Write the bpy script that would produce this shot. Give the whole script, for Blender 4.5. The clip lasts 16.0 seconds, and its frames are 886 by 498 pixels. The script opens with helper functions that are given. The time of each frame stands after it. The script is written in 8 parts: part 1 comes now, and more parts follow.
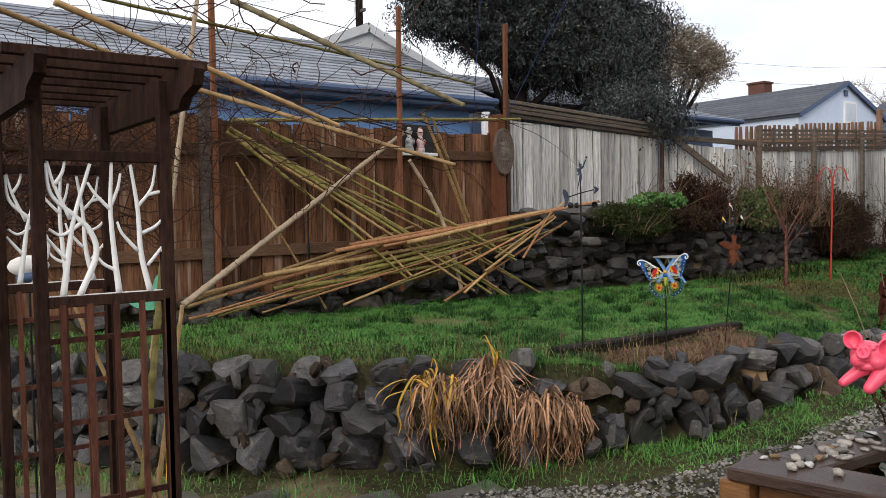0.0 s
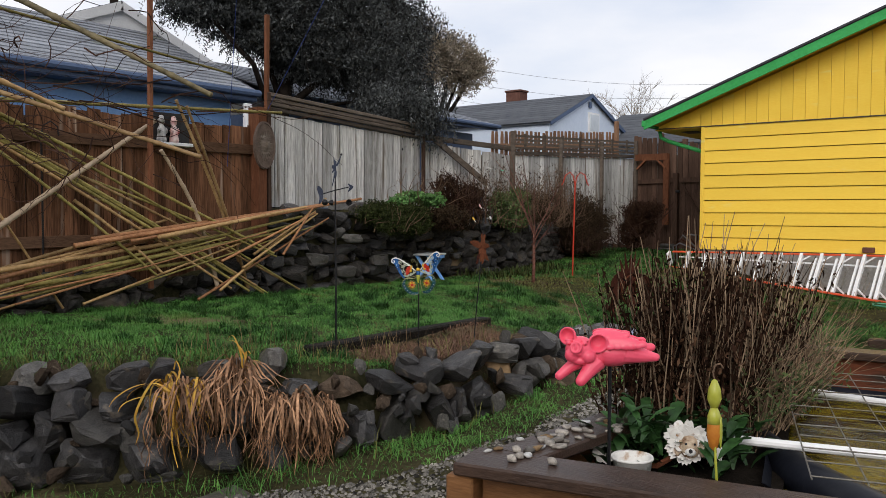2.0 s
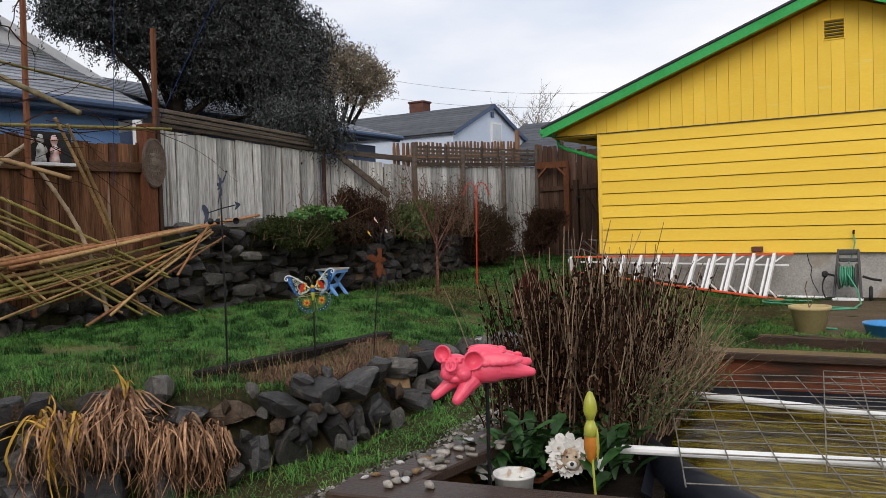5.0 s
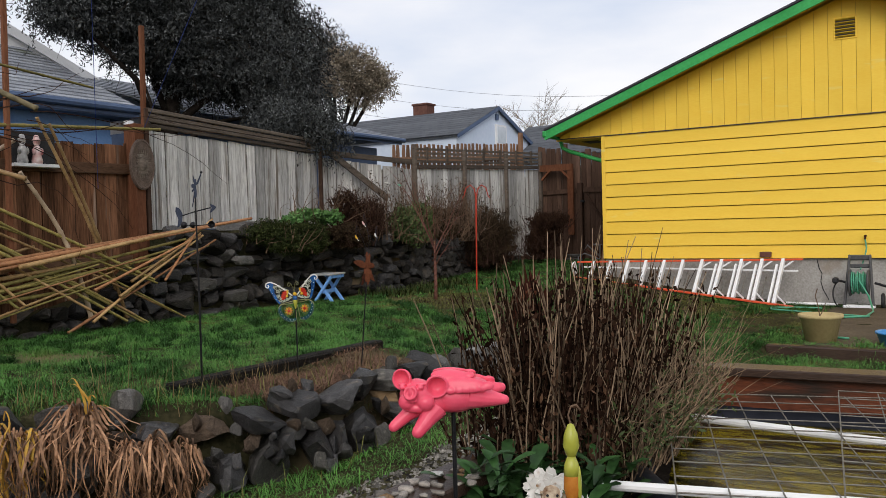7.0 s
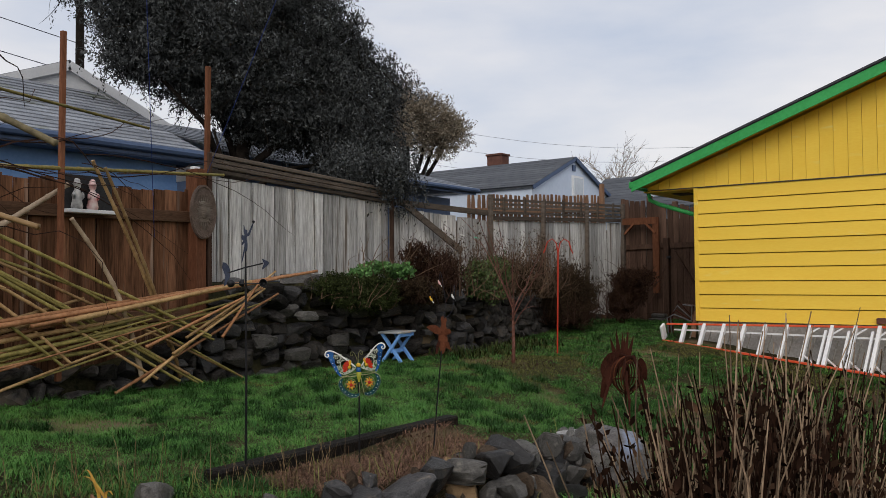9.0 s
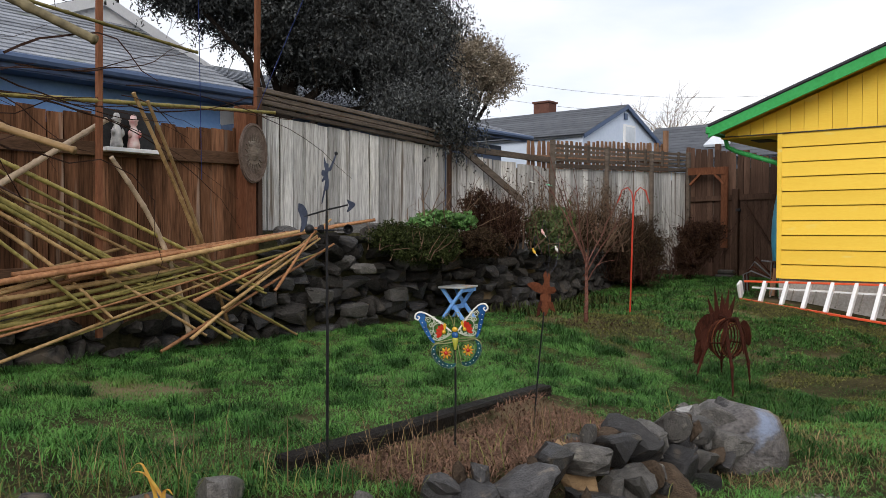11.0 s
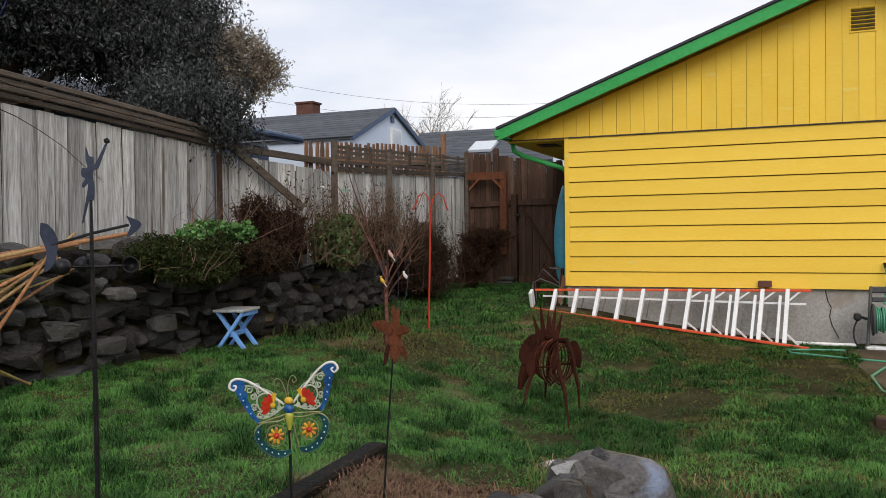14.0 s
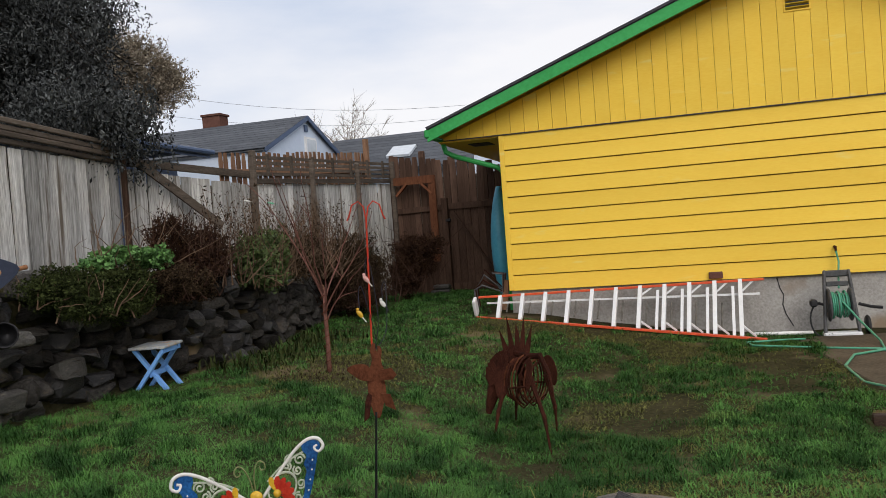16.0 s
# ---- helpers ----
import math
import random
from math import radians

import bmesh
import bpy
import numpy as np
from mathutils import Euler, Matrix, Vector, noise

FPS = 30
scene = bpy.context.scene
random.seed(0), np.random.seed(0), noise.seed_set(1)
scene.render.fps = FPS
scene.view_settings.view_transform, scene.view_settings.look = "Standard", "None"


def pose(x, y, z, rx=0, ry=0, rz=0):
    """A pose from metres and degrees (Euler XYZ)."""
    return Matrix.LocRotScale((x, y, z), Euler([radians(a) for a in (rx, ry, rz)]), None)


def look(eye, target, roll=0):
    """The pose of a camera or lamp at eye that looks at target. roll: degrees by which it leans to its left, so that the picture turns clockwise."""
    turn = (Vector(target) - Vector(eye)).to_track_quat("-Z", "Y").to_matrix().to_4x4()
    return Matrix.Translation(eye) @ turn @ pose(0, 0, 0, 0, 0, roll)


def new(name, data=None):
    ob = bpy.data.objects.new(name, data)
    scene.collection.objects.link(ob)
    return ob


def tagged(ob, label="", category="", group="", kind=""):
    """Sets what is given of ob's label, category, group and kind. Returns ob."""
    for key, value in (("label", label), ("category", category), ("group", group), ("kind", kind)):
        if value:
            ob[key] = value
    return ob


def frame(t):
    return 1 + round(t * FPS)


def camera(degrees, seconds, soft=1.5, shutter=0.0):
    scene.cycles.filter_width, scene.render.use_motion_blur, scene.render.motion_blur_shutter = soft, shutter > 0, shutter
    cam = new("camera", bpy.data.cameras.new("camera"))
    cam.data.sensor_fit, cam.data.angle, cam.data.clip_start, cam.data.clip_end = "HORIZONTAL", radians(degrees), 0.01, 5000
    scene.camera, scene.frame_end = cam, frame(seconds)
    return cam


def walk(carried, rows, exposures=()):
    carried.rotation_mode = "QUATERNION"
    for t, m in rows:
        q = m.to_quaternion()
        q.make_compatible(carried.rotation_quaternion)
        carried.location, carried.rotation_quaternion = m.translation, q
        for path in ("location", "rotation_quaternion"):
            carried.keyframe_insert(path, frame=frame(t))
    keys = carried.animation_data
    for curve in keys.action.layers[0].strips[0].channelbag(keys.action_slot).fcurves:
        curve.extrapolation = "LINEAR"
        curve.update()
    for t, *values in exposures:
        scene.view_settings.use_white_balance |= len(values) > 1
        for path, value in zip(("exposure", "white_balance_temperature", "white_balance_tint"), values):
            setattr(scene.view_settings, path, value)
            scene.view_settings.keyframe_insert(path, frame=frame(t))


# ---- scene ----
cam = camera(56.0, 16.0, soft=0.75)
PATH = [
    (0, (5.371, -14.447, 1.231), (3.762, -13.26, 1.157), -1.1),
    (0.5, (5.369, -14.413, 1.233), (3.899, -13.058, 1.172), -0.9),
    (1, (5.369, -14.368, 1.227), (4.054, -12.862, 1.153), -0.7),
    (1.5, (5.393, -14.344, 1.229), (4.135, -12.791, 1.149), -0.2),
    (2, (5.405, -14.323, 1.236), (4.179, -12.746, 1.148), 0.1),
    (2.5, (5.424, -14.287, 1.242), (4.215, -12.696, 1.163), -0.2),
    (3, (5.426, -14.231, 1.255), (4.309, -12.573, 1.196), -1.8),
    (3.5, (5.436, -14.22, 1.252), (4.351, -12.541, 1.191), -1.7),
    (4, (5.444, -14.223, 1.249), (4.377, -12.532, 1.178), -1.6),
    (6.5, (5.491, -13.966, 1.263), (4.442, -12.264, 1.207), -1.7),
    (7, (5.398, -13.835, 1.254), (4.33, -12.145, 1.198), -1.6),
    (7.5, (5.205, -13.667, 1.256), (4.129, -11.981, 1.242), -1.1),
    (8, (5.081, -13.517, 1.254), (4.0, -11.834, 1.246), -0.8),
    (8.5, (4.962, -13.264, 1.317), (3.819, -11.623, 1.362), -0.7),
    (9, (4.806, -13.144, 1.324), (3.604, -11.547, 1.393), -0.5),
    (9.2, (4.696, -13.124, 1.31), (3.454, -11.558, 1.372), -0.3),
    (11.3, (3.793, -12.611, 1.298), (2.544, -11.051, 1.231), 0.1),
    (11.5, (3.694, -12.562, 1.311), (2.524, -10.941, 1.238), 0.4),
    (12, (3.57, -12.462, 1.308), (2.516, -10.765, 1.213), 1.0),
    (12.5, (3.517, -12.22, 1.341), (2.488, -10.506, 1.312), -0.7),
    (13, (3.445, -12.051, 1.351), (2.512, -10.281, 1.354), -1.1),
    (13.5, (3.139, -11.927, 1.348), (2.312, -10.107, 1.326), -0.7),
    (14, (2.929, -11.871, 1.378), (2.171, -10.021, 1.341), -0.7),
    (14.5, (2.75, -11.712, 1.368), (2.025, -9.849, 1.331), -0.8),
    (15, (2.566, -11.491, 1.411), (1.915, -9.6, 1.428), -4.6),
    (15.5, (2.385, -11.359, 1.419), (1.765, -9.458, 1.408), -4.4),
    (16, (2.396, -11.229, 1.414), (1.829, -9.311, 1.384), -4.3),
]
walk(cam, [(t, look(eye, target, roll)) for t, eye, target, roll in PATH],
     exposures=[(t, stops, 6500, 12.4) for t, stops in ((0, 0.22), (0.5, 0.0), (1, -0.08), (1.5, -0.03), (3, -0.29), (3.5, -0.22), (4, -0.12), (7.5, -0.12), (8, -0.18), (8.5, -0.25), (9.2, -0.42), (11.3, 0.18), (12, 0.2), (12.5, -0.12), (13, -0.25), (13.5, -0.22), (14, -0.1), (14.5, -0.14), (15, -0.4), (15.5, -0.32), (16, -0.18))])

# ---------------------------------------------------------------- world and light
world = bpy.data.worlds.new("overcast_sky")
scene.world = world
world.use_nodes = True
wn, wl = world.node_tree.nodes, world.node_tree.links
wn.clear()
w_out = wn.new("ShaderNodeOutputWorld")
w_bg = wn.new("ShaderNodeBackground")
w_sky = wn.new("ShaderNodeTexSky")
w_sky.sky_type, w_sky.sun_disc = "NISHITA", False
w_sky.sun_elevation, w_sky.sun_rotation = radians(33), radians(157)
w_sky.air_density, w_sky.dust_density = 1.2, 2.0
w_tc = wn.new("ShaderNodeTexCoord")
w_map = wn.new("ShaderNodeMapping")
w_map.inputs["Scale"].default_value = (1.0, 1.0, 3.2)
w_noise = wn.new("ShaderNodeTexNoise")
w_noise.inputs["Scale"].default_value, w_noise.inputs["Detail"].default_value = 2.1, 7.0
w_noise.inputs["Roughness"].default_value = 0.52
w_ramp = wn.new("ShaderNodeValToRGB")
w_ramp.color_ramp.elements[0].position, w_ramp.color_ramp.elements[1].position = 0.29, 0.6
w_ramp.color_ramp.elements[0].color = (7.3, 8.3, 10.0, 1)
w_ramp.color_ramp.elements[1].color = (11.6, 11.6, 11.7, 1)
w_mix = wn.new("ShaderNodeMix")
w_mix.data_type = "RGBA"
w_mix.inputs["Factor"].default_value = 0.86
wl.new(w_tc.outputs["Generated"], w_map.inputs["Vector"])
wl.new(w_map.outputs["Vector"], w_noise.inputs["Vector"])
wl.new(w_noise.outputs["Fac"], w_ramp.inputs["Fac"])
wl.new(w_sky.outputs["Color"], w_mix.inputs["A"])
wl.new(w_ramp.outputs["Color"], w_mix.inputs["B"])
wl.new(w_mix.outputs["Result"], w_bg.inputs["Color"])
w_bg.inputs["Strength"].default_value = 0.1
wl.new(w_bg.outputs["Background"], w_out.inputs["Surface"])
sun = new("sun", bpy.data.lights.new("sun", "SUN"))
sun.data.energy, sun.data.angle, sun.data.color = 1.65, radians(40), (1.0, 0.95, 0.87)
sun.matrix_world = look((9, -21, 13), (1, -2, 0))

# ---------------------------------------------------------------- materials


def material(name, dark, light, scale=6.0, rough=0.7, bump=0.2, metal=0.0, stretch=(1, 1, 1), fine=None, rand=0.0, island=False, spec=None, wear=None):
    """A surface of two mixed colours with grain at two scales, optional random shade by piece and worn patches."""
    m = bpy.data.materials.new(name)
    m.use_nodes = True
    n, l = m.node_tree.nodes, m.node_tree.links
    b = n["Principled BSDF"]
    b.inputs["Roughness"].default_value, b.inputs["Metallic"].default_value = rough, metal
    b.inputs["Specular IOR Level"].default_value = spec if spec is not None else (0.45 if rough <= 0.4 else 0.18 if rough <= 0.6 else 0.03)
    tc, mp = n.new("ShaderNodeTexCoord"), n.new("ShaderNodeMapping")
    mp.inputs["Scale"].default_value = stretch
    l.new(tc.outputs["Object"], mp.inputs["Vector"])
    oi = n.new("ShaderNodeObjectInfo")
    add = n.new("ShaderNodeVectorMath")
    add.operation = "ADD"
    l.new(mp.outputs["Vector"], add.inputs[0])
    wide = n.new("ShaderNodeMath")
    wide.operation = "MULTIPLY"
    wide.inputs[1].default_value = 37.0
    l.new(oi.outputs["Random"], wide.inputs[0])
    l.new(wide.outputs[0], add.inputs[1])
    n1, n2 = n.new("ShaderNodeTexNoise"), n.new("ShaderNodeTexNoise")
    n1.inputs["Scale"].default_value, n1.inputs["Detail"].default_value = scale, 5.0
    n2.inputs["Scale"].default_value, n2.inputs["Detail"].default_value = fine or scale * 7, 3.0
    l.new(add.outputs[0], n1.inputs["Vector"])
    l.new(add.outputs[0], n2.inputs["Vector"])
    ramp = n.new("ShaderNodeValToRGB")
    ramp.color_ramp.elements[0].position, ramp.color_ramp.elements[1].position = 0.3, 0.7
    ramp.color_ramp.elements[0].color, ramp.color_ramp.elements[1].color = (*dark, 1), (*light, 1)
    both = n.new("ShaderNodeMath")
    both.operation = "MULTIPLY_ADD"
    both.inputs[1].default_value = 0.5
    half = n.new("ShaderNodeMath")
    half.operation = "MULTIPLY"
    half.inputs[1].default_value = 0.5
    l.new(n1.outputs["Fac"], half.inputs[0])
    l.new(n2.outputs["Fac"], both.inputs[0])
    l.new(half.outputs[0], both.inputs[2])
    l.new(both.outputs[0], ramp.inputs["Fac"])
    colour = ramp.outputs["Color"]
    if wear:
        n3 = n.new("ShaderNodeTexNoise")
        n3.inputs["Scale"].default_value, n3.inputs["Detail"].default_value = wear[1], 6.0
        l.new(add.outputs[0], n3.inputs["Vector"])
        r3 = n.new("ShaderNodeValToRGB")
        r3.color_ramp.elements[0].position, r3.color_ramp.elements[1].position = wear[2], wear[2] + 0.1
        l.new(n3.outputs["Fac"], r3.inputs["Fac"])
        mx = n.new("ShaderNodeMix")
        mx.data_type = "RGBA"
        mx.inputs["B"].default_value = (*wear[0], 1)
        l.new(r3.outputs["Color"], mx.inputs["Factor"])
        l.new(colour, mx.inputs["A"])
        colour = mx.outputs["Result"]
    if rand:
        hsv = n.new("ShaderNodeHueSaturation")
        mr = n.new("ShaderNodeMapRange")
        mr.inputs["To Min"].default_value, mr.inputs["To Max"].default_value = 1 - rand, 1 + rand
        if island:
            geo = n.new("ShaderNodeNewGeometry")
            l.new(geo.outputs["Random Per Island"], mr.inputs["Value"])
        else:
            l.new(oi.outputs["Random"], mr.inputs["Value"])
        l.new(mr.outputs["Result"], hsv.inputs["Value"])
        l.new(colour, hsv.inputs["Color"])
        colour = hsv.outputs["Color"]
    l.new(colour, b.inputs["Base Color"])
    if bump:
        bp = n.new("ShaderNodeBump")
        bp.inputs["Strength"].default_value, bp.inputs["Distance"].default_value = bump, 0.025
        l.new(both.outputs[0], bp.inputs["Height"])
        l.new(bp.outputs["Normal"], b.inputs["Normal"])
    return m


M = {}
M["ground"] = material("soil_and_moss", (0.01, 0.012, 0.006), (0.075, 0.066, 0.033), 1.8, 0.95, 0.9, fine=30, wear=((0.16, 0.12, 0.075), 0.9, 0.57))
M["grass"] = material("grass_blades", (0.034, 0.122, 0.026), (0.145, 0.325, 0.07), 4.5, 0.65, 0, rand=0.16, spec=0.12, island=True, fine=11, wear=((0.15, 0.2, 0.05), 0.8, 0.66))
M["grassmid"] = material("thin_dark_lawn_blades", (0.015, 0.06, 0.014), (0.095, 0.2, 0.045), 4.0, 0.7, 0, rand=0.2, spec=0.08, island=True, fine=4, wear=((0.12, 0.115, 0.035), 0.9, 0.6))
M["grassdark"] = material("dark_grass_tufts", (0.011, 0.042, 0.01), (0.045, 0.115, 0.026), 1.6, 0.7, 0, rand=0.4, spec=0.08, island=True, fine=7)
M["straw"] = material("dry_grass", (0.11, 0.075, 0.036), (0.3, 0.215, 0.115), 3, 0.8, 0, rand=0.45, island=True)
M["strawgreen"] = material("old_grass", (0.055, 0.068, 0.02), (0.19, 0.185, 0.06), 3, 0.8, 0, rand=0.4, island=True)
M["irisleaf"] = material("dried_iris_leaf", (0.045, 0.02, 0.011), (0.48, 0.27, 0.15), 5, 0.6, 0, rand=0.75, island=True)
M["irisyellow"] = material("yellowing_iris_leaf", (0.4, 0.17, 0.035), (0.6, 0.42, 0.07), 4, 0.6, 0, rand=0.35, island=True)
M["mulch"] = material("reddish_mulch", (0.07, 0.04, 0.028), (0.26, 0.155, 0.105), 9, 0.95, 0.6, rand=0.45, island=True, spec=0.05)
M["basalt"] = material("dark_wet_basalt", (0.007, 0.007, 0.008), (0.072, 0.069, 0.068), 5.0, 0.38, 0.5, spec=0.28, rand=0.6, fine=26, wear=((0.125, 0.105, 0.082), 2.6, 0.61))
# basalt darkened for the terrace wall, whose shade is put into the stone colour
M["basaltshade"] = material("shaded_black_basalt", (0.003, 0.003, 0.003), (0.072, 0.066, 0.06), 5.0, 0.65, 0.7, spec=0.06, rand=0.6, fine=26, wear=((0.075, 0.062, 0.048), 2.4, 0.6))
M["basalt2"] = material("dry_grey_basalt", (0.024, 0.023, 0.022), (0.135, 0.127, 0.116), 5.0, 0.5, 0.55, rand=0.45, spec=0.25, fine=26, wear=((0.2, 0.185, 0.155), 2.2, 0.62))
M["brownstone"] = material("brown_basalt", (0.03, 0.022, 0.017), (0.13, 0.095, 0.068), 5.0, 0.65, 0.8, rand=0.4, fine=26, wear=((0.2, 0.16, 0.12), 2.2, 0.62))
M["boulder"] = material("grey_veined_boulder", (0.03, 0.028, 0.028), (0.165, 0.15, 0.142), 3.0, 0.42, 0.9, spec=0.3, fine=14, wear=((0.2, 0.24, 0.33), 1.1, 0.6))
M["whitestone"] = material("white_quartz_rock", (0.45, 0.45, 0.44), (0.75, 0.74, 0.7), 6, 0.7, 0.5)
M["palestone"] = material("pale_grey_rock", (0.2, 0.2, 0.2), (0.5, 0.49, 0.47), 6, 0.7, 0.5)
M["tanstone"] = material("tan_sandstone_rock", (0.2, 0.13, 0.07), (0.4, 0.27, 0.15), 5, 0.7, 0.6)
M["pebble"] = material("river_pebble", (0.08, 0.078, 0.075), (0.36, 0.32, 0.27), 1.2, 0.45, 0.15, rand=0.7)
M["gravel"] = material("pale_gravel", (0.04, 0.038, 0.034), (0.24, 0.225, 0.2), 9, 0.7, 0.2, rand=0.9, island=True)
M["flagstone"] = material("damp_flagstone", (0.045, 0.042, 0.039), (0.14, 0.122, 0.105), 3.2, 0.45, 0.5, rand=0.25, fine=40, spec=0.15)
M["concrete"] = material("stained_concrete", (0.26, 0.245, 0.225), (0.5, 0.48, 0.45), 1.6, 0.9, 0.25, fine=40, wear=((0.27, 0.21, 0.15), 0.9, 0.58))
M["slab"] = material("dirty_concrete_slab", (0.06, 0.048, 0.036), (0.15, 0.12, 0.085), 2.2, 0.85, 0.3, fine=34)
M["yellow"] = material("yellow_house_paint", (0.86, 0.545, 0.055), (0.92, 0.635, 0.085), 1.2, 0.5, 0.06, rand=0.04, fine=30, wear=((0.86, 0.66, 0.17), 3.0, 0.66), stretch=(0.5, 1, 2.5))
# house yellow darkened: shade of the siding joints in the colour; vent slats share it
M["groove"] = material("shaded_yellow_paint", (0.42, 0.27, 0.02), (0.5, 0.33, 0.03), 2, 0.8, 0.05)
M["green"] = material("green_trim_paint", (0.03, 0.3, 0.07), (0.06, 0.42, 0.12), 2.2, 0.5, 0.05, fine=20, wear=((0.3, 0.5, 0.33), 5, 0.72))
M["shingle"] = material("dark_asphalt_shingle", (0.03, 0.03, 0.035), (0.08, 0.08, 0.09), 5, 0.9, 0.3, rand=0.2, fine=60)
M["shinglegrey"] = material("grey_asphalt_shingle", (0.15, 0.162, 0.186), (0.36, 0.38, 0.415), 3, 0.9, 0.3, rand=0.2, fine=40, wear=((0.12, 0.135, 0.09), 1.0, 0.62))
M["shinglefar"] = material("slate_grey_shingle", (0.075, 0.08, 0.092), (0.13, 0.14, 0.155), 2.0, 0.9, 0.2, rand=0.1, fine=22)
M["bluewall"] = material("blue_house_paint", (0.12, 0.23, 0.44), (0.18, 0.31, 0.53), 1.2, 0.6, 0.05, rand=0.05, fine=25)
M["bluedark"] = material("dark_blue_trim_and_shaded_wall", (0.06, 0.09, 0.16), (0.09, 0.13, 0.22), 2, 0.5, 0.05)
M["paleblue"] = material("pale_blue_siding", (0.55, 0.63, 0.75), (0.64, 0.71, 0.82), 1.4, 0.7, 0.05)
M["whitepaint"] = material("white_trim_paint", (0.7, 0.71, 0.72), (0.82, 0.82, 0.82), 4, 0.5, 0.05)
M["skylight"] = material("skylight_glass", (0.5, 0.55, 0.6), (0.65, 0.7, 0.75), 1, 0.1, 0)
M["brick"] = material("red_brick", (0.08, 0.04, 0.032), (0.15, 0.075, 0.058), 9, 0.85, 0.3, rand=0.15)
M["brownwood"] = material("brown_fence_wood", (0.015, 0.008, 0.005), (0.27, 0.13, 0.07), 1.6, 0.75, 0.4, stretch=(6, 6, 0.8), rand=0.45, fine=13, wear=((0.33, 0.25, 0.19), 1.3, 0.6))
M["brownrail"] = material("brown_rail_wood", (0.06, 0.035, 0.022), (0.16, 0.09, 0.055), 2.4, 0.75, 0.35, stretch=(1, 1, 6), rand=0.25)
M["redwood"] = material("orange_brown_post_wood", (0.085, 0.034, 0.019), (0.22, 0.095, 0.052), 2.4, 0.75, 0.3, stretch=(5, 5, 0.7), rand=0.2)
M["greywood"] = material("weathered_white_fence_wood", (0.14, 0.13, 0.118), (0.76, 0.75, 0.72), 2.2, 0.85, 0.5, stretch=(9, 9, 0.6), rand=0.32, fine=13, wear=((0.15, 0.125, 0.1), 1.3, 0.585))
M["greyboard"] = material("bare_grey_board", (0.09, 0.085, 0.078), (0.33, 0.31, 0.285), 2.5, 0.85, 0.4, stretch=(1, 1, 7), fine=18)
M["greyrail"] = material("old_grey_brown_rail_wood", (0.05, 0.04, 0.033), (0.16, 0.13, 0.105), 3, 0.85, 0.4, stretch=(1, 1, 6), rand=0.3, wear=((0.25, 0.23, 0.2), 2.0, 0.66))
M["picket"] = material("cedar_picket_wood", (0.12, 0.065, 0.04), (0.27, 0.16, 0.1), 3, 0.8, 0.3, stretch=(6, 6, 0.9), rand=0.3)
M["gatewood"] = material("dark_gate_wood", (0.045, 0.026, 0.019), (0.13, 0.08, 0.058), 2.2, 0.8, 0.35, stretch=(6, 6, 0.9), rand=0.35)
M["archwood"] = material("rust_brown_arch_wood", (0.085, 0.032, 0.018), (0.19, 0.08, 0.042), 2.4, 0.75, 0.3, stretch=(5, 5, 0.8), rand=0.2)
M["arbor"] = material("dark_arbor_wood", (0.01, 0.005, 0.004), (0.055, 0.028, 0.019), 3, 0.65, 0.4, stretch=(4, 4, 1), rand=0.2, fine=20, spec=0.05)
M["lattice"] = material("reddish_lattice_wood", (0.03, 0.012, 0.009), (0.115, 0.044, 0.026), 3, 0.6, 0.3, stretch=(5, 5, 1), rand=0.4, spec=0.1)
M["timber"] = material("wet_black_timber", (0.004, 0.0035, 0.003), (0.018, 0.015, 0.013), 3, 0.55, 0.6, stretch=(1, 5, 5), fine=22, spec=0.08, wear=((0.07, 0.065, 0.058), 3.0, 0.7))
M["planter"] = material("wet_brown_planter_wood", (0.022, 0.013, 0.01), (0.075, 0.046, 0.033), 2, 0.35, 0.25, stretch=(1, 6, 6), fine=24, spec=0.25)
M["planterside"] = material("golden_brown_planter_board", (0.1, 0.045, 0.018), (0.21, 0.1, 0.04), 2, 0.5, 0.25, stretch=(1, 1, 6), fine=18, rand=0.15)
M["pondwood"] = material("rust_red_pond_board", (0.06, 0.018, 0.01), (0.2, 0.06, 0.026), 2, 0.6, 0.25, stretch=(1, 1, 6), fine=18, wear=((0.03, 0.02, 0.015), 1.6, 0.54))
M["soil"] = material("black_soil", (0.006, 0.005, 0.004), (0.024, 0.019, 0.015), 12, 0.95, 0.6, spec=0.03)
M["bambootan"] = material("tan_bamboo", (0.17, 0.095, 0.036), (0.44, 0.29, 0.135), 4, 0.42, 0.1, rand=0.4)
M["bamboogreen"] = material("green_bamboo", (0.085, 0.075, 0.02), (0.31, 0.25, 0.08), 4, 0.42, 0.1, rand=0.4)
M["bamboodark"] = material("weathered_dark_bamboo", (0.045, 0.038, 0.022), (0.2, 0.165, 0.09), 5, 0.6, 0.2, rand=0.3, fine=25)
M["bamboored"] = material("orange_bamboo", (0.15, 0.062, 0.026), (0.42, 0.21, 0.1), 5, 0.5, 0.15, rand=0.35, fine=30)
M["bamboopale"] = material("pale_bamboo", (0.32, 0.23, 0.15), (0.56, 0.44, 0.31), 5, 0.5, 0.1, rand=0.2)
M["bark"] = material("dark_bark", (0.006, 0.005, 0.004), (0.034, 0.027, 0.022), 9, 0.95, 0.5, spec=0.03, rand=0.2)
M["vine"] = material("brown_vine", (0.012, 0.007, 0.006), (0.09, 0.05, 0.037), 6, 0.85, 0.2, rand=0.45, island=True)
M["twig"] = material("grey_brown_twig", (0.07, 0.045, 0.03), (0.21, 0.14, 0.095), 6, 0.8, 0.1, rand=0.35, island=True)
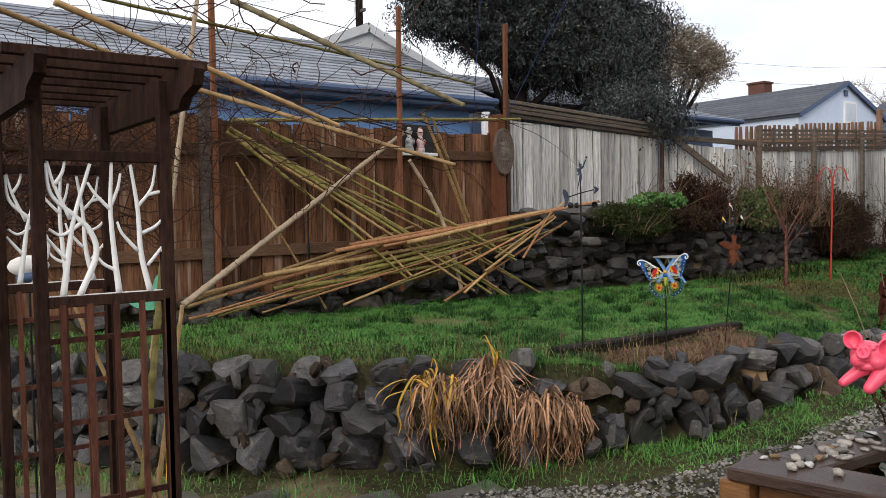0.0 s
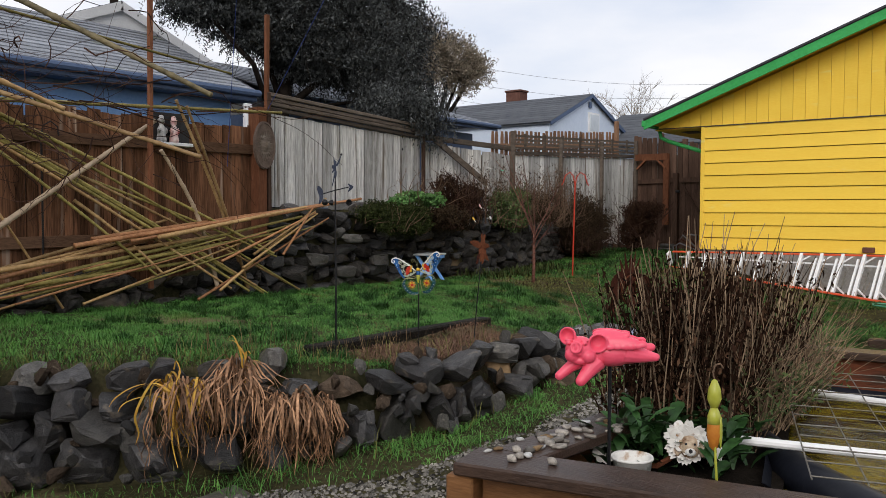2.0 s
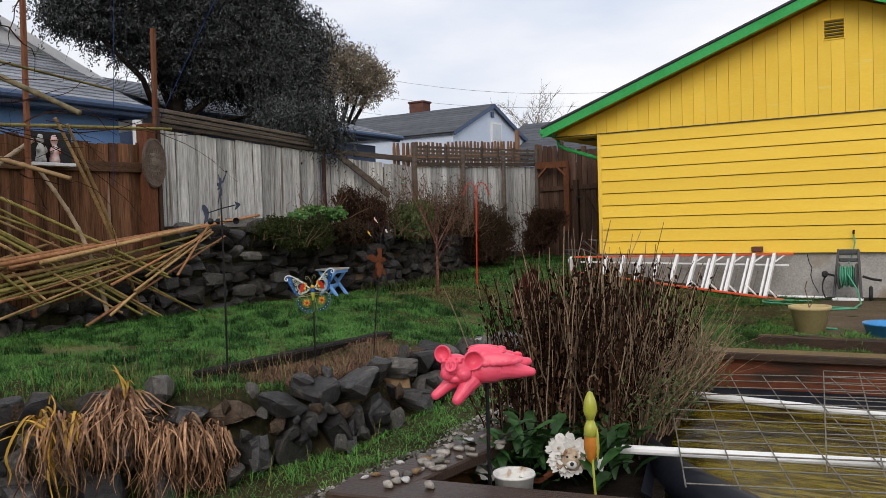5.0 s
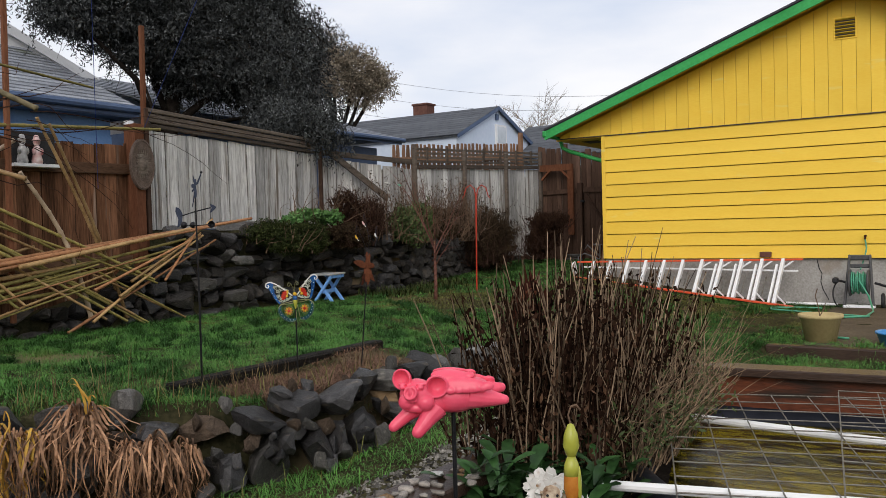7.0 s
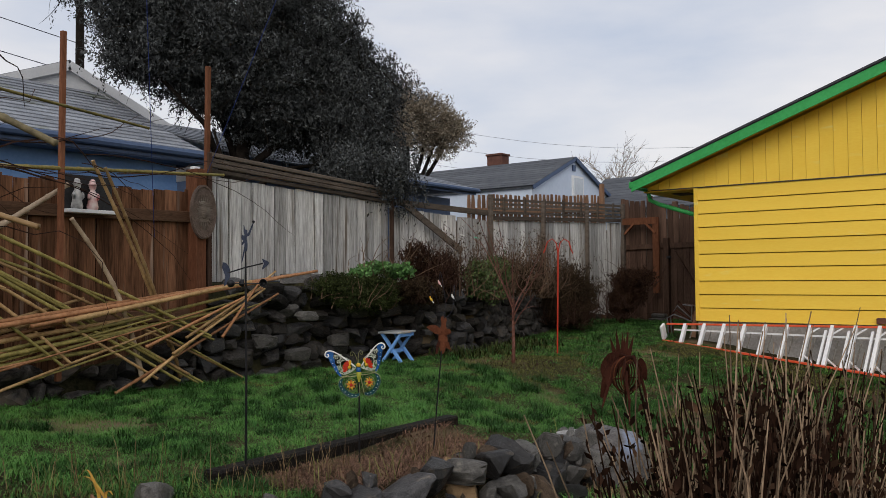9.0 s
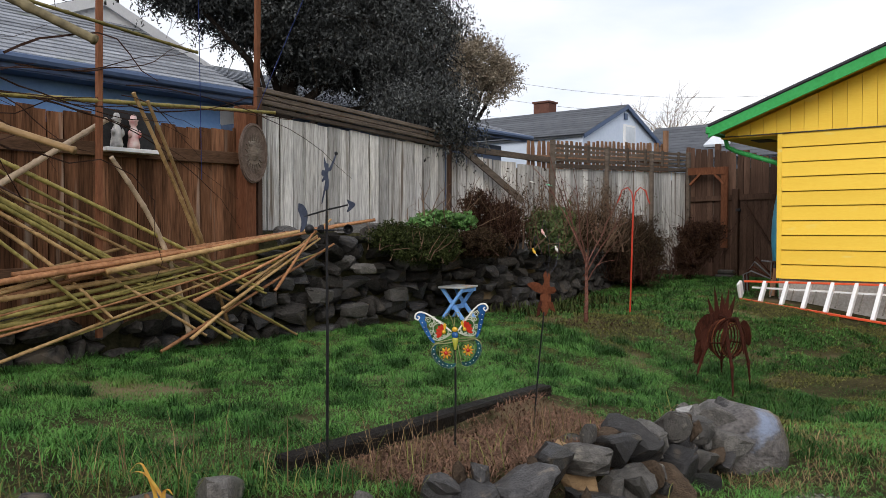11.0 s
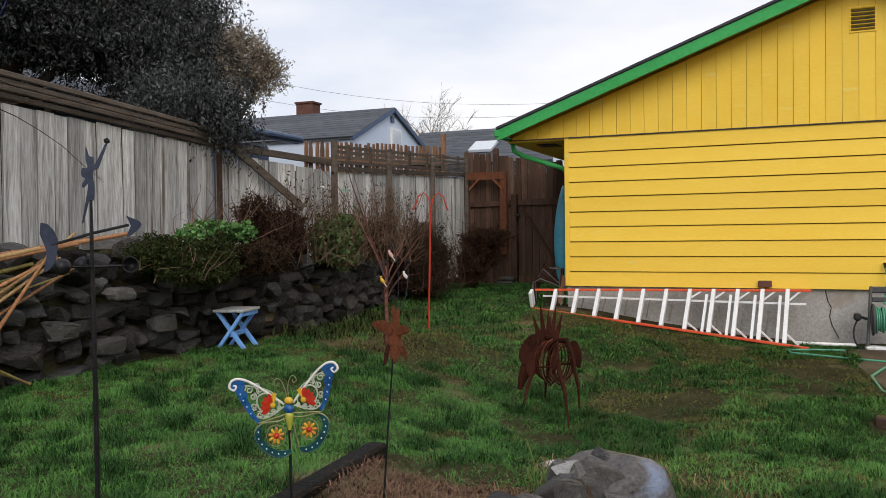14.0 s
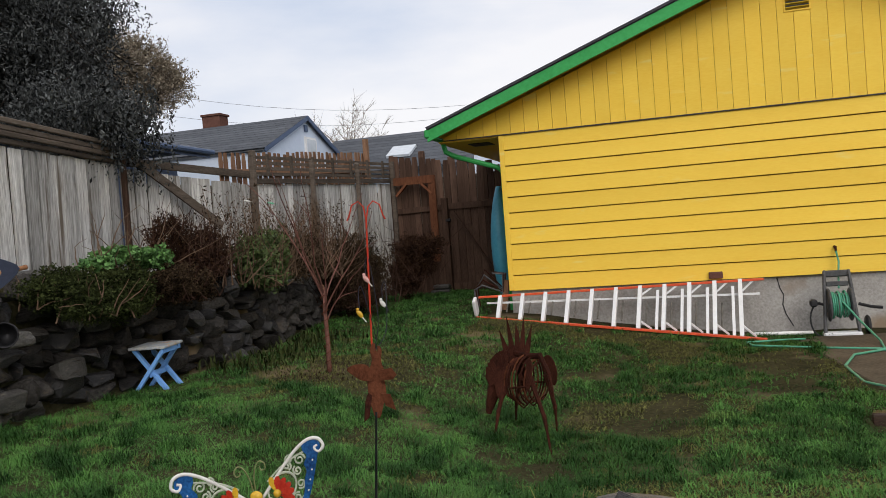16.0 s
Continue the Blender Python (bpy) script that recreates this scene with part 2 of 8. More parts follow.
M["twigpale"] = material("pale_grey_brown_twig", (0.12, 0.095, 0.07), (0.3, 0.24, 0.18), 6, 0.85, 0, rand=0.35, island=True)
M["stalkdark"] = material("blackish_seed_spike", (0.003, 0.002, 0.0016), (0.036, 0.018, 0.011), 6, 0.9, 0, rand=0.7, island=True, spec=0.02)
M["twigstraw"] = material("tan_and_brown_stalk", (0.05, 0.03, 0.019), (0.36, 0.26, 0.17), 6, 0.85, 0, rand=0.75, island=True, spec=0.1)
M["sapbark"] = material("reddish_sapling_bark", (0.06, 0.026, 0.022), (0.24, 0.115, 0.09), 8, 0.7, 0.1, rand=0.3, island=True)
M["witherleaf"] = material("withered_brown_leaf", (0.016, 0.008, 0.005), (0.11, 0.06, 0.034), 5, 0.8, 0, rand=0.7, island=True, spec=0.08)
M["twigred"] = material("dark_red_brown_stalk", (0.02, 0.011, 0.009), (0.09, 0.05, 0.037), 6, 0.8, 0.1, rand=0.5, island=True)
# dark leaf, its tones spread to carry the crown's black depths and grey highlights
M["treeleaf"] = material("shade_toned_evergreen_leaf", (0.0014, 0.0018, 0.0018), (0.1, 0.108, 0.106), 2.6, 0.5, 0, rand=0.92, spec=0.16, island=True, fine=5)
M["tree2leaf"] = material("olive_grey_leaf", (0.12, 0.1, 0.075), (0.38, 0.33, 0.25), 2.0, 0.7, 0, rand=0.5, island=True)
M["bushgreen"] = material("green_shrub_leaf", (0.006, 0.01, 0.004), (0.065, 0.08, 0.026), 4, 0.7, 0, rand=0.65, island=True)
M["bushbright"] = material("bright_green_leaf", (0.04, 0.11, 0.03), (0.15, 0.29, 0.085), 4, 0.5, 0, rand=0.45, island=True)
M["bushbrown"] = material("brown_shrub_leaf", (0.006, 0.0045, 0.003), (0.075, 0.05, 0.029), 4, 0.85, 0, rand=0.7, island=True)
M["bushrusty"] = material("rust_brown_dead_leaf", (0.007, 0.004, 0.003), (0.075, 0.04, 0.024), 4, 0.85, 0, rand=0.7, island=True)
M["bushmid"] = material("mid_green_leaf", (0.025, 0.045, 0.014), (0.11, 0.15, 0.05), 4, 0.6, 0, rand=0.5, island=True)
M["bigleaf"] = material("broad_green_leaf", (0.008, 0.026, 0.008), (0.05, 0.125, 0.034), 5, 0.4, 0.1, rand=0.4, spec=0.3)
M["blackmetal"] = material("black_iron", (0.012, 0.012, 0.013), (0.035, 0.035, 0.038), 12, 0.45, 0.1, metal=0.6)
M["bluesteel"] = material("dark_blue_steel", (0.02, 0.026, 0.045), (0.05, 0.06, 0.09), 8, 0.5, 0.1, metal=0.4)
M["rust"] = material("rusty_steel", (0.06, 0.02, 0.011), (0.18, 0.066, 0.034), 12, 0.85, 0.4, metal=0.2)
M["rustdark"] = material("dark_rusty_steel", (0.02, 0.009, 0.007), (0.09, 0.03, 0.019), 12, 0.75, 0.4, metal=0.3, rand=0.25)
M["orangeplastic"] = material("orange_fibreglass", (0.62, 0.06, 0.02), (0.78, 0.12, 0.04), 3, 0.4, 0.05)
M["aluminium"] = material("bright_aluminium", (0.74, 0.75, 0.76), (0.88, 0.88, 0.88), 5, 0.4, 0.05, metal=0.1)
M["redpaint"] = material("red_enamel", (0.42, 0.035, 0.02), (0.58, 0.07, 0.035), 6, 0.45, 0.05)
M["birdred"] = material("red_and_white_glass", (0.5, 0.05, 0.03), (0.75, 0.6, 0.55), 40, 0.2, 0.02)
M["bluepaint"] = material("sky_blue_paint", (0.13, 0.32, 0.75), (0.22, 0.45, 0.85), 5, 0.5, 0.1, wear=((0.45, 0.5, 0.55), 7, 0.66))
M["stooltop"] = material("worn_blue_stool_top", (0.3, 0.38, 0.5), (0.55, 0.5, 0.38), 5, 0.6, 0.15, wear=((0.55, 0.33, 0.16), 4, 0.56))
M["pink"] = material("pink_glazed_paint", (0.74, 0.065, 0.12), (0.85, 0.11, 0.18), 5, 0.3, 0.04, spec=0.4)
M["pot"] = material("cream_plastic_pot", (0.42, 0.32, 0.15), (0.55, 0.44, 0.23), 4, 0.5, 0.08)
M["white"] = material("chalky_white_paint", (0.62, 0.6, 0.56), (0.8, 0.79, 0.75), 8, 0.6, 0.15, wear=((0.33, 0.19, 0.09), 16, 0.62))
M["figwhite"] = material("white_and_black_glaze", (0.03, 0.03, 0.04), (0.85, 0.83, 0.8), 9, 0.4, 0.05, fine=14)
M["figpink"] = material("white_and_pink_glaze", (0.5, 0.12, 0.12), (0.85, 0.8, 0.76), 9, 0.4, 0.05, fine=14)
M["dogface"] = material("chipped_cream_and_brown_paint", (0.16, 0.075, 0.035), (0.66, 0.55, 0.4), 30, 0.6, 0.2, fine=60)
M["pvc"] = material("white_pvc", (0.74, 0.74, 0.73), (0.84, 0.84, 0.83), 3, 0.35, 0.02)
M["wire"] = material("galvanised_wire", (0.08, 0.07, 0.058), (0.25, 0.235, 0.205), 18, 0.6, 0.1, metal=0.3)
M["liner"] = material("black_pond_liner", (0.004, 0.005, 0.008), (0.016, 0.018, 0.026), 2, 0.4, 0.2, spec=0.25)
M["lime"] = material("lime_green_glaze", (0.3, 0.32, 0.03), (0.45, 0.45, 0.08), 5, 0.25, 0.04)
M["orangeglaze"] = material("orange_brown_glaze", (0.4, 0.12, 0.02), (0.6, 0.26, 0.04), 7, 0.25, 0.04)
M["hose"] = material("green_hose_rubber", (0.05, 0.25, 0.15), (0.1, 0.38, 0.24), 6, 0.4, 0.05)
M["greyplastic"] = material("grey_plastic", (0.05, 0.05, 0.052), (0.12, 0.12, 0.12), 5, 0.5, 0.05)
M["blackplastic"] = material("black_plastic", (0.015, 0.015, 0.016), (0.04, 0.04, 0.042), 5, 0.45, 0.05)
M["kayak"] = material("turquoise_plastic", (0.05, 0.28, 0.42), (0.09, 0.38, 0.52), 3, 0.4, 0.05)
M["tub"] = material("blue_plastic_tub", (0.03, 0.2, 0.5), (0.06, 0.3, 0.62), 3, 0.4, 0.05)
M["wingblue"] = material("blue_wing_enamel", (0.004, 0.02, 0.08), (0.025, 0.15, 0.42), 24, 0.22, 0.05)
M["wingdark"] = material("dark_teal_wing_enamel", (0.004, 0.018, 0.024), (0.01, 0.095, 0.11), 24, 0.28, 0.05, spec=0.3)
M["wingred"] = material("red_glass_petal", (0.3, 0.012, 0.01), (0.55, 0.05, 0.02), 30, 0.15, 0.02)
M["wingyellow"] = material("yellow_glass", (0.5, 0.26, 0.015), (0.7, 0.45, 0.04), 30, 0.15, 0.02)
M["brass"] = material("pale_brass_wire", (0.17, 0.17, 0.075), (0.38, 0.37, 0.18), 15, 0.35, 0.05, metal=0.5)
M["palewire"] = material("pale_green_enamel_wire", (0.25, 0.3, 0.22), (0.6, 0.62, 0.5), 20, 0.35, 0.05)
M["medallion"] = material("cast_bronze_medallion", (0.05, 0.034, 0.027), (0.17, 0.125, 0.1), 14, 0.6, 0.4)
M["whitepanel"] = material("white_cut_steel", (0.72, 0.71, 0.68), (0.83, 0.82, 0.79), 8, 0.5, 0.05)
M["leafgreen"] = material("mint_green_paint", (0.1, 0.42, 0.25), (0.2, 0.55, 0.35), 8, 0.5, 0.1)
M["cable"] = material("dark_cable", (0.02, 0.02, 0.03), (0.05, 0.05, 0.07), 5, 0.6, 0)
M["bluerope"] = material("blue_rope", (0.04, 0.06, 0.25), (0.08, 0.12, 0.4), 8, 0.7, 0.1)

# pond water: dark, still, with a slight ripple
water_mat = bpy.data.materials.new("pond_water")
water_mat.use_nodes = True
_n, _l = water_mat.node_tree.nodes, water_mat.node_tree.links
_b = _n["Principled BSDF"]
_b.inputs["Roughness"].default_value, _b.inputs["IOR"].default_value = 0.03, 1.33
_b.inputs["Specular IOR Level"].default_value = 0.9
_tc, _mp = _n.new("ShaderNodeTexCoord"), _n.new("ShaderNodeMapping")
_mp.inputs["Scale"].default_value, _mp.inputs["Rotation"].default_value = (0.55, 1.6, 1.0), (0, 0, radians(14))
_w = _n.new("ShaderNodeTexNoise")
_w.inputs["Scale"].default_value, _w.inputs["Detail"].default_value, _w.inputs["Roughness"].default_value = 17.0, 5.0, 0.62
_bp = _n.new("ShaderNodeBump")
_bp.inputs["Strength"].default_value, _bp.inputs["Distance"].default_value = 0.22, 0.02
_l.new(_tc.outputs["Object"], _mp.inputs["Vector"])
_l.new(_mp.outputs["Vector"], _w.inputs["Vector"])
_l.new(_w.outputs["Fac"], _bp.inputs["Height"])
# yellow and dark streaks: the house's rippled reflection painted into the base colour
_mirrored, _ramp = _n.new("ShaderNodeTexNoise"), _n.new("ShaderNodeValToRGB")
_mirrored.inputs["Scale"].default_value, _mirrored.inputs["Detail"].default_value, _mirrored.inputs["Roughness"].default_value, _mirrored.inputs["Distortion"].default_value = 9.0, 6.0, 0.6, 0.8
_ramp.color_ramp.elements[0].position, _ramp.color_ramp.elements[1].position = 0.42, 0.56
_ramp.color_ramp.elements[0].color, _ramp.color_ramp.elements[1].color = (0.012, 0.011, 0.003, 1), (0.16, 0.125, 0.008, 1)
_l.new(_mp.outputs["Vector"], _mirrored.inputs["Vector"])
_l.new(_mirrored.outputs["Fac"], _ramp.inputs["Fac"])
_l.new(_ramp.outputs["Color"], _b.inputs["Base Color"])
_l.new(_bp.outputs["Normal"], _b.inputs["Normal"])
M["water"] = water_mat

# ---------------------------------------------------------------- mesh building


def ico_unit(sub):
    bm = bmesh.new()
    bmesh.ops.create_icosphere(bm, subdivisions=sub, radius=1.0)
    v = [tuple(x.co) for x in bm.verts]
    f = [tuple(x.index for x in q.verts) for q in bm.faces]
    bm.free()
    return v, f


ICO = {s: ico_unit(s) for s in (1, 2, 3)}


class Geo:
    """Collects vertices and faces, and becomes one mesh."""

    def __init__(self):
        self.v, self.f = [], []

    def add(self, verts, faces, m=None):
        k = len(self.v)
        self.v += [tuple(m @ Vector(p)) for p in verts] if m else [tuple(p) for p in verts]
        self.f += [tuple(i + k for i in q) for q in faces]
        return self

    def box(self, c, s, m=None, rot=None, taper=1.0, bevel=0.0):
        x, y, z = s[0] / 2, s[1] / 2, s[2] / 2
        if bevel > 0:
            e = min(bevel, 0.45 * min(s))
            pts, fs = [], []
            for zz, o in ((-z, e), (-z + e, 0), (z - e, 0), (z, e)):
                a, b = x - o, y - o
                i, j = x - o - e * (o == 0), y - o - e * (o == 0)
                i, j = min(i, a), min(j, b)
                pts += [(-i, -b, zz), (i, -b, zz), (a, -j, zz), (a, j, zz), (i, b, zz), (-i, b, zz), (-a, j, zz), (-a, -j, zz)]
            for r in range(3):
                fs += [(8 * r + k, 8 * r + (k + 1) % 8, 8 * r + 8 + (k + 1) % 8, 8 * r + 8 + k) for k in range(8)]
            fs += [tuple(range(7, -1, -1)), tuple(range(24, 32))]
        else:
            t = taper
            pts = [(-x, -y, -z), (x, -y, -z), (x, y, -z), (-x, y, -z), (-x * t, -y * t, z), (x * t, -y * t, z), (x * t, y * t, z), (-x * t, y * t, z)]
            fs = [(3, 2, 1, 0), (4, 5, 6, 7), (0, 1, 5, 4), (1, 2, 6, 5), (2, 3, 7, 6), (3, 0, 4, 7)]
        mm = Matrix.Translation(c) @ (Euler([radians(a) for a in rot]).to_matrix().to_4x4() if rot else Matrix())
        return self.add(pts, fs, (m @ mm) if m else mm)

    def beam(self, a, b, w, h, up=(0, 0, 1), bevel=0.0):
        """A square bar from a to b, w wide across and h high along up."""
        a, b = Vector(a), Vector(b)
        d = (b - a).normalized()
        side = d.cross(Vector(up))
        side = side.normalized() if side.length > 1e-4 else Vector((1, 0, 0))
        u = side.cross(d)
        m = Matrix((side, d, u)).transposed().to_4x4()
        m.translation = (a + b) / 2
        return self.box((0, 0, 0), (w, (b - a).length, h), m, bevel=bevel)

    def tube(self, pts, radii, n=6, caps=True):
        pts = [Vector(p) for p in pts]
        if not hasattr(radii, "__len__"):
            radii = [radii] * len(pts)
        k, ref = len(self.v), None
        for i, p in enumerate(pts):
            d = (pts[min(i + 1, len(pts) - 1)] - pts[max(i - 1, 0)])
            d = d.normalized() if d.length > 1e-9 else Vector((0, 0, 1))
            if ref is None:
                ref = d.orthogonal().normalized()
            ref = (ref - d * ref.dot(d))
            ref = ref.normalized() if ref.length > 1e-6 else d.orthogonal().normalized()
            o = d.cross(ref)
            for j in range(n):
                q = 2 * math.pi * j / n
                self.v.append(tuple(p + radii[i] * (math.cos(q) * ref + math.sin(q) * o)))
        for i in range(len(pts) - 1):
            for j in range(n):
                a, b = k + i * n + j, k + i * n + (j + 1) % n
                self.f.append((a, b, b + n, a + n))
        if caps:
            self.f.append(tuple(k + j for j in range(n - 1, -1, -1)))
            self.f.append(tuple(k + (len(pts) - 1) * n + j for j in range(n)))
        return self

    def ball(self, c, r, sub=2, m=None):
        s = (r, r, r) if not hasattr(r, "__len__") else r
        v, f = ICO[sub]
        mm = Matrix.LocRotScale(c, None, s)
        return self.add(v, f, (m @ mm) if m else mm)

    def lathe(self, profile, c=(0, 0, 0), n=20, m=None):
        pts, fs = [], []
        for r, z in profile:
            pts += [(c[0] + r * math.cos(2 * math.pi * j / n), c[1] + r * math.sin(2 * math.pi * j / n), c[2] + z) for j in range(n)]
        for i in range(len(profile) - 1):
            fs += [(i * n + j, i * n + (j + 1) % n, (i + 1) * n + (j + 1) % n, (i + 1) * n + j) for j in range(n)]
        return self.add(pts, fs, m)

    def plate(self, outline, thick, m):
        """A flat cut-out of an outline in x and y, with a thickness along z."""
        n = len(outline)
        pts = [(x, y, -thick / 2) for x, y in outline] + [(x, y, thick / 2) for x, y in outline]
        fs = [tuple(range(n - 1, -1, -1)), tuple(range(n, 2 * n))] + [(i, (i + 1) % n, n + (i + 1) % n, n + i) for i in range(n)]
        return self.add(pts, fs, m)

    def mesh(self, name, mat, smooth=False):
        me = bpy.data.meshes.new(name)
        me.from_pydata(self.v, [], self.f)
        if mat:
            me.materials.append(M[mat] if isinstance(mat, str) else mat)
        if smooth:
            me.polygons.foreach_set("use_smooth", [True] * len(me.polygons))
        me.update()
        return me


def thing(name, label, category, group="", kind="", at=(0, 0, 0)):
    """An Empty that carries a thing's parts."""
    ob = new(name)
    ob.empty_display_size = 0.1
    ob.location = at
    return tagged(ob, label, category, group, kind)


def put(name, geo, mat, parent=None, label="", category="", group="", kind="", smooth=False, at=None):
    ob = new(name, geo.mesh(name, mat, smooth) if isinstance(geo, Geo) else geo)
    if at is not None:
        ob.matrix_basis = at if isinstance(at, Matrix) else Matrix.Translation(at)
    if parent:
        ob.parent = parent
    return tagged(ob, label, category, group, kind)


def blades(name, roots, heights, widths, lean, mat, label, category, rng, bend=0.5, parent=None, kind="stuff", dirs=None):
    """Many thin bent leaves, as one mesh: roots is an array of points."""
    n = len(roots)
    ang = rng.uniform(0, 2 * np.pi, n) if dirs is None else dirs
    d = np.stack([np.cos(ang), np.sin(ang), np.zeros(n)], 1)
    s = np.stack([-np.sin(ang), np.cos(ang), np.zeros(n)], 1)
    le = (lean * rng.uniform(0.2, 1.0, n))[:, None]
    h, w = heights[:, None], widths[:, None]
    up = np.array([[0, 0, 1.0]])
    mid = roots + up * h * 0.55 + d * le * h * 0.35
    tip = roots + up * h * (1 - bend * le) + d * le * h
    v = np.stack([roots - s * w, roots + s * w, mid + s * w * 0.8, mid - s * w * 0.8, tip], 1).reshape(-1, 3)
    me = bpy.data.meshes.new(name)
    me.vertices.add(5 * n)
    me.vertices.foreach_set("co", v.astype(np.float32).ravel())
    base = (np.arange(n) * 5)[:, None]
    loops = np.concatenate([base + np.array([[0, 1, 2, 3]]), base + np.array([[3, 2, 4]])], 1).ravel()
    me.loops.add(7 * n)
    me.loops.foreach_set("vertex_index", loops.astype(np.int32))
    me.polygons.add(2 * n)
    starts = (np.arange(n) * 7)[:, None] + np.array([[0, 4]])
    me.polygons.foreach_set("loop_start", starts.ravel().astype(np.int32))
    me.update(calc_edges=True)
    me.validate()
    me.materials.append(M[mat])
    return put(name, me, None, parent, label, category, kind=kind)


def leaves(name, centres, size, mat, rng, parent=None, label="", category="", kind="", aspect=0.5, droop=0.0):
    """Many small pointed leaves round given points, as one mesh."""
    n = len(centres)
    a = rng.normal(size=(n, 3))
    a[:, 2] -= droop
    a /= np.linalg.norm(a, axis=1)[:, None]
    b = np.cross(a, rng.normal(size=(n, 3)))
    b /= np.linalg.norm(b, axis=1)[:, None]
    s = (size * rng.uniform(0.6, 1.35, n))[:, None]
    v = np.stack([centres - a * s, centres + b * s * aspect, centres + a * s, centres - b * s * aspect], 1).reshape(-1, 3)
    me = bpy.data.meshes.new(name)
    me.vertices.add(4 * n)
    me.vertices.foreach_set("co", v.astype(np.float32).ravel())
    me.loops.add(4 * n)
    me.loops.foreach_set("vertex_index", np.arange(4 * n, dtype=np.int32))
    me.polygons.add(n)
    me.polygons.foreach_set("loop_start", (np.arange(n) * 4).astype(np.int32))
    me.update(calc_edges=True)
    me.materials.append(M[mat])
    return put(name, me, None, parent, label, category, kind=kind)


def tangle(geo, rng, start, way, length, radius, wander=0.35, steps=7, n=4, sag=0.0):
    """One wandering twig, added to geo; returns its points."""
    p, d = Vector(start), Vector(way).normalized()
    pts = [p.copy()]
    for _ in range(steps):
        d = (d + wander * Vector(rng.normal(size=3))).normalized()
        d.z -= sag
        p = p + d * (length / steps)
        pts.append(p.copy())
    geo.tube(pts, [radius * (1 - 0.75 * i / steps) for i in range(steps + 1)], n, caps=False)
    return pts


def flowing(points, n=6):
    """A rounded line through the given points."""
    p = [np.array(q, float) for q in points]
    p = [2 * p[0] - p[1]] + p + [2 * p[-1] - p[-2]]
    out = []
    for a, b, c, d in zip(p, p[1:], p[2:], p[3:]):
        for t_ in np.linspace(0, 1, n, endpoint=False):
            out.append(tuple(0.5 * (2 * b + (c - a) * t_ + (2 * a - 5 * b + 4 * c - d) * t_ ** 2 + (3 * b - a - 3 * c + d) * t_ ** 3)))
    return out + [tuple(p[-2])]


def ss(x):
    x = min(1.0, max(0.0, x))
    return x * x * (3 - 2 * x)


# ---------------------------------------------------------------- the lie of the land
FRONT = [(-6.0, -17.4), (-1.3, -13.3), (0.2, -12.05), (1.0, -11.4), (1.75, -10.4), (1.95, -9.6), (2.05, -8.6), (2.15, -7.6)]
UPPER = [(-2.95, -16.0), (-2.75, -8.7), (-2.6, -7.0), (-2.62, -5.9), (-2.52, -3.8), (-2.5, -2.5), (-2.75, -0.3), (-3.2, 3.2), (-3.4, 9.0)]


def side(line, x, y):
    """Distance from a line in plan, positive on its left, and the way along it."""
    best = (1e9, 0, 0)
    run = 0.0
    for (ax, ay), (bx, by) in zip(line, line[1:]):
        dx, dy = bx - ax, by - ay
        q = dx * dx + dy * dy
        t = max(0.0, min(1.0, ((x - ax) * dx + (y - ay) * dy) / q))
        ex, ey = x - ax - t * dx, y - ay - t * dy
        e = math.hypot(ex, ey)
        if e < best[0]:
            best = (e, 1 if dx * ey - dy * ex > 0 else -1, run + t * math.sqrt(q))
        run += math.sqrt(q)
    return best[0] * best[1], best[2]


def lawn_z(x, y):
    base = 0.22 + 0.2 * ss((y + 3) / 5)
    k = ss((x + 1) / (2.5 + 1.9 * ss((y + 5) / 4))) * ss((y + 8.6) / 2.6)
    return base * (1 - k) - 0.1 * k


def low_z(x, y):
    return max(-0.5, min(-0.1, -0.45 + 0.11 * (y + 12)))


def terrace_z(y):
    return 0.6 + 0.68 * ss((y + 8.0) / 0.9) - 0.5 * ss((y + 4.2) / 4.5) - 0.3 * ss((y - 0.5) / 2.5)


def ground_z(x, y):
    d, _ = side(FRONT, x, y)
    k = ss((d - 0.05) / 0.22)
    if y > -7.8:
        k = max(k, ss((y + 7.8) / 1.3)) if x > 1.6 else max(k, 1.0 if y > -7.6 else k)
    z = low_z(x, y) * (1 - k) + lawn_z(x, y) * k
    u, _ = side(UPPER, x, y)
    if u > 0:
        t = ss((u - 0.1) / 0.22)
        z = z * (1 - t) + max(terrace_z(y), z) * t
    if 0.9 < x < 2.1 and -10.4 < y < -7.6:
        z -= (0.05 + 0.04 * ss((y + 9.6) / 0.8)) * ss((x - 0.95) / 0.12) * ss((y + 10.4) / 0.3) * (1 - ss((y + 8.1) / 0.5))
    if 3.3 < x < 6.4 and -6.2 < y < -4.5:
        z -= 0.12 * ss((x - 3.35) / 0.25) * ss((-4.58 - y) / 0.1) * ss((y + 6.2) / 0.5)
    return z + 0.02 * noise.noise(Vector((x * 1.3, y * 1.3, 0))) + 0.008 * noise.noise(Vector((x * 6, y * 6, 3)))


def spread(lo, hi, step, far):
    mid = list(np.arange(lo, hi + 1e-6, step))
    out, d = [], step
    while sum(out) < far:
        d *= 1.5
        out.append(d)
    acc = np.cumsum(out)
    return [lo - a for a in acc[::-1]] + mid + [hi + a for a in acc]


gx, gy = spread(-4.5, 7.0, 0.09, 400), spread(-16.0, 5.0, 0.09, 400)
g = Geo()
for yy in gy:
    for xx in gx:
        cx, cy = max(-4.5, min(7.0, xx)), max(-16.0, min(5.0, yy))
        zz = ground_z(cx, cy)
        out = max(abs(xx - cx), abs(yy - cy))
        g.v.append((xx, yy, zz * (1 - ss(out / 6)) + 0.1 * ss(out / 6)))
nx = len(gx)
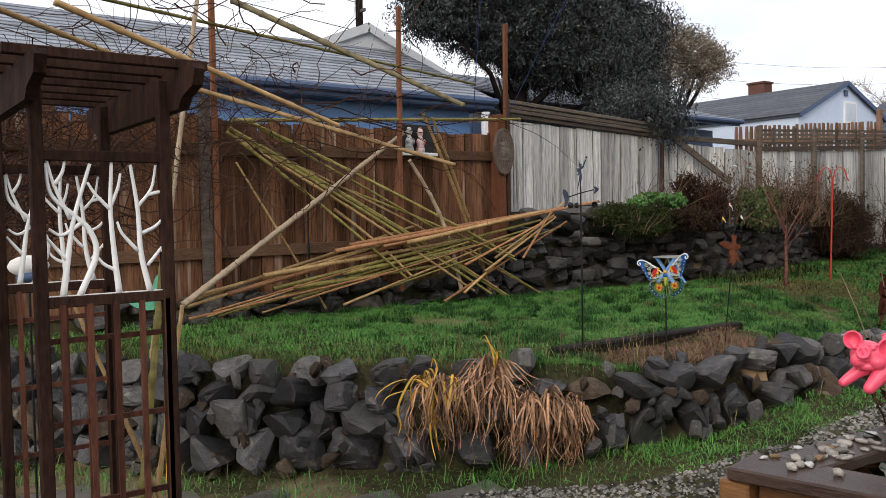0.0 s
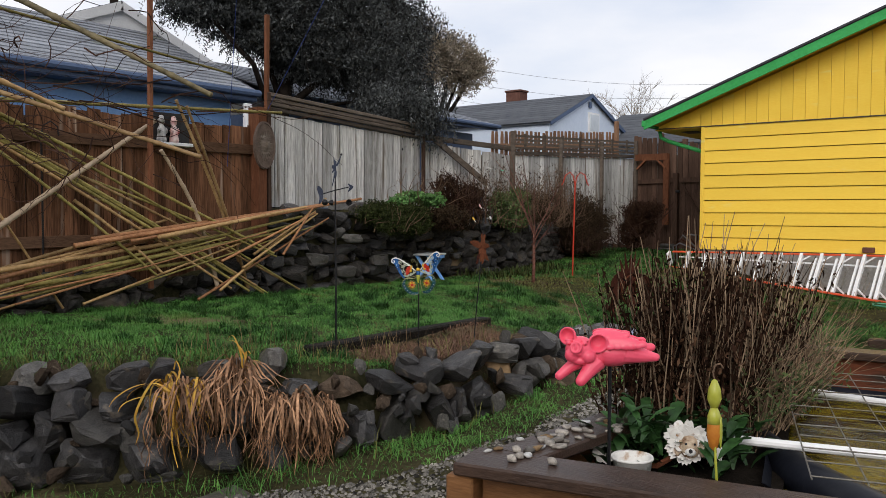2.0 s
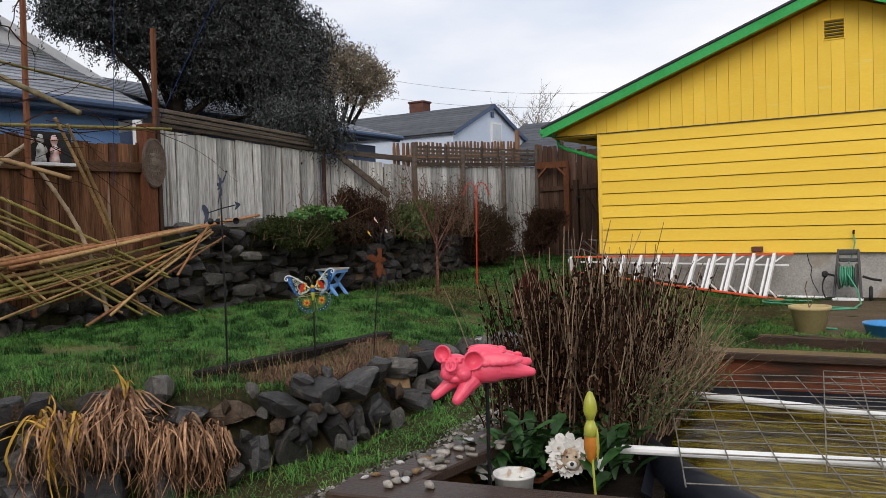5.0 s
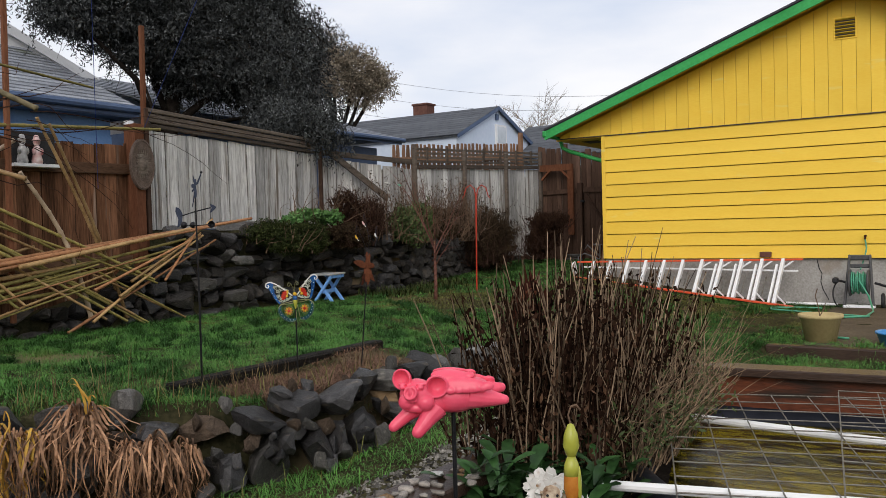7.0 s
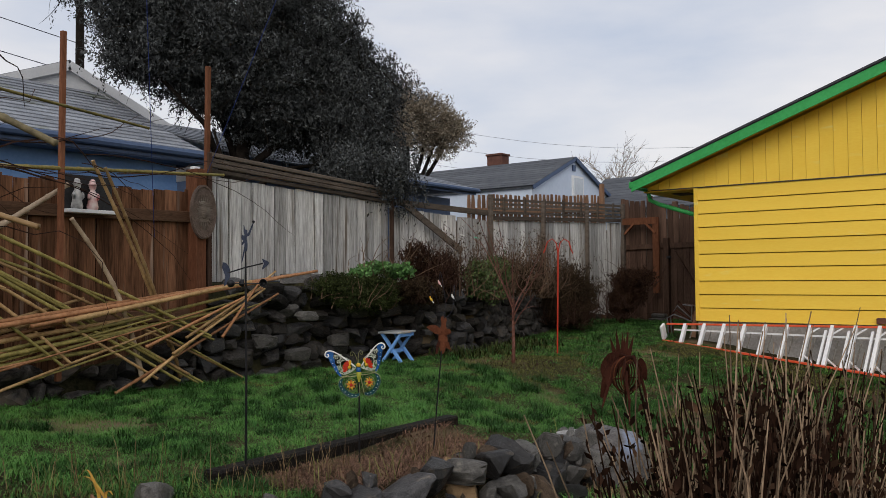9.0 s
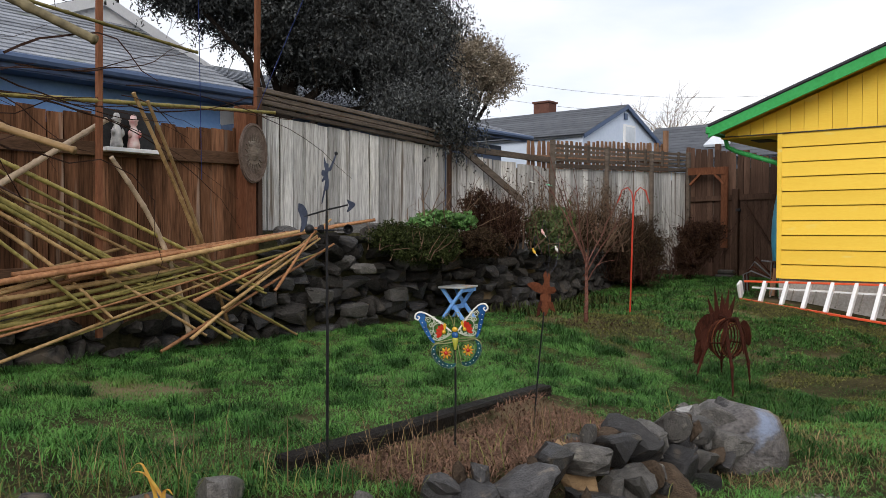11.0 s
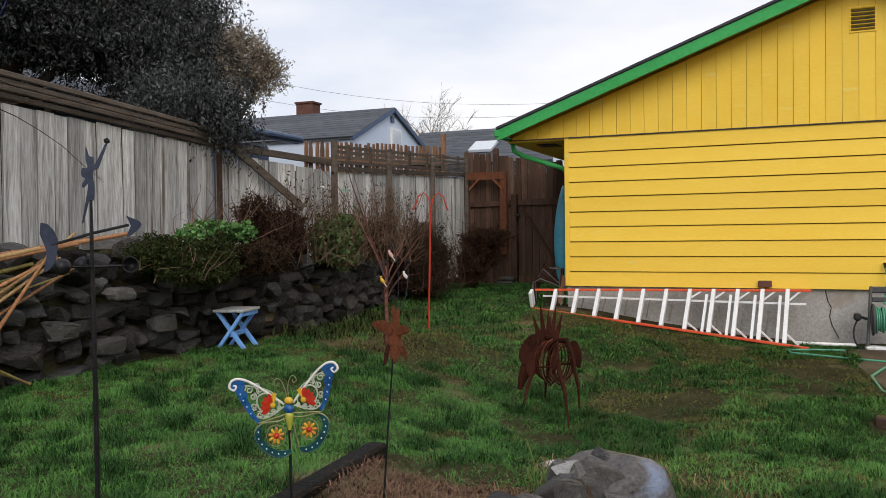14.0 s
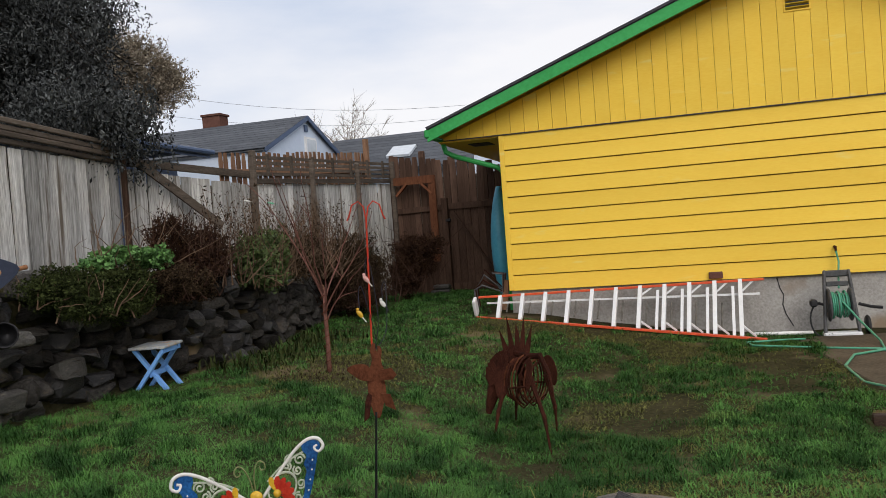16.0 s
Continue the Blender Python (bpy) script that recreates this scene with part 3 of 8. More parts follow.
g.f = [(r * nx + c, r * nx + c + 1, (r + 1) * nx + c + 1, (r + 1) * nx + c) for r in range(len(gy) - 1) for c in range(nx - 1)]
put("ground", g, "ground", label="mossy wet soil of a terraced back yard", category="ground", kind="structure", smooth=True)

# ---------------------------------------------------------------- the yellow house
SILL, PLATE, SLOPE, APEX = 0.6, 2.742, 0.372, 3.9


def rake_z(x):
    return 2.84 + SLOPE * (APEX + 0.88 - abs(x - APEX))


def yellow_house():
    h = thing("house", "yellow gabled house with green trim and lap siding", "house", at=(0, 0, 0))
    put("foundation", Geo().box((3.9, 4.53, 0.0), (7.78, 9.0, 1.2)), "concrete", h, "stained grey concrete foundation")
    g = Geo()
    crack = [(3.42, 0.58), (3.45, 0.44), (3.49, 0.36), (3.47, 0.24), (3.5, 0.12), (3.58, -0.04)]
    for (a, b), (c, d) in zip(crack, crack[1:]):
        g.beam((a, 0.028, b), (c, 0.028, d), 0.012, 0.006, up=(0, 1, 0))
    put("crack", g, "blackplastic", h, "jagged dark crack in the foundation")
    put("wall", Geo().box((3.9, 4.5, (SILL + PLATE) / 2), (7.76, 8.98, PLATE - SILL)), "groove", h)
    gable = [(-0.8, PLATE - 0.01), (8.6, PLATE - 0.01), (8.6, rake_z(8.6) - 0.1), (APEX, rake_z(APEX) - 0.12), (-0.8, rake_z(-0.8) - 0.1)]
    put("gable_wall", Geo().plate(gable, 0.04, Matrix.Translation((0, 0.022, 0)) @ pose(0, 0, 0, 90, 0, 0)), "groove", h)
    n, step = 10, (PLATE - SILL) / 10
    g = Geo()
    L = 3.86
    prof = [(-0.034, 0.0), (0.004, 0.0), (0.004, step - 0.015), (-0.016, step - 0.015)]
    g.add([(x, y, z) for x in (-L, L) for y, z in prof], [(0, 1, 2, 3), (7, 6, 5, 4), (0, 4, 5, 1), (1, 5, 6, 2), (2, 6, 7, 3), (3, 7, 4, 0)])
    me = g.mesh("lap_board", "yellow")
    for i in range(n):
        put("lap_board", me, None, h, at=(3.92, -0.008, SILL + i * step))
    put("corner_trim", Geo().box((0.025, -0.012, (SILL + PLATE) / 2), (0.07, 0.05, PLATE - SILL), bevel=0.006), "yellow", h)
    # upright boards of the gable, each cut to the slope
    w, x = 0.192, -0.79
    while x < 8.58:
        a, b = x, min(x + w - 0.005, 8.59)
        za, zb = rake_z(a) - 0.09, rake_z(b) - 0.09
        lo = PLATE - 0.014
        if min(za, zb) > lo + 0.02:
            g = Geo()
            pts = [(a, lo), (b, lo), (b, zb)] + ([(APEX, rake_z(APEX) - 0.09)] if a < APEX < b else []) + [(a, za)]
            g.plate(pts, 0.03, Matrix.Translation((0, -0.008, 0)) @ pose(0, 0, 0, 90, 0, 0))
            put("gable_board", g, "yellow", h)
        x += w
    for s in (-1, 1):
        # roof slab, green barge board, gutter board
        e = APEX + s * (APEX + 0.9)
        ze, zt = rake_z(e), rake_z(APEX)
        for nm, y0, y1, dz, th, mt in (("roof", -0.43, 9.6, 0.05, 0.05, "shingle"), ("roof_underside", -0.38, 9.55, -0.02, 0.06, "yellow")):
            m0 = Vector(((e + APEX) / 2, (y0 + y1) / 2, (ze + zt) / 2 + dz))
            ln = math.hypot(APEX - e, zt - ze)
            put(nm, Geo().box((0, 0, 0), (ln + (0.02 if s < 0 else 0.0), y1 - y0, th), Matrix.Translation(m0) @ pose(0, 0, 0, 0, s * math.degrees(math.atan(SLOPE)), 0)), mt, h)
        pts = [(e, ze - 0.13), (APEX, zt - 0.13), (APEX, zt + 0.03), (e, ze + 0.03)]
        g = Geo().plate(pts if s < 0 else pts[::-1], 0.035, Matrix.Translation((0, -0.41, 0)) @ pose(0, 0, 0, 90, 0, 0))
        put("barge_board", g, "green", h, "green painted barge board")
        pts = [(e, ze + 0.035), (APEX, zt + 0.035), (APEX, zt + 0.055), (e, ze + 0.055)]
        put("barge_cap", Geo().plate(pts if s < 0 else pts[::-1], 0.03, Matrix.Translation((0, -0.44, 0)) @ pose(0, 0, 0, 90, 0, 0)), "shingle", h, "dark shingle edge")
        put("gutter", Geo().box((e, 4.55, ze - 0.02), (0.09, 9.98, 0.12), bevel=0.02), "green", h, "green gutter")
        put("soffit", Geo().box((e / 2 if s < 0 else (e + 7.8) / 2, 4.6, PLATE - 0.02), (abs(e) - 0.06 if s < 0 else e - 7.86, 9.2, 0.02)), "yellow", h)
    put("drip_edge", Geo().box((3.9, -0.03, PLATE - 0.006), (9.36, 0.035, 0.014)), "shingle", h, "dark drip edge over the siding")
    put("soffit_vent", Geo().box((-0.4, 0.6, PLATE - 0.033), (0.3, 0.4, 0.012)), "blackplastic", h, "dark soffit vent opening")
    put("downspout", Geo().tube([(-0.86, 0.15, 2.76), (-0.82, 0.15, 2.6), (-0.7, 0.2, 2.53), (-0.12, 0.28, 2.33), (-0.05, 0.3, 2.25), (-0.05, 0.3, 0.3)], 0.036, 8), "green", h, "green downspout")
    v = put("gable_vent", Geo().box((3.864, -0.02, 4.03), (0.32, 0.03, 0.33), bevel=0.006), "yellow", h, "louvred gable vent")
    put("vent_hole", Geo().box((3.864, -0.033, 4.03), (0.27, 0.012, 0.28)), "blackplastic", v)
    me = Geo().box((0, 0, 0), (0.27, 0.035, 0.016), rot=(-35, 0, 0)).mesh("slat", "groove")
    for i in range(6):
        put("slat", me, None, v, at=(3.864, -0.044, 3.905 + i * 0.05))
    put("spigot", Geo().tube([(4.1, -0.01, 0.93), (4.1, -0.1, 0.93), (4.1, -0.12, 0.88)], 0.016, 8), "rustdark", h, "small brown wall tap")


yellow_house()
put("brick", Geo().box((2.69, -0.05, 0.66), (0.17, 0.1, 0.085), bevel=0.008), "brick", None, "single red brick balanced on the siding edge", "brick")


def stepladder():
    """A tall tapering stepladder on its side: top end at x = -0.38, foot end at x = 3.2."""
    t = thing("stepladder", "orange fibreglass stepladder with aluminium steps, lying on its side", "ladder")
    tl, tr = Vector((-0.38, -0.3, 0.555)), Vector((3.25, -0.14, 0.585))
    bl, br = Vector((-0.40, -0.42, 0.30)), Vector((3.2, -0.76, -0.085))
    for nm, a, b in (("front_rail", tl, tr), ("front_rail", bl, br)):
        put(nm, Geo().beam(a, b, 0.075, 0.028, bevel=0.004), "orangeplastic", t)
    rt0, rt1 = Vector((0.25, -0.16, 0.52)), Vector((3.15, -0.1, 0.2))
    for q in (0.25,):
        a, b = tl.lerp(bl, 0.2 + 0.6 * q) + Vector((0.1, 0.1, 0)), tr.lerp(br, 0.12 + 0.55 * q) + Vector((-0.05, 0.12 * (1 - q), 0))
        put("rear_rail", Geo().beam(a, b, 0.03, 0.025), "aluminium", t, "aluminium rear rail")
    put("top_cap", Geo().box((-0.42, -0.36, 0.43), (0.045, 0.14, 0.25), rot=(25, 0, 0), bevel=0.01), "aluminium", t)
    for i in range(11):
        k = (0.3 + 0.305 * i) / 3.63
        a, b = tl.lerp(tr, k), bl.lerp(br, k)
        s = put("step", Geo().beam(a, b, 0.075, 0.05, up=(1, 0, 0.05), bevel=0.003), "aluminium", t, "ribbed aluminium step")
        if i > 6:
            o = Vector((-0.085, 0.05, 0.0))
            put("step_flange", Geo().beam(a.lerp(b, 0.12) + o, b + o, 0.04, 0.035, up=(1, 0, 0.05)), "aluminium", s)
        if i > 5:
            d = tr - tl
            for p, q in ((a, b), (b, a)):
                put("brace", Geo().beam(p + d * 0.045, p.lerp(q, 0.22), 0.012, 0.022), "aluminium", s)
    for i in range(10):
        k = (0.39 + 0.305 * i) / 3.63
        a, b = tl.lerp(tr, k).lerp(bl.lerp(br, k), 0.24 + 0.02 * i) + Vector((0.0, 0.1, 0.0)), bl.lerp(br, k) + Vector((0.0, 0.16, 0.08))
        put("rear_bar", Geo().tube([a, b], 0.011, 6), "wire", t)


stepladder()


def hose_reel():
    t = thing("hose_reel_cart", "grey plastic hose reel cart with a wound green hose", "hose reel", at=(4.05, -0.45, -0.12))
    for x in (-0.19, 0.19):
        put("side_frame", Geo().beam((x, -0.12, 0.0), (x * 0.7, 0.1, 0.78), 0.035, 0.07, up=(0, 1, 0), bevel=0.01), "greyplastic", t)
        put("reel_disc", Geo().lathe([(0.0, -0.015), (0.19, -0.012), (0.2, 0.0), (0.19, 0.012), (0.0, 0.015)], m=Matrix.Translation((x * 0.62, -0.02, 0.38)) @ pose(0, 0, 0, 0, 90, 0)), "greyplastic", t, smooth=True)
    put("handle", Geo().box((0, 0.1, 0.74), (0.27, 0.04, 0.08), bevel=0.015), "greyplastic", t)
    put("crossbar", Geo().box((0, 0.08, 0.62), (0.25, 0.03, 0.06), bevel=0.01), "greyplastic", t)
    put("base", Geo().box((0, -0.08, 0.03), (0.42, 0.16, 0.07), bevel=0.015), "whitepaint", t)
    g = Geo()
    pts = [(-0.1 + 0.2 * (i / 140), -0.02 + (0.14 + 0.02 * math.sin(i * 0.13)) * math.cos(i * 0.36), 0.38 + (0.14 + 0.02 * math.sin(i * 0.13)) * math.sin(i * 0.36)) for i in range(141)]
    g.tube(pts, 0.012, 5)
    put("wound_hose", g, "hose", t, "green hose wound on the reel", smooth=True)
    put("crank", Geo().tube([(-0.15, -0.02, 0.38), (-0.3, -0.02, 0.42), (-0.3, -0.1, 0.42)], 0.018, 6).box((-0.3, -0.12, 0.42), (0.08, 0.12, 0.09), bevel=0.02), "blackplastic", t, "black crank")
    w = put("wheel", Geo().lathe([(0.0, -0.02), (0.1, -0.022), (0.12, 0.0), (0.1, 0.022), (0.0, 0.02)], m=Matrix.Translation((0.3, 0.05, 0.12)) @ pose(0, 0, 0, 0, 90, 0)), "blackplastic", t, smooth=True)
    put("hand_crank_arm", Geo().tube([(0.2, -0.02, 0.38), (0.34, -0.05, 0.34), (0.45, -0.08, 0.33)], 0.02, 6), "blackplastic", t)
    put("feeder_loop", Geo().tube([(-0.22 - 0.12 * math.sin(q), -0.1, 0.22 + 0.2 * math.cos(q)) for q in np.linspace(0, math.pi, 12)], 0.011, 5), "blackplastic", t)


hose_reel()
hp = [(4.05, -0.6, 0.32), (4.2, -0.8, 0.1), (4.3, -1.3, -0.06), (4.25, -1.75, -0.08), (3.7, -1.55, -0.08), (3.0, -1.3, -0.07), (2.95, -1.05, -0.07), (3.3, -0.95, -0.07), (3.6, -0.85, -0.08)]
put("garden_hose", Geo().tube([Vector(a).lerp(Vector(b), k / 6) for a, b in zip(hp, hp[1:]) for k in range(6)] + [hp[-1]], 0.013, 6), "hose", None, "loose green garden hose on the ground by the house", "hose", smooth=True)
hp = [(4.3, -1.78, -0.075), (3.9, -2.1, -0.075), (3.72, -2.7, -0.08), (3.75, -3.4, -0.1), (3.95, -3.9, -0.08), (4.3, -4.0, -0.075)]
put("garden_hose", Geo().tube([Vector(a).lerp(Vector(b), k / 6) for a, b in zip(hp, hp[1:]) for k in range(6)] + [hp[-1]], 0.013, 6), "hose", None, "second length of green hose beside the cream pot", "hose", smooth=True)
put("supply_hose", Geo().tube([(4.1, -0.12, 0.88), (4.12, -0.14, 0.75), (4.1, -0.2, 0.62), (4.06, -0.4, 0.45)], 0.012, 6), "hose", None, "short green hose hanging from the wall tap", "hose", smooth=True)
put("pipe_on_ground", Geo().tube([(3.05, -0.45, -0.06), (3.75, -0.4, -0.07)], 0.022, 8), "pvc", None, "white plastic pipe lying by the foundation", "pipe")
put("paving_slab", Geo().box((5.25, -2.45, -0.14), (3.1, 4.0, 0.1), rot=(0, 0, 6), bevel=0.015), "slab", None, "dirty brown concrete slab beside the house", "pavement", kind="structure")
t = thing("flower_pot", "cream plastic flower pot with a bare stem", "plant pot", at=(4.05, -4.2, -0.13))
put("pot_body", Geo().lathe([(0.0, 0.0), (0.145, 0.0), (0.205, 0.29), (0.225, 0.295), (0.225, 0.33), (0.195, 0.33), (0.18, 0.26), (0.0, 0.26)], n=28), "pot", t, smooth=True)
put("soil", Geo().lathe([(0.0, 0.275), (0.18, 0.27)], n=20), "soil", t)
put("stem", Geo().tube([(0, 0, 0.26), (-0.02, 0, 0.4), (-0.05, 0.01, 0.52), (-0.03, 0.02, 0.6)], 0.006, 5).tube([(-0.01, 0, 0.3), (0.03, 0.02, 0.38), (0.05, 0, 0.45)], 0.005, 5), "twig", t)
put("bed_edging", Geo().box((4.72, -4.62, -0.2), (2.3, 0.12, 0.22), rot=(0, 0, -2), bevel=0.015), "planter", None, "dark wet plank edging a planting bed", "edging")
put("tub", Geo().lathe([(0.0, 0.0), (0.2, 0.0), (0.24, 0.12), (0.25, 0.12), (0.25, 0.14), (0.22, 0.13), (0.19, 0.03), (0.0, 0.03)], n=24), "tub", None, "shallow blue plastic tub on the slab", "tub", at=(4.82, -4.25, -0.09), smooth=True)
t = thing("kayak", "turquoise kayak standing on end against the house side", "kayak", at=(-0.45, 1.72, 0.3))
g = Geo()
for i in range(15):
    k = i / 14
    w = 0.3 * math.sin(math.pi * (0.08 + 0.87 * k)) ** 0.6
    g.v += [(w * math.cos(q) * 0.55 + 0.1 * (k - 0.5) ** 2, w * math.sin(q), 1.84 * k) for q in np.linspace(0, 2 * math.pi, 13)[:-1]]
g.f = [(r * 12 + c, r * 12 + (c + 1) % 12, r * 12 + 12 + (c + 1) % 12, r * 12 + 12 + c) for r in range(14) for c in range(12)] + [tuple(range(11, -1, -1)), tuple(range(168, 180))]
put("hull", g, "kayak", t, smooth=True)
put("drain_plug", Geo().ball((-0.165, 0.0, 1.15), 0.022, 1), "blackplastic", t)
t = thing("folded_chair", "old bare metal chair frames stacked by the house corner", "chair", at=(-0.32, 0.2, 0.33))
for i in range(4):
    o = i * 0.07
    put("chair_tube", Geo().tube([(-0.2, -0.1 + o, 0.0), (-0.22, -0.1 + o, 0.3), (-0.1, -0.1 + o, 0.36 + o), (0.18, -0.08 + o, 0.25), (0.2, -0.1 + o, 0.5), (0.05, -0.1 + o, 0.52)], 0.013, 6), "rustdark" if i % 2 else "greyplastic", t)
put("chair_board", Geo().box((0.2, 0.0, 0.2), (0.08, 0.03, 0.42), rot=(0, 6, 0)), "picket", t)

# ---------------------------------------------------------------- fences
rng = np.random.default_rng(4)


def fence(name, label, a, b, bottom, top, board, gap, mat, rails, rail_mat, posts, post_mat, front, jitter=0.012, round_top=False, thick=0.02):
    """Upright boards from a to b; bottom and top are heights at both ends; rails are heights over the bottom."""
    t = thing(name, label, "fence")
    a, b = Vector((*a, 0)), Vector((*b, 0))
    ln, d = (b - a).length, (b - a).normalized()
    yaw = math.degrees(math.atan2(d.y, d.x))
    nrm = Vector((-d.y, d.x, 0)) * front
    n = max(1, int(ln / (board + gap)))
    shapes = []
    for k in range(5):
        w = board * (1 + 0.04 * (k - 2))
        pts = [(-w / 2, 0), (w / 2, 0), (w / 2, 0.94), (w / 2 - 0.015, 1.0), (-w / 2 + 0.015, 1.0), (-w / 2, 0.94)] if round_top else [(-w / 2, 0), (w / 2, 0), (w / 2, 0.998), (-w / 2, 1.0)]
        shapes.append(Geo().plate(pts, thick, pose(0, 0, 0, 90, 0, 0)).mesh("board", mat))
    for i in range(n):
        k = (i + 0.5) / n
        p = a.lerp(b, k)
        z0, z1 = bottom[0] + (bottom[1] - bottom[0]) * k, top[0] + (top[1] - top[0]) * k
        z1 += rng.normal() * jitter
        p = p - nrm * 0.005 * (i % 2)
        m = Matrix.LocRotScale((p.x, p.y, z0), Euler((0, radians(rng.normal() * 0.35), radians(yaw + rng.normal() * 1.2))), (1, 1, z1 - z0))
        put("board", shapes[i % 5 if rng.random() < 0.6 else int(rng.integers(5))], None, t, at=m)
    for r0, r1, hh in rails:
        g = Geo().beam(a + nrm * 0.035 + Vector((0, 0, r0)), b + nrm * 0.035 + Vector((0, 0, r1)), 0.042, hh, bevel=0.004)
        put("rail", g, rail_mat, t)
    for k, z0, z1, w in posts:
        p = a.lerp(b, k) + nrm * 0.075
        put("post", Geo().box((p.x, p.y, (z0 + z1) / 2), (w * 0.72, w * 0.72, z1 - z0), rot=(0, 0, yaw), bevel=0.006), post_mat, t)
    return t


BX = -3.0


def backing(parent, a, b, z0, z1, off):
    """A dark sheet added behind a fence to make its gaps read as shade."""
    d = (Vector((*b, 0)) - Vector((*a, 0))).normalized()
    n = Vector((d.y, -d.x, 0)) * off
    put("backing", Geo().beam(Vector((*a, (z0 + z1) / 2)) + n, Vector((*b, (z0 + z1) / 2)) + n, 0.012, z1 - z0), "greyrail", parent, "added dark sheet behind the gaps")


brown = fence("wooden_fence", "dark brown stained board fence with dirty streaks", (BX, -15.5), (BX, -7.38), (0.3, 0.45), (2.3, 2.3), 0.135, -0.003, "brownwood",
              [(1.95, 2.02, 0.12), (0.88, 0.95, 0.12)], "brownrail", [(0.28, 0.2, 2.3, 0.09)], "brownrail", -1, jitter=0.02)
put("post", Geo().box((BX + 0.08, -11.32, 1.35), (0.1, 0.1, 2.3), bevel=0.006), "greyrail", brown)
put("post", Geo().box((BX + 0.15, -11.24, 1.75), (0.055, 0.055, 3.5), bevel=0.006), "redwood", brown, "orange-brown stake")
put("post", Geo().box((BX + 0.07, -7.42, 1.5), (0.2, 0.13, 2.1), bevel=0.006), "redwood", brown, "wide orange-brown end post")
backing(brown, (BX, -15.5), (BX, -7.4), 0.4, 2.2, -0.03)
for y, z0, z1, w in ((-9.15, 0.4, 3.65, 0.065), (-7.3, 0.6, 3.72, 0.07)):
    put("tall_stake", Geo().box((BX + 0.2 + (0.15 if y < -9 else -0.1), y + (0.03 if y < -9 else 0.0), (z0 + z1) / 2), (w * 0.72, w * 0.72, z1 - z0), rot=(0, 1, 0), bevel=0.004), "redwood", None, "tall thin orange-brown wooden stake at the fence", "stake", "stakes at the fence")
white1 = fence("board_fence", "weathered whitewashed vertical board fence", (-2.96, -7.3), (-3.55, -3.45), (1.3, 1.3), (2.5, 2.47), 0.185, 0.01, "greywood",
               [], "greyrail", [(0.0, 1.2, 2.75, 0.09), (1.0, 1.1, 2.6, 0.075)], "gatewood", -1, jitter=0.006)
for i, z in enumerate((2.54, 2.6, 2.66, 2.72)):
    put("top_slat", Geo().beam((-2.93 + 0.02 * (i % 2), -7.25, z + 0.02), (-3.52 + 0.03 * (i % 2), -3.45, z - 0.05), 0.03, 0.05, bevel=0.008), "greyrail", white1)
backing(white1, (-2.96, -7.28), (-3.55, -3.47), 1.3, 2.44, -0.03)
put("kick_board", Geo().beam((-2.9, -6.2, 1.33), (-3.3, -4.6, 1.33), 0.03, 0.12), "greyboard", white1, "grey kick board")
white2 = fence("board_fence", "weathered grey board fence with a slatted top", (-3.55, -3.4), (-3.15, -1.3), (1.1, 0.9), (2.42, 2.3), 0.165, 0.012, "greywood",
               [(2.5, 2.42, 0.09)], "greyrail", [(1.0, 0.8, 2.74, 0.1)], "greyrail", -1, jitter=0.006)
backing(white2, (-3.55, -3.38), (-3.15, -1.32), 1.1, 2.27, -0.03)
put("diagonal_brace", Geo().beam((-3.46, -3.3, 2.55), (-3.12, -2.1, 1.75), 0.03, 0.1), "greyrail", white2)
white3 = fence("board_fence", "weathered grey board fence with a horizontal slat trellis on top", (-3.15, -1.25), (-2.8, 3.2), (0.8, 0.5), (2.3, 2.45), 0.165, 0.012, "greywood",
               [(2.34, 2.5, 0.07)], "greyrail", [(0.34, 0.7, 2.7, 0.09), (0.68, 0.7, 2.75, 0.09), (1.0, 0.4, 2.85, 0.1)], "greyrail", -1, jitter=0.006)
backing(white3, (-3.15, -1.23), (-2.8, 3.18), 0.8, 2.28, -0.03)
for i in range(4):
    z = 2.44 + 0.075 * i
    put("top_slat", Geo().beam((-3.12, -1.2, z), (-2.77, 3.15, z + 0.14), 0.025, 0.045), "greyrail", white3)
for i in range(7):
    k = (i + 0.5) / 7
    put("spacer", Geo().box((-3.1 + 0.35 * k, -1.2 + 4.35 * k, 2.56 + 0.14 * k), (0.03, 0.05, 0.3)), "greyrail", white3)
fence("picket_fence", "cedar picket fence behind the old board fence", (-3.66, -1.2), (-3.3, 3.3), (0.6, 0.6), (2.78, 3.08), 0.085, 0.05, "picket", [(2.5, 2.75, 0.09)], "picket", [(0.99, 0.4, 3.32, 0.12)], "picket", -1, jitter=0.01, round_top=True)
gatef = fence("gate_fence", "dark brown picket-topped fence with a gate", (-2.85, 3.3), (-0.25, 3.3), (0.3, 0.3), (2.98, 2.55), 0.118, -0.002, "gatewood", [(1.92, 1.98, 0.1)], "gatewood", [], "gatewood", -1, jitter=0.012, round_top=True)
backing(gatef, (-2.83, 3.3), (-0.27, 3.3), 0.3, 2.5, -0.03)
for x, z in ((-2.2, 3.0), (-1.65, 2.85), (-0.95, 2.72)):
    put("post", Geo().box((x, 3.38, z / 2 + 0.15), (0.1, 0.1, z - 0.3), bevel=0.006), "gatewood", gatef)
put("post", Geo().box((-1.78, 3.2, 1.2), (0.11, 0.11, 1.8), bevel=0.006), "gatewood", gatef)
t = thing("gate", "weathered dark wooden gate with a diagonal brace", "gate")
for i in range(9):
    put("board", Geo().box((-1.63 + 0.13 * i, 3.22, 1.2), (0.122, 0.02, 1.6)), "gatewood", t)
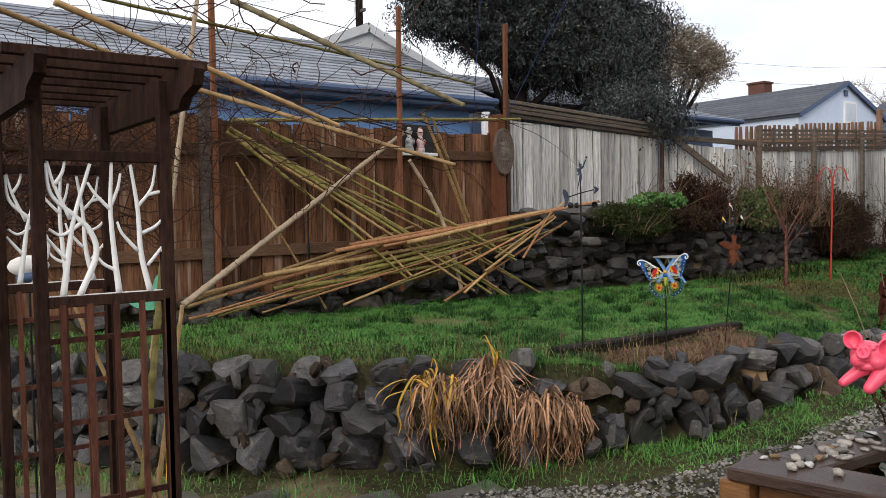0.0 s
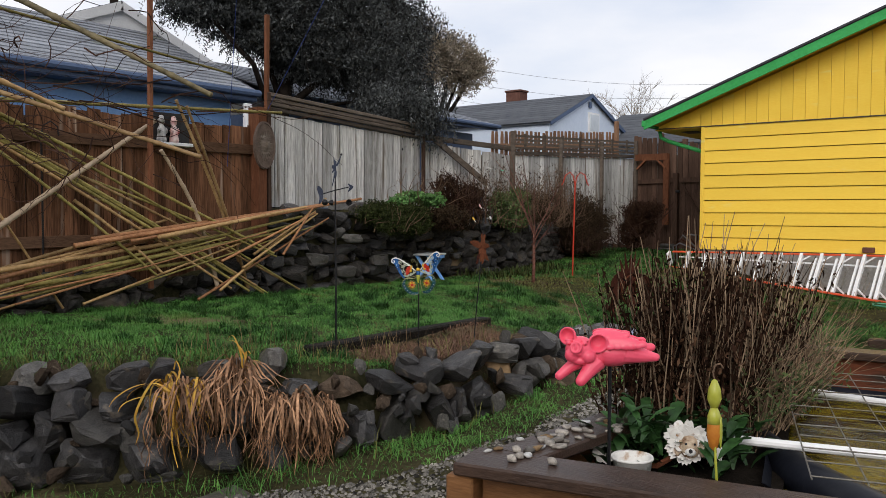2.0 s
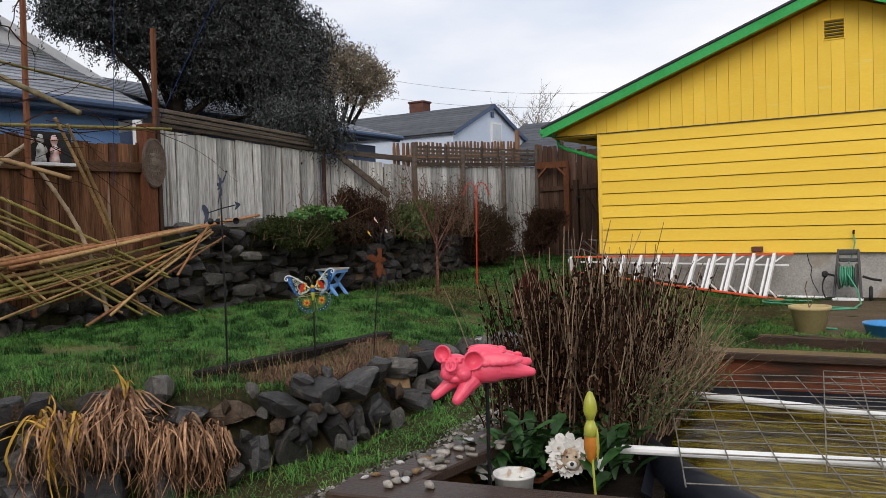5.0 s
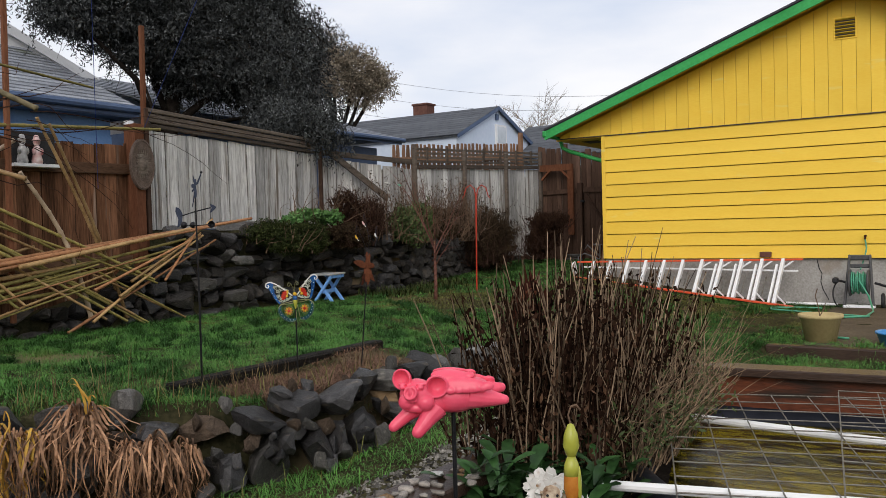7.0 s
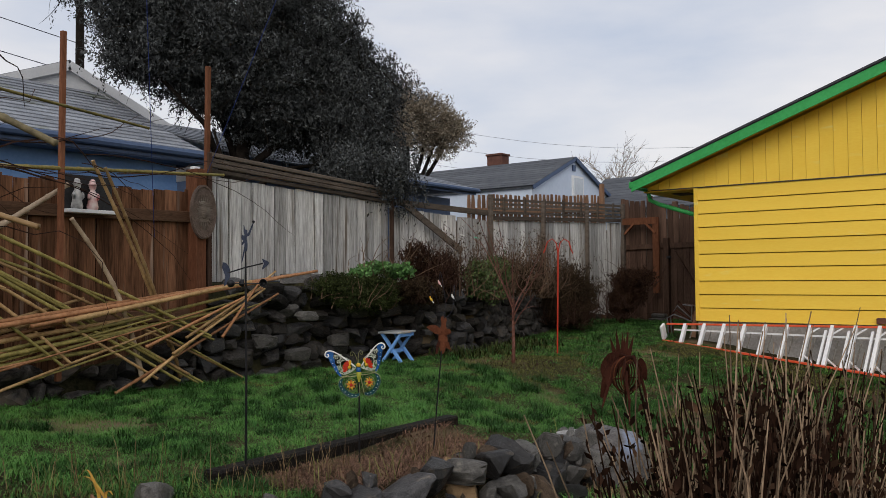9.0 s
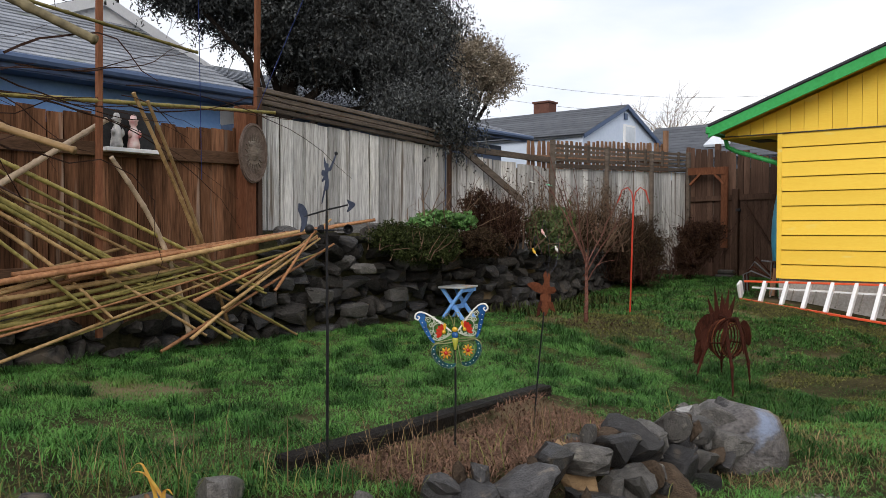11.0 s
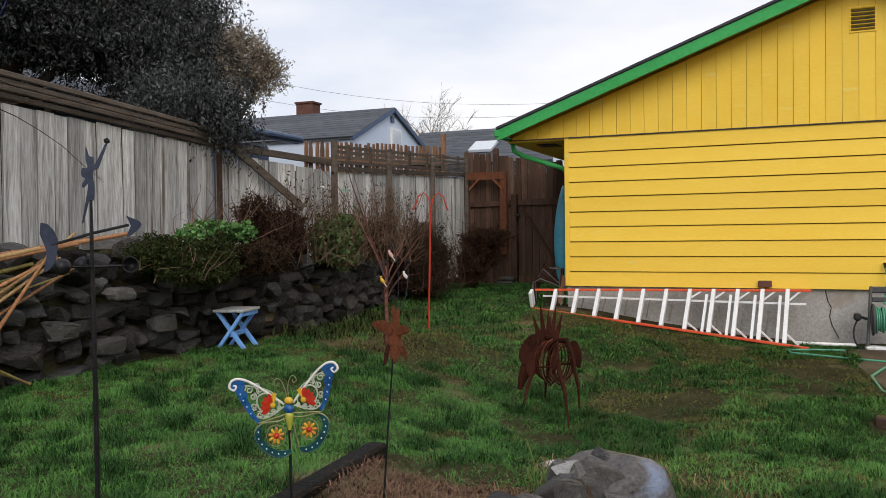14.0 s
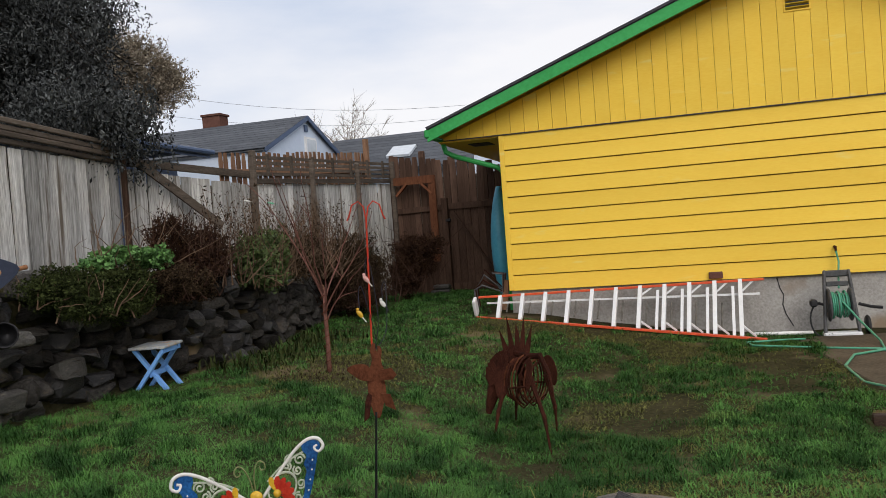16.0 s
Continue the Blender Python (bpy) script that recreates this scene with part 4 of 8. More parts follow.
put("brace", Geo().beam((-1.62, 3.19, 1.85), (-0.9, 3.19, 0.7), 0.03, 0.09, up=(0, 1, 0)), "gatewood", t)
put("top_rail", Geo().box((-1.1, 3.19, 1.94), (1.2, 0.03, 0.1)), "gatewood", t)
put("bottom_rail", Geo().box((-1.1, 3.19, 0.5), (1.2, 0.03, 0.12)), "gatewood", t)
put("latch", Geo().box((-1.72, 3.16, 1.7), (0.1, 0.04, 0.06), bevel=0.01), "blackmetal", t, "black iron latch")
t = thing("arched_trellis", "rust-brown wooden arch frame against the dark fence", "trellis")
put("upright", Geo().box((-1.96, 3.1, 1.75), (0.13, 0.05, 1.55)), "archwood", t)
put("lintel", Geo().box((-2.3, 3.085, 2.46), (0.75, 0.05, 0.14)), "archwood", t)
for s in (-1, 1):
    put("corner_bracket", Geo().beam((-2.3 + s * 0.34, 3.09, 2.2), (-2.3 + s * 0.12, 3.09, 2.42), 0.04, 0.07, up=(0, 1, 0)), "archwood", t)
put("step_stones", Geo().box((-1.9, 3.0, 0.42), (0.34, 0.2, 0.1), bevel=0.02).box((-1.88, 3.02, 0.52), (0.3, 0.16, 0.08), bevel=0.02), "basalt2", None, "two stacked flat stones by the gate", "stones")

# medallion with a plain sun relief, shelf with two figurines
t = thing("medallion", "oval cast metal medallion with sun relief on the fence post", "wall ornament", at=(BX + 0.2, -7.42, 2.07))
mo = pose(0, 0, 0, 90, 0, 90)
put("plaque", Geo().plate([(0.17 * math.cos(q), 0.3 * math.sin(q)) for q in np.linspace(0, 2 * math.pi, 33)[:-1]], 0.03, mo), "medallion", t)
rays = [((0.115 if k % 2 else 0.07) * math.cos(math.pi * k / 20), (0.2 if k % 2 else 0.11) * math.sin(math.pi * k / 20)) for k in range(40)]
g = Geo().plate(rays, 0.02, Matrix.Translation((0.014, 0, 0)) @ mo).ball((0.02, 0, 0), (0.025, 0.055, 0.085), 2)
put("sun_relief", g, "greyrail", t)
g = Geo().tube([(0.015, 0.155 * math.cos(q), 0.28 * math.sin(q)) for q in np.linspace(0, 2 * math.pi, 33)], 0.012, 5)
put("rim", g, "medallion", t)
put("wall_shelf", Geo().box((BX + 0.14, -8.72, 2.0), (0.13, 0.5, 0.036), bevel=0.004), "whitepaint", None, "small white shelf fixed to the fence", "shelf")
for y, mt, lb in ((-8.85, "figwhite", "small white and black glazed figurine on the fence shelf"), (-8.69, "figpink", "small white and pink glazed figurine on the fence shelf")):
    g = Geo().lathe([(0.0, 0), (0.05, 0.0), (0.056, 0.03), (0.042, 0.1), (0.048, 0.14), (0.03, 0.18), (0.022, 0.195), (0.034, 0.215), (0.036, 0.24), (0.045, 0.25), (0.03, 0.258), (0.027, 0.285), (0.016, 0.3), (0.0, 0.303)], n=16)
    g.ball((0.02, 0.045, 0.13), (0.025, 0.018, 0.04), 1).ball((0.02, -0.045, 0.13), (0.025, 0.018, 0.04), 1)
    put("figurine", g, mt, None, lb, "figurine", "figurines on the shelf", at=(BX + 0.15, y, 2.018), smooth=True)
put("painted_board", Geo().box((BX + 0.085, -8.715, 2.19), (0.014, 0.54, 0.34), bevel=0.003), "blackplastic", None, "small black board behind the figurines", "board")

# ---------------------------------------------------------------- stone walls


def stone_shape(seed, cuts=11, sub=2, near=0.44, far_=0.76):
    r = np.random.default_rng(seed)
    v = np.array(ICO[sub][0])
    v = np.sign(v) * np.abs(v) ** 0.5
    for _ in range(cuts):
        n = r.normal(size=3)
        n /= np.linalg.norm(n)
        d = r.uniform(near, far_)
        v -= np.maximum(0, v @ n - d)[:, None] * n
    v += 0.035 * np.array([[noise.noise(Vector(p) * 1.3 + Vector((0, seed, k * 5.3))) for k in range(3)] for p in v])
    v += 0.03 * np.array([[noise.noise(Vector(p) * 2.6 + Vector((seed, k * 9.1, 0))) for k in range(3)] for p in v])
    v += r.normal(size=v.shape) * (0.012 if sub < 3 else 0.008)
    g = Geo().add(v.tolist(), ICO[sub][1])
    return g


def block_shape(seed, cuts=5, near=0.66, far_=0.98, power=0.3, rough=0.03, size=1.0):
    """A squarish quarried stone: a rounded block with a few broken corners and an uneven skin."""
    r = np.random.default_rng(seed)
    v = np.array(ICO[3][0])
    v = np.sign(v) * np.abs(v) ** power
    v *= 1 + 0.16 * (v[:, [1, 2, 0]] * r.uniform(-1, 1, 3) + v[:, [2, 0, 1]] * r.uniform(-1, 1, 3))
    for _ in range(cuts):
        n = r.normal(size=3) * (1.0, 1.0, 0.8)
        n /= np.linalg.norm(n)
        v -= np.maximum(0, v @ n - r.uniform(near, far_) * 1.15)[:, None] * n
    v += rough * 1.6 * np.array([[noise.noise(Vector(p) * 1.7 + Vector((seed, k * 7.7, 0))) for k in range(3)] for p in v])
    v += r.normal(size=v.shape) * rough * 0.25
    return Geo().add((v * size).tolist(), ICO[3][1])


STONES = [block_shape(100 + i, 9, 0.46, 0.86, 0.36, 0.03, 0.65).mesh("stone", "basalt") for i in range(16)]
STONES2 = [block_shape(200 + i, 9, 0.46, 0.86, 0.36, 0.03, 0.65).mesh("stone", "basalt2") for i in range(10)]
BROWN = [stone_shape(240 + i, 10, 3, 0.36, 0.66).mesh("stone", "brownstone") for i in range(4)]
SMALL = [block_shape(300 + i, 9, 0.5, 0.92, 0.4, 0.05).mesh("stone", "basaltshade") for i in range(14)]
SMALL2 = [block_shape(330 + i, 9, 0.5, 0.92, 0.4, 0.05).mesh("stone", "basalt") for i in range(8)]
SMALL3 = [block_shape(350 + i, 9, 0.5, 0.92, 0.4, 0.05).mesh("stone", "basalt2") for i in range(8)]


def along(line, run):
    for (ax, ay), (bx, by) in zip(line, line[1:]):
        q = math.hypot(bx - ax, by - ay)
        if run <= q:
            return ax + (bx - ax) * run / q, ay + (by - ay) * run / q, math.degrees(math.atan2(by - ay, bx - ax))
        run -= q
    return bx, by, math.degrees(math.atan2(by - ay, bx - ax))


def line_length(line):
    return sum(math.hypot(b[0] - a[0], b[1] - a[1]) for a, b in zip(line, line[1:]))


front_wall = thing("retaining_wall", "low dry-stacked wall of dark angular basalt rocks", "stone wall")
rr = np.random.default_rng(11)
total = line_length(FRONT)
for course, (z0, hh, ww, back) in enumerate(((0.0, 0.27, 0.36, 0.0), (0.2, 0.25, 0.33, 0.05), (0.37, 0.22, 0.31, 0.1), (0.5, 0.24, 0.33, 0.17))):
    s = 3.6 + rr.uniform(0, 0.3)
    while s < total - 0.15:
        w = ww * rr.uniform(0.6, 1.25)
        x, y, yaw = along(FRONT, s + w / 2)
        w *= 0.76 if y > -9.4 else 1.0
        px, py = -math.sin(radians(yaw)), math.cos(radians(yaw))
        x, y = x + px * (back + rr.normal() * 0.03), y + py * (back + rr.normal() * 0.03)
        lo = low_z(x, y)
        hi = lawn_z(x, y)
        scale = (hi + 0.05 - lo) / 0.68
        if scale < 0.85 and course in (1, 3):
            s += w
            continue
        h = hh * rr.uniform(0.8, 1.2) * max(0.95, scale)
        z = lo + z0 * scale + h * 0.42
        me = STONES[int(rr.integers(16))] if rr.random() < 0.56 else STONES2[int(rr.integers(10))]
        if rr.random() < 0.07:
            me = BROWN[int(rr.integers(4))]
        tilt = rr.normal() * (9 if course < 2 else 6)
        m = Matrix.LocRotScale((x, y, z), Euler((radians(rr.normal() * 12), radians(tilt), radians(yaw + rr.normal() * 9))), (w * rr.uniform(0.66, 0.78) * (0.87 if y > -9.4 else 1.0), rr.uniform(0.21, 0.3), h * rr.uniform(0.72, 0.94) * (0.8 if course > 1 or y > -9.4 else 1.0)))
        if rr.random() < 0.5:
            m = m @ Matrix.Diagonal((-1, -1, 1, 1))
        put("stone", me, None, front_wall, at=m)
        s += w * 0.94
CHINK = [stone_shape(400 + i, 9, 2).mesh("stone", ("basalt", "basalt2", "brownstone")[i % 3]) for i in range(9)]
for _ in range(210):
    x, y, yaw = along(FRONT, rr.uniform(3.6, total - 0.2))
    px, py = -math.sin(radians(yaw)), math.cos(radians(yaw))
    up_ = rr.uniform(0, 1)
    o = -0.17 + 0.3 * up_ + rr.normal() * 0.02
    r = rr.uniform(0.03, 0.075)
    put("stone", CHINK[int(rr.integers(9))], None, front_wall, at=Matrix.LocRotScale((x + px * o, y + py * o, low_z(x, y) + up_ * (lawn_z(x, y) + 0.04 - low_z(x, y)) + 0.02), Euler(rr.uniform(0, 6, 3)), (r * 1.4, r, r * 0.8)))
put("stone", stone_shape(901, 9).mesh("stone", "tanstone"), None, front_wall, "tan sandstone", at=Matrix.LocRotScale((1.78, -9.0, 0.05), Euler((0.1, 0.2, 0.6)), (0.2, 0.17, 0.16)))
put("stone", stone_shape(902, 9).mesh("stone", "whitestone"), None, front_wall, "pale quartz", at=Matrix.LocRotScale((1.9, -8.82, 0.17), Euler((0.1, 0.1, 0.9)), (0.13, 0.1, 0.055)))
put("stone", stone_shape(903, 9).mesh("stone", "whitestone"), None, front_wall, "pale quartz", at=Matrix.LocRotScale((1.76, -7.5, 0.12), Euler((0.1, 0.1, 0.3)), (0.09, 0.07, 0.04)))

for (x, y, z), sc, turn, seed, mt, lb in (((1.95, -8.2, 0.05), (0.3, 0.22, 0.17), (0.25, 0.1, 0.9), 911, "basalt", "large flat dark slab"), ((1.95, -7.88, 0.08), (0.13, 0.12, 0.17), (0.2, 0.25, 0.5), 912, "basalt2", "upright grey rock"),
                                          ((1.93, -7.9, 0.22), (0.12, 0.09, 0.035), (0.15, 0.1, 0.5), 913, "palestone", "pale grey flat stone"), ((1.56, -8.82, 0.11), (0.15, 0.12, 0.1), (0.1, 0.0, 0.4), 914, "basalt2", "grey rock"), ((2.12, -8.36, -0.1), (0.24, 0.17, 0.15), (0.4, 0.2, 1.1), 915, "basalt", "tilted dark rock")):
    put("stone", stone_shape(seed, 8, 3, 0.34, 0.6).mesh("stone", mt), None, front_wall, lb, at=Matrix.LocRotScale((x, y, z), Euler(turn), sc))
rb = np.array(ICO[3][0])
nz = np.array([noise.noise(Vector(p) * 1.4) for p in rb])
bmesh_v = rb * (1 + 0.12 * nz)[:, None]
for n_, d_ in (((-0.5, -0.3, 0.8), 0.78), ((0.3, -0.9, 0.2), 0.82), ((0.2, 0.2, 0.95), 0.85)):
    n_ = np.array(n_) / np.linalg.norm(n_)
    bmesh_v -= np.maximum(0, bmesh_v @ n_ - d_)[:, None] * n_
put("boulder", Geo().add(bmesh_v.tolist(), ICO[3][1]), "boulder", None, "large rounded grey boulder with a pale vein at the wall end", "boulder", smooth=True,
    at=Matrix.LocRotScale((2.12, -7.68, 0.0), Euler((0.05, 0.05, 0.5)), (0.35, 0.3, 0.3)))

upper_wall = thing("terrace_wall", "dry-stacked dark basalt retaining wall below the fence", "stone wall")
rr = np.random.default_rng(12)
total = line_length(UPPER)
count = 0
rest = Geo()
for course in range(8):
    s = 3.3 + rr.uniform(0, 0.3)
    while s < total - 5.6:
        x, y, yaw = along(UPPER, s)
        thin = ss((y + 4.5) / 1.5)
        w = (rr.uniform(0.1, 0.24) if rr.random() < 0.6 else rr.uniform(0.24, 0.44)) * (1 - 0.15 * thin)
        x, y, yaw = along(UPPER, s + w / 2)
        lo, hi = lawn_z(x, y) - 0.03, terrace_z(y)
        tall = 0.086 * rr.uniform(0.6, 1.4)
        z = lo + 0.08 + 0.158 * course + rr.normal() * 0.028 + 0.05 * noise.noise(Vector((s * 1.1, course * 0.4, 3.0)))
        if z < hi - (0.03 if y < -5.8 else -0.02):
            px, py = -math.sin(radians(yaw)), math.cos(radians(yaw))
            o = 0.1 + 0.022 * course + rr.normal() * 0.035
            kind_ = rr.random() - (0.1 if -7.6 < y < -5.0 else 0.0)
            dark = SMALL3[int(rr.integers(8))] if kind_ < 0.03 else SMALL2[int(rr.integers(8))] if kind_ < 0.4 else SMALL[int(rr.integers(14))]
            flip = -1 if rr.random() < 0.5 else 1
            m = Matrix.LocRotScale((x + px * o, y + py * o, z), Euler((radians(rr.normal() * 11), radians(rr.normal() * (13 if w < 0.24 else 7)), radians(yaw + rr.normal() * 12))), (w * 0.54 * flip, 0.16 * flip, tall))
            if y > -8.6 and y < -2.0 and count < 300:
                put("stone", dark, None, upper_wall, at=m)
                count += 1
            elif y > -13:
                rest.add([v.co[:] for v in dark.vertices], [tuple(p.vertices) for p in dark.polygons], m)
        s += w * 1.03
put("stones", rest, "basaltshade", upper_wall, kind="stuff")
for y, z, sc in ((-6.3, 0.43, (0.16, 0.1, 0.08)), (-6.15, 0.88, (0.14, 0.1, 0.06)), (-5.6, 0.57, (0.15, 0.1, 0.075)), (-6.8, 0.62, (0.13, 0.1, 0.075))):
    put("stone", block_shape(int(950 + 10 * z)).mesh("stone", "basalt2"), None, upper_wall, "pale grey stone", at=Matrix.LocRotScale((-2.53 - 0.02 * (y + 6), y, z), Euler((0.03, 0.03, 1.55)), sc))

# ---------------------------------------------------------------- neighbouring houses


def gable_roof(parent, mat, a, b, width, rise, thick=0.07, name="roof"):
    """Two roof slabs from ridge end a to ridge end b, falling to both sides."""
    a, b = Vector(a), Vector(b)
    d = (b - a).normalized()
    s = Vector((-d.y, d.x, 0))
    out = []
    for k in (-1, 1):
        g = Geo()
        e = s * k * width - Vector((0, 0, rise))
        p = [a, b, b + e, a + e]
        up = Vector((0, 0, thick))
        g.add([*p, *[q + up for q in p]], [(0, 1, 2, 3), (7, 6, 5, 4), (0, 4, 5, 1), (1, 5, 6, 2), (2, 6, 7, 3), (3, 7, 4, 0)])
        out.append(put(name, g, mat, parent))
    return out


def shingle_rows(parent, a, b, c, d, rows, mat, thick=0.014):
    """Overlapping courses of shingles on the slope a b (top) to d c (bottom)."""
    a, b, c, d = map(Vector, (a, b, c, d))
    n = (b - a).cross(d - a).normalized()
    n = n if n.z > 0 else -n
    for i in range(rows):
        k0, k1 = i / rows, (i + 1.15) / rows
        p, q, r, s = a.lerp(d, k0), b.lerp(c, k0), b.lerp(c, min(1, k1)), a.lerp(d, min(1, k1))
        lo = n * (thick + 0.004)
        g = Geo().add([p, q, r, s, p + n * 0.003, q + n * 0.003, r + lo, s + lo], [(3, 2, 1, 0), (4, 5, 6, 7), (0, 1, 5, 4), (1, 2, 6, 5), (2, 3, 7, 6), (3, 0, 4, 7)])
        put("shingle_course", g, mat, parent)


blue = thing("house", "blue neighbouring house with a low grey hip roof", "house")
EX, EZ = -5.0, 3.14
put("wall", Geo().box((-7.2, -13.6, 1.6), (3.8, 15.2, 2.9)), "bluewall", blue)
for i in range(9):
    put("siding_board", Geo().box((-5.285, -13.6, 1.0 + 0.2 * i), (0.02, 15.2, 0.19), rot=(0, -3, 0)), "bluewall", blue)
RX, RH = -7.2, 4.24
hipA, hipB = (EX, -5.75, EZ), (RX, -6.1, RH)
shingle_rows(blue, (RX, -22, RH), hipB, hipA, (EX, -22, EZ), 15, "shinglegrey")
shingle_rows(blue, (RX, -6.101, RH), hipB, (EX, -5.75, EZ), (-9.4, -5.75, EZ), 15, "shinglegrey")
g = Geo().add([(RX, -22, RH - 0.02), (RX, -6.1, RH - 0.02), (EX, -5.75, EZ - 0.02), (EX, -22, EZ - 0.02), (-9.4, -5.75, EZ - 0.02), (-9.4, -22, EZ - 0.02)], [(0, 1, 2, 3), (1, 4, 2), (0, 5, 4, 1)])
put("roof_deck", g, "shinglegrey", blue)
put("fascia", Geo().box((EX + 0.02, -13.9, EZ - 0.09), (0.04, 16.3, 0.15)), "bluedark", blue)
put("fascia", Geo().box((-7.2, -5.73, EZ - 0.09), (4.4, 0.04, 0.15)), "bluedark", blue)
put("gutter", Geo().tube([(EX + 0.08, -22, EZ - 0.06), (EX + 0.08, -5.72, EZ - 0.06)], 0.055, 8), "bluedark", blue, "dark blue gutter")
put("soffit", Geo().box((EX - 0.15, -13.9, EZ - 0.17), (0.34, 16.3, 0.02)), "bluedark", blue)
put("downpipe", Geo().box((-4.9, -5.98, 2.1), (0.09, 0.12, 1.6), bevel=0.01), "whitepaint", blue, "white downpipe box")

tall = thing("house", "taller pale blue house with a white-trimmed gable", "house")
put("gable_wall", Geo().plate([(-6.0, 2.0), (6.0, 2.0), (6.0, 2.75), (0.0, 5.2), (-6.0, 2.75)], 0.08, Matrix.Translation((-9.55, -5.3, -0.05)) @ pose(0, 0, 0, 90, 0, 90)), "whitepaint", tall)
for s in (-1, 1):
    put("rake_board", Geo().beam((-9.47, -5.3, 5.2), (-9.47, -5.3 + s * 5.6, 5.2 - 5.6 * 0.41), 0.05, 0.17), "whitepaint", tall)
gable_roof(tall, "shinglefar", (-9.46, -5.3, 5.26), (-18, -5.3, 5.26), 6.0, 2.46, 0.04)
put("body", Geo().box((-13.5, -5.45, 1.4), (7.8, 11.0, 2.8)), "paleblue", tall)

low = thing("house", "low grey-roofed neighbouring house with a dark gutter", "house")
# wall in the dark trim blue: the shade under its eave put into the colour
put("wall", Geo().box((-9.6, -0.4, 1.7), (5.4, 6.2, 3.0)), "bluedark", low)
shingle_rows(low, (-10.0, -4.0, 4.55), (-10.0, 1.4, 4.55), (-6.4, 3.05, 3.42), (-6.4, -4.0, 3.42), 14, "shinglegrey")
g = Geo().add([(-10, -4, 4.53), (-10, 1.4, 4.53), (-6.4, 3.05, 3.4), (-6.4, -4, 3.4), (-13.6, 3.05, 3.4), (-13.6, -4, 3.4)], [(0, 1, 2, 3), (1, 4, 2), (0, 5, 4, 1)])
put("roof_deck", g, "shinglegrey", low)
put("fascia", Geo().box((-6.4, -0.5, 3.34), (0.04, 7.1, 0.14)), "bluedark", low)
put("gutter", Geo().tube([(-6.33, -4, 3.37), (-6.33, 3.08, 3.37)], 0.055, 8), "bluedark", low)

far = thing("house", "far slate-roofed house with a pale blue gable and brick chimney", "house")
RY, RZ, FX = 11.7, 5.33, -8.4
put("body", Geo().box((-14.5, RY, 2.1), (12.0, 5.4, 4.0)), "paleblue", far)
put("gable_wall", Geo().plate([(-2.7, 1.0), (2.7, 1.0), (2.7, 4.12), (0, 5.26), (-2.7, 4.12)], 0.1, Matrix.Translation((FX - 0.06, RY, 0)) @ pose(0, 0, 0, 90, 0, 90)), "paleblue", far)
shingle_rows(far, (-20.5, RY, RZ), (FX + 0.12, RY, RZ), (FX + 0.12, RY - 2.85, RZ - 1.19), (-20.5, RY - 2.85, RZ - 1.19), 12, "shinglefar", 0.008)
gable_roof(far, "shinglefar", (-20.5, RY, RZ - 0.08), (FX + 0.1, RY, RZ - 0.08), 2.8, 1.17)
for s in (-1, 1):
    put("rake_board", Geo().beam((FX + 0.1, RY, RZ - 0.07), (FX + 0.1, RY + s * 2.8, RZ - 0.07 - 1.17), 0.04, 0.13), "bluedark", far)
w = put("window", Geo().box((FX + 0.02, RY + 0.25, 4.35), (0.06, 0.75, 0.7)), "whitepaint", far, "white framed window")
put("pane", Geo().box((FX + 0.055, RY + 0.25, 4.35), (0.012, 0.6, 0.56)), "skylight", w)
put("gable_vent", Geo().box((FX + 0.02, RY, 4.95), (0.05, 0.18, 0.2)), "bluedark", far)
c = put("chimney", Geo().box((-11.6, 12.0, 5.4), (0.62, 0.5, 0.62), bevel=0.01), "brick", far, "red brick chimney")
put("chimney_cap", Geo().box((-11.6, 12.0, 5.72), (0.7, 0.58, 0.07), bevel=0.01), "brick", c)

far2 = thing("house", "far dark slate roof with a skylight and pale wall", "house")
put("body", Geo().box((-5.0, 16.4, 2.0), (7.0, 5.0, 4.0)), "paleblue", far2)
shingle_rows(far2, (-9.3, 16.0, 5.05), (-3.0, 16.0, 5.05), (-1.4, 13.0, 3.6), (-9.3, 13.0, 3.6), 12, "shinglefar", 0.008)
g = Geo().add([(-9.3, 16, 5.03), (-3.0, 16, 5.03), (-1.4, 13, 3.58), (-9.3, 13, 3.58), (-1.4, 19, 3.58), (-9.3, 19, 3.58)], [(0, 1, 2, 3), (1, 4, 2), (0, 5, 4, 1)])
put("roof_deck", g, "shinglefar", far2)
put("skylight", Geo().box((-6.25, 14.15, 4.24), (0.8, 0.85, 0.1), rot=(25, 0, 0), bevel=0.01), "skylight", far2, "pale skylight")
put("gable_wall", Geo().box((-2.6, 12.9, 2.6), (1.9, 0.1, 2.3)), "paleblue", far2)

# utility pole and wires
pole = thing("utility_pole", "dark wooden utility pole behind the houses", "utility pole", at=(-20.3, 1.0, 0))
put("pole_shaft", Geo().tube([(0, 0, 0.0), (0, 0, 12.5)], [0.17, 0.12], 10), "bark", pole)
put("insulator", Geo().box((0.2, 0, 8.6), (0.35, 0.1, 0.1)), "greyplastic", pole)
pole2 = thing("utility_pole", "thin far utility pole with overhead wires", "utility pole", at=(-4.4, 30.0, 0))
put("pole_shaft", Geo().tube([(0, 0, 0), (0, 0, 8.2)], [0.14, 0.1], 8), "bark", pole2)
for i, (za, zb) in enumerate(((10.4, 7.9), (9.3, 7.5), (8.2, 6.9))):
    pts = [Vector((-26, 21 + i, za)).lerp(Vector((-4.4, 30, zb)), k / 14) - Vector((0, 0, 1.1 * math.sin(math.pi * k / 14))) for k in range(15)]
    put("overhead_wire", Geo().tube(pts, 0.009, 4), "cable", None, "thin overhead utility wire against the sky", "wire", "overhead wires")
